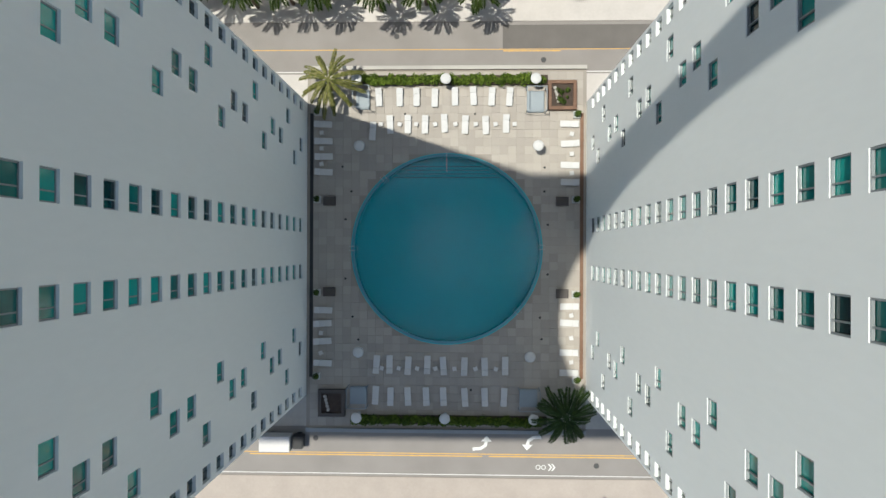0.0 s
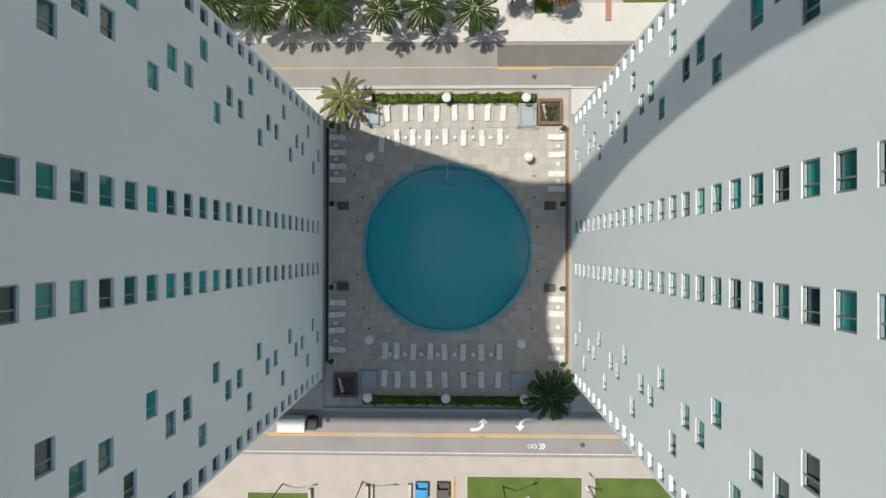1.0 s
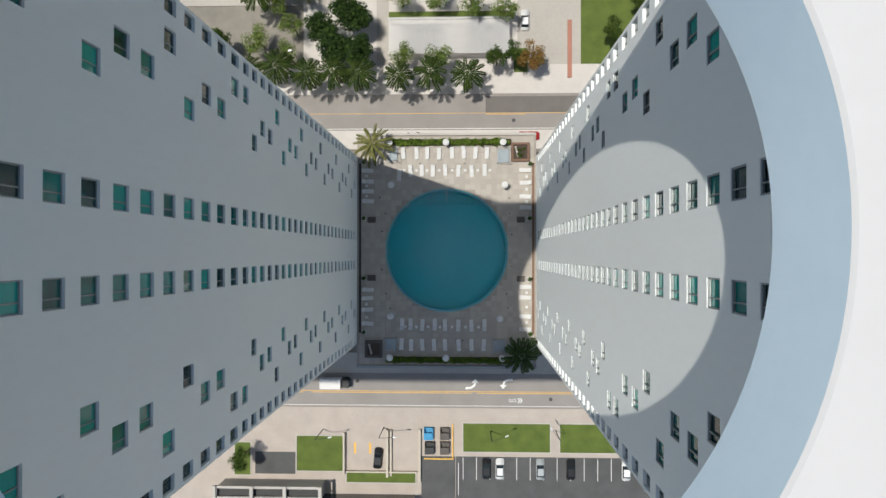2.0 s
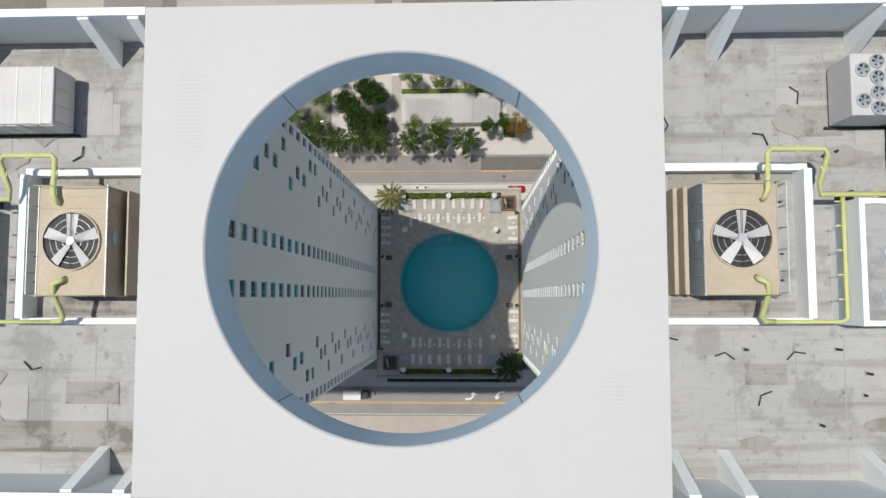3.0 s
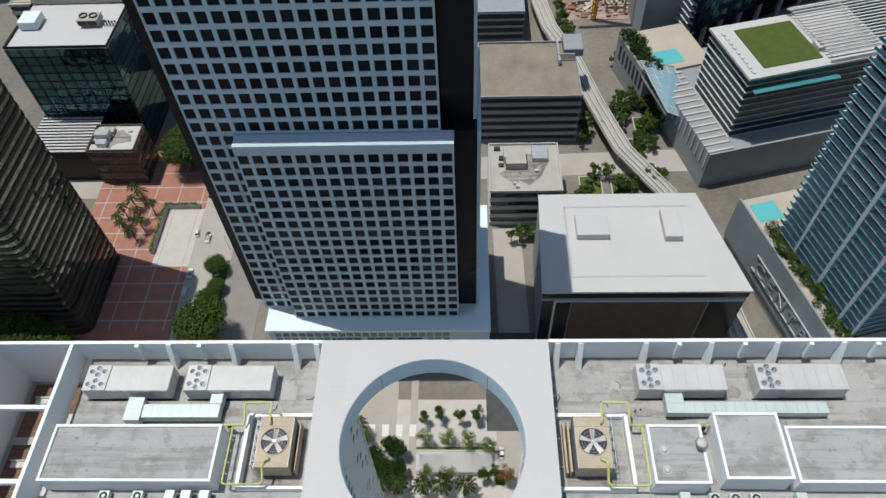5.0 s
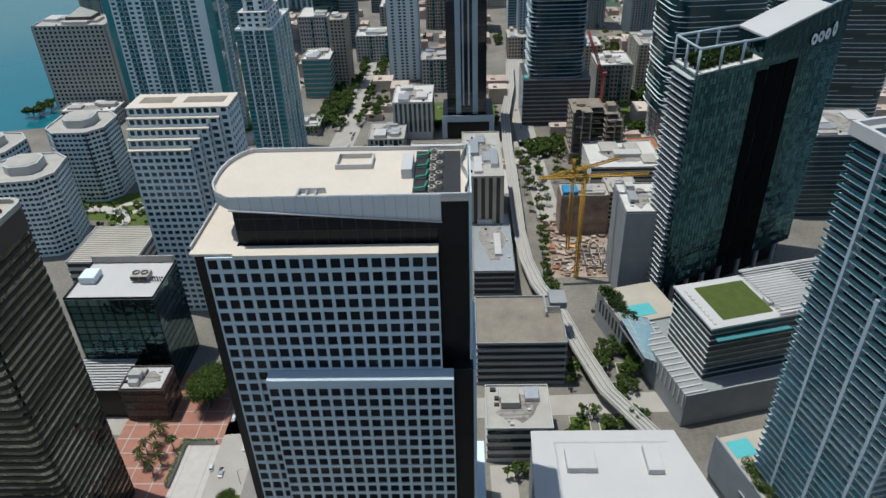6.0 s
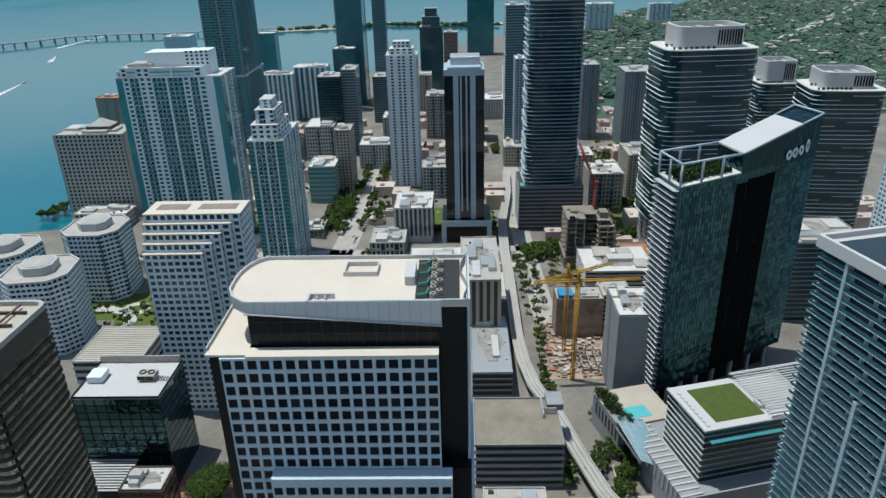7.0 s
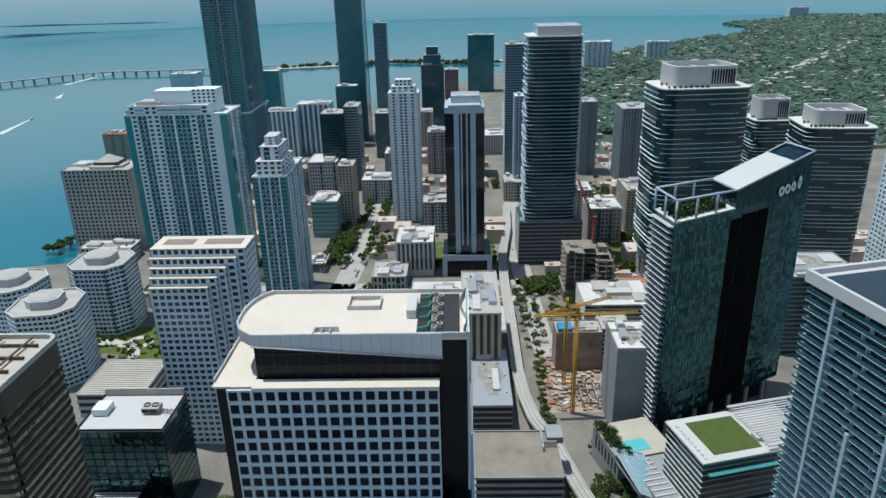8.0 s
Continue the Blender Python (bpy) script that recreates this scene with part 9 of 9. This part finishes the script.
v, f = [], []
lines_ = [((-113, 545), (-106, 760), 3.5, 34), ((-132, 540), (-124, 690), 3, 22), ((-92, 560), (-86, 760), 3, 26), ((-258, 366), (-240, 414), 8, 11), ((-300, 394), (-262, 398), 4, 8), ((-225, 352), (-215, 440), 6, 20), ((60, 380), (62, 470), 8, 24), ((85, 430), (110, 500), 18, 40), ((-220, 380), (-205, 460), 16, 40), ((-340, 480), (-260, 500), 10, 26), ((54, 250), (60, 300), 6, 12), ((72, 205), (88, 238), 5, 16), ((84, 258), (110, 268), 5, 20), ((52, 160), (66, 182), 4, 8), ((92, 222), (96, 262), 3, 22), ((84, 190), (101, 226), 5, 22), ((70, 168), (92, 176), 4, 9), ((118, 305), (128, 366), 3, 14), ((58, 300), (62, 372), 2, 14), ((-135, 560), (-120, 640), 8, 16), ((100, 700), (120, 800), 12, 26), ((150, 740), (230, 830), 40, 70), ((-180, 440), (-175, 480), 5, 8), ((-440, 600), (-420, 640), 8, 16), ((60, 196), (63, 214), 2, 5), ((24, 142), (40, 148), 3, 6), ((-124, 560), (-118, 640), 7, 30), ((-80, 575), (-74, 640), 5, 14), ((64, 478), (88, 512), 13, 46), ((-38, 536), (-14, 552), 5, 10), ((48, 800), (54, 850), 5, 10), ((150, 600), (205, 625), 14, 34), ((150, 530), (200, 545), 8, 18), ((-60, 640), (-30, 660), 8, 12), ((110, 560), (160, 590), 10, 16), ((-84, 420), (-80, 500), 4, 14)]
for (ax, ay), (bx, by), w, n in lines_:
    for _ in range(int(n * 1.6)):
        s = g.random()
        x, y = ax + (bx - ax) * s + g.uniform(-w, w), ay + (by - ay) * s + g.uniform(-w, w) * 0.5
        near = y < 480
        small_tree(v, f, x, y, g.uniform(2.2, 4.2) if near else g.uniform(3.2, 5.6), g.uniform(4.5, 7.5), 190 if near else 130, 0.55 if near else 1.05, g)
for x, y, w, d in lots:
    for _ in range(7):
        px, py = x + g.choice((-w, w)), y + g.uniform(-d, d)
        small_tree(v, f, px, py, g.uniform(2.0, 3.8), g.uniform(4.5, 6.5), 80, 0.9, g)
tagged(new("street_trees", raw_mesh("street_trees", v, f, "leaf")), "rows of green street trees between the blocks", "trees", kind="stuff")

g3 = random.Random(515)
v, f = [], []
made = 0
for _ in range(2600):
    x, y = g3.uniform(-330, 430), g3.uniform(455, 1180)
    if made >= 330 or not inside(x - 30, y) or min(math.hypot(x - a, y - b) for a, b in footprints) < 44 or abs(x + 104) < 22 or abs(x - 66) < 20 or abs(y - 505) < 16:
        continue
    w, d, h = g3.uniform(5, 13), g3.uniform(5, 14), g3.choice((4, 5, 6, 8, 11, 15))
    for a, b, c, e, z0, z1 in ((x - w, x + w, y - d, y + d, 0, h), (x - w * 0.5, x - w * 0.1, y - d * 0.4, y + d * 0.1, h, h + 1.6), (x - w, x + w, y - d, y - d + 0.5, h, h + 0.8)):
        k = len(v)
        v += [(a, c, z0), (b, c, z0), (b, e, z0), (a, e, z0), (a, c, z1), (b, c, z1), (b, e, z1), (a, e, z1)]
        f += [tuple(k + i for i in q) for q in QUADS]
    made += 1
tagged(new("low_roofs", raw_mesh("low_roofs", v, f, "house")), "many low flat-roofed buildings between the towers", "buildings", kind="stuff")

cars = []
for pts, n in (([(-104, 100), (-104, 200), (-110, 280), (-118, 400), (-104, 520), (-100, 600), (-100, 700), (-92, 830), (-60, 1000)], 46), ([(72, 300), (66, 450), (62, 600), (70, 800), (88, 1000), (95, 1240)], 40), ([(-300, 500), (-140, 505), (60, 510), (200, 503)], 16)):
    for _ in range(n):
        s = g.random() * (len(pts) - 1.001)
        k = int(s)
        x = pts[k][0] + (pts[k + 1][0] - pts[k][0]) * (s - k) + g.choice((-7, -3.5, 3.5, 7))
        y = pts[k][1] + (pts[k + 1][1] - pts[k][1]) * (s - k)
        cars += [(x - 0.95, x + 0.95, y - 2.3, y + 2.3, 0.3, 1.0), (x - 0.8, x + 0.8, y - 1.3, y + 1.0, 1.0, 1.5)]
for x, y, w, d in lots[::2]:
    for k in range(int(w / 2)):
        for yy in (y - d * 0.6, y + d * 0.5):
            if g.random() < 0.6:
                xx = x - w * 0.8 + 3.1 * k
                cars += [(xx - 0.95, xx + 0.95, yy - 2.3, yy + 2.3, 0.3, 1.0), (xx - 0.8, xx + 0.8, yy - 1.3, yy + 1.0, 1.0, 1.5)]
M["far_car"] = material("far_car_paint", (0.7, 0.7, 0.7), (0.05, 0.05, 0.06), 0.35, scale=0.01, fine=0.01, per="island")
tagged(new("distant_cars", box_mesh("distant_cars", cars, "far_car")), "small cars along the distant avenues", "cars", kind="stuff")

cw = thing("causeway_bridge", (0, 0, 0), "long low causeway bridge on many piers", "bridge")
deck_pts = [(-2100, 1350), (-1600, 1740), (-1340, 1962), (-1273, 2023), (-1223, 2091), (-1180, 2135), (-1098, 2162), (-915, 2168), (-590, 2240)]
v, f = [], []
for i, (x, y) in enumerate(deck_pts):
    d = (Vector(deck_pts[min(i + 1, 8)]) - Vector(deck_pts[max(i - 1, 0)])).normalized() * 8
    v += [(x - d.y, y + d.x, 8), (x + d.y, y - d.x, 8), (x + d.y, y - d.x, 10.5), (x - d.y, y + d.x, 10.5)]
for i in range(len(deck_pts) - 1):
    f += [(4 * i + k, 4 * i + (k + 1) % 4, 4 * i + 4 + (k + 1) % 4, 4 * i + 4 + k) for k in range(4)]
# haze is put into the bridge colour: paler and bluer than concrete
part("deck", raw_mesh("deck", v, f, "slabedge"), cw)
pm = box_mesh("pier", [(-1.5, 1.5, -5, 5, -4, 8)], "slabedge")
for i in range(len(deck_pts) - 1):
    p, q = Vector(deck_pts[i]), Vector(deck_pts[i + 1])
    m = max(1, round((q - p).length / 34))
    for k in range(m):
        c = p.lerp(q, k / m)
        part("pier", pm, cw, at=(c.x, c.y, 0), rz=math.atan2(q.y - p.y, q.x - p.x))
for pts, lab in (([(-600, 2205), (-400, 2250), (-235, 2370), (-20, 2285), (150, 2300), (150, 2350), (-20, 2330), (-235, 2420), (-400, 2300), (-600, 2260)], "low sandy causeway island"),):
    setting("island", poly_mesh("island", pts, -2.5, 1.0, "beige" if "sandy" in lab else "leafdark"), lab, "island")
v, f = [], []
for i in range(160):
    x = g.uniform(-580, 130)
    clump(v, f, x, 2335 - abs(x + 220) * 0.22 + g.uniform(-18, 18), 0.5, g.uniform(6, 12), g.uniform(6, 11), g)
tagged(new("island_trees", raw_mesh("island_trees", v, f, "leafdark")), "thin line of trees on the causeway island", "trees", kind="stuff")
city("distant pale bayside hospital block", 1960, 2070, 4300, 4360, 46, 8, "", "brightwhite", "glass_dark", "concrete", units=2)
for x, y, rz, wl in ((-934, 1421, 1.76, 165), (-1061, 1791, 1.93, 92), (-1128, 2264, 1.51, 305), (-1023, 3850, 0.3, 12), (-931, 4794, 0.3, 12)):
    wk_ = thing("boat", (x, y, -2), "small white motor boat with a wake", "boat", "boats", rz=rz)
    part("hull", soft_box("hull", -7, 7, -2, 2, 0, 2.2, "slab", 0.5), wk_)
    part("wake", raw_mesh("wake", [(-7, -1.5, 0.05), (-7, 1.5, 0.05), (-wl, 9, 0.05), (-wl, -6, 0.05)], [(0, 3, 2, 1)], "fabric"), wk_)
# glowing backdrop beyond the bay, sea haze and pale sky painted in
n = 64
v, f = [], []
for i in range(n + 1):
    a = radians(5 + 170 * i / n)
    v += [(4880 * math.cos(a), 4880 * math.sin(a), -2.0), (4880 * math.cos(a), 4880 * math.sin(a), 900)]
f = [(2 * i, 2 * i + 1, 2 * i + 3, 2 * i + 2) for i in range(n)]
hz = bpy.data.materials.new("sea_and_sky_distance")
hz.use_nodes = True
nt = hz.node_tree
pb = nt.nodes["Principled BSDF"]
pb.inputs["Base Color"].default_value, pb.inputs["Roughness"].default_value = (0.0, 0.0, 0.0, 1), 1.0
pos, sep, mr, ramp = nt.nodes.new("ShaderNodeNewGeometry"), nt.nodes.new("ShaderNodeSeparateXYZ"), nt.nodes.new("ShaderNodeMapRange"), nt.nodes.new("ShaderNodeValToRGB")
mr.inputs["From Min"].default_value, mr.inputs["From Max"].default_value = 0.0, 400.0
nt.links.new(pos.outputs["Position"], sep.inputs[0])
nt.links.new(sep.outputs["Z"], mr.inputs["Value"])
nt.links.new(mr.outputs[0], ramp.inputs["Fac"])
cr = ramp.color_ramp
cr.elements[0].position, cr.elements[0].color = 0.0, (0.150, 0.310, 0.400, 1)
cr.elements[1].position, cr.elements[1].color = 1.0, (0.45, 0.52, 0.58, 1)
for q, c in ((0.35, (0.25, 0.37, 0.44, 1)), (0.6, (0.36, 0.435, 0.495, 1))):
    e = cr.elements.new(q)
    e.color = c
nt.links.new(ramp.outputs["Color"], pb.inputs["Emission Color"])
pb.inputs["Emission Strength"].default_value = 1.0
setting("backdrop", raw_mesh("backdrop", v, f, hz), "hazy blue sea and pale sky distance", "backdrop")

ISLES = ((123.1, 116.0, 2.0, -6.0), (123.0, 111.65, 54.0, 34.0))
# two low far shores, their haze painted as pale blue
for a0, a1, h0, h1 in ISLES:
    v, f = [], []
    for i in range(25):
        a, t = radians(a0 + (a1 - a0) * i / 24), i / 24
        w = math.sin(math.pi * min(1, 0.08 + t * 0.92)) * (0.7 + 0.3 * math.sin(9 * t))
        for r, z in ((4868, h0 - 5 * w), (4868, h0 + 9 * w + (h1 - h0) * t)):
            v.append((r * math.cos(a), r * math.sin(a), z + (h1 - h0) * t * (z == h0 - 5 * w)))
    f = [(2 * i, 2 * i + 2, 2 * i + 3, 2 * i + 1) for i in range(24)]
    setting("island", raw_mesh("island", v, f, "farshore"), "low far island coloured pale blue for haze", "island")

# ---- single deck tiles ----
for x, y in TILES:
    part("tile", tile, podium, at=(x, y, DECK - 0.058))

# the plan is drawn at ten to nine: bring it to true size
for me in bpy.data.meshes:
    me.transform(Matrix.Scale(S, 4))
for ob in scene.objects:
    if ob.type in {"MESH", "EMPTY"}:
        ob.location = ob.location * S
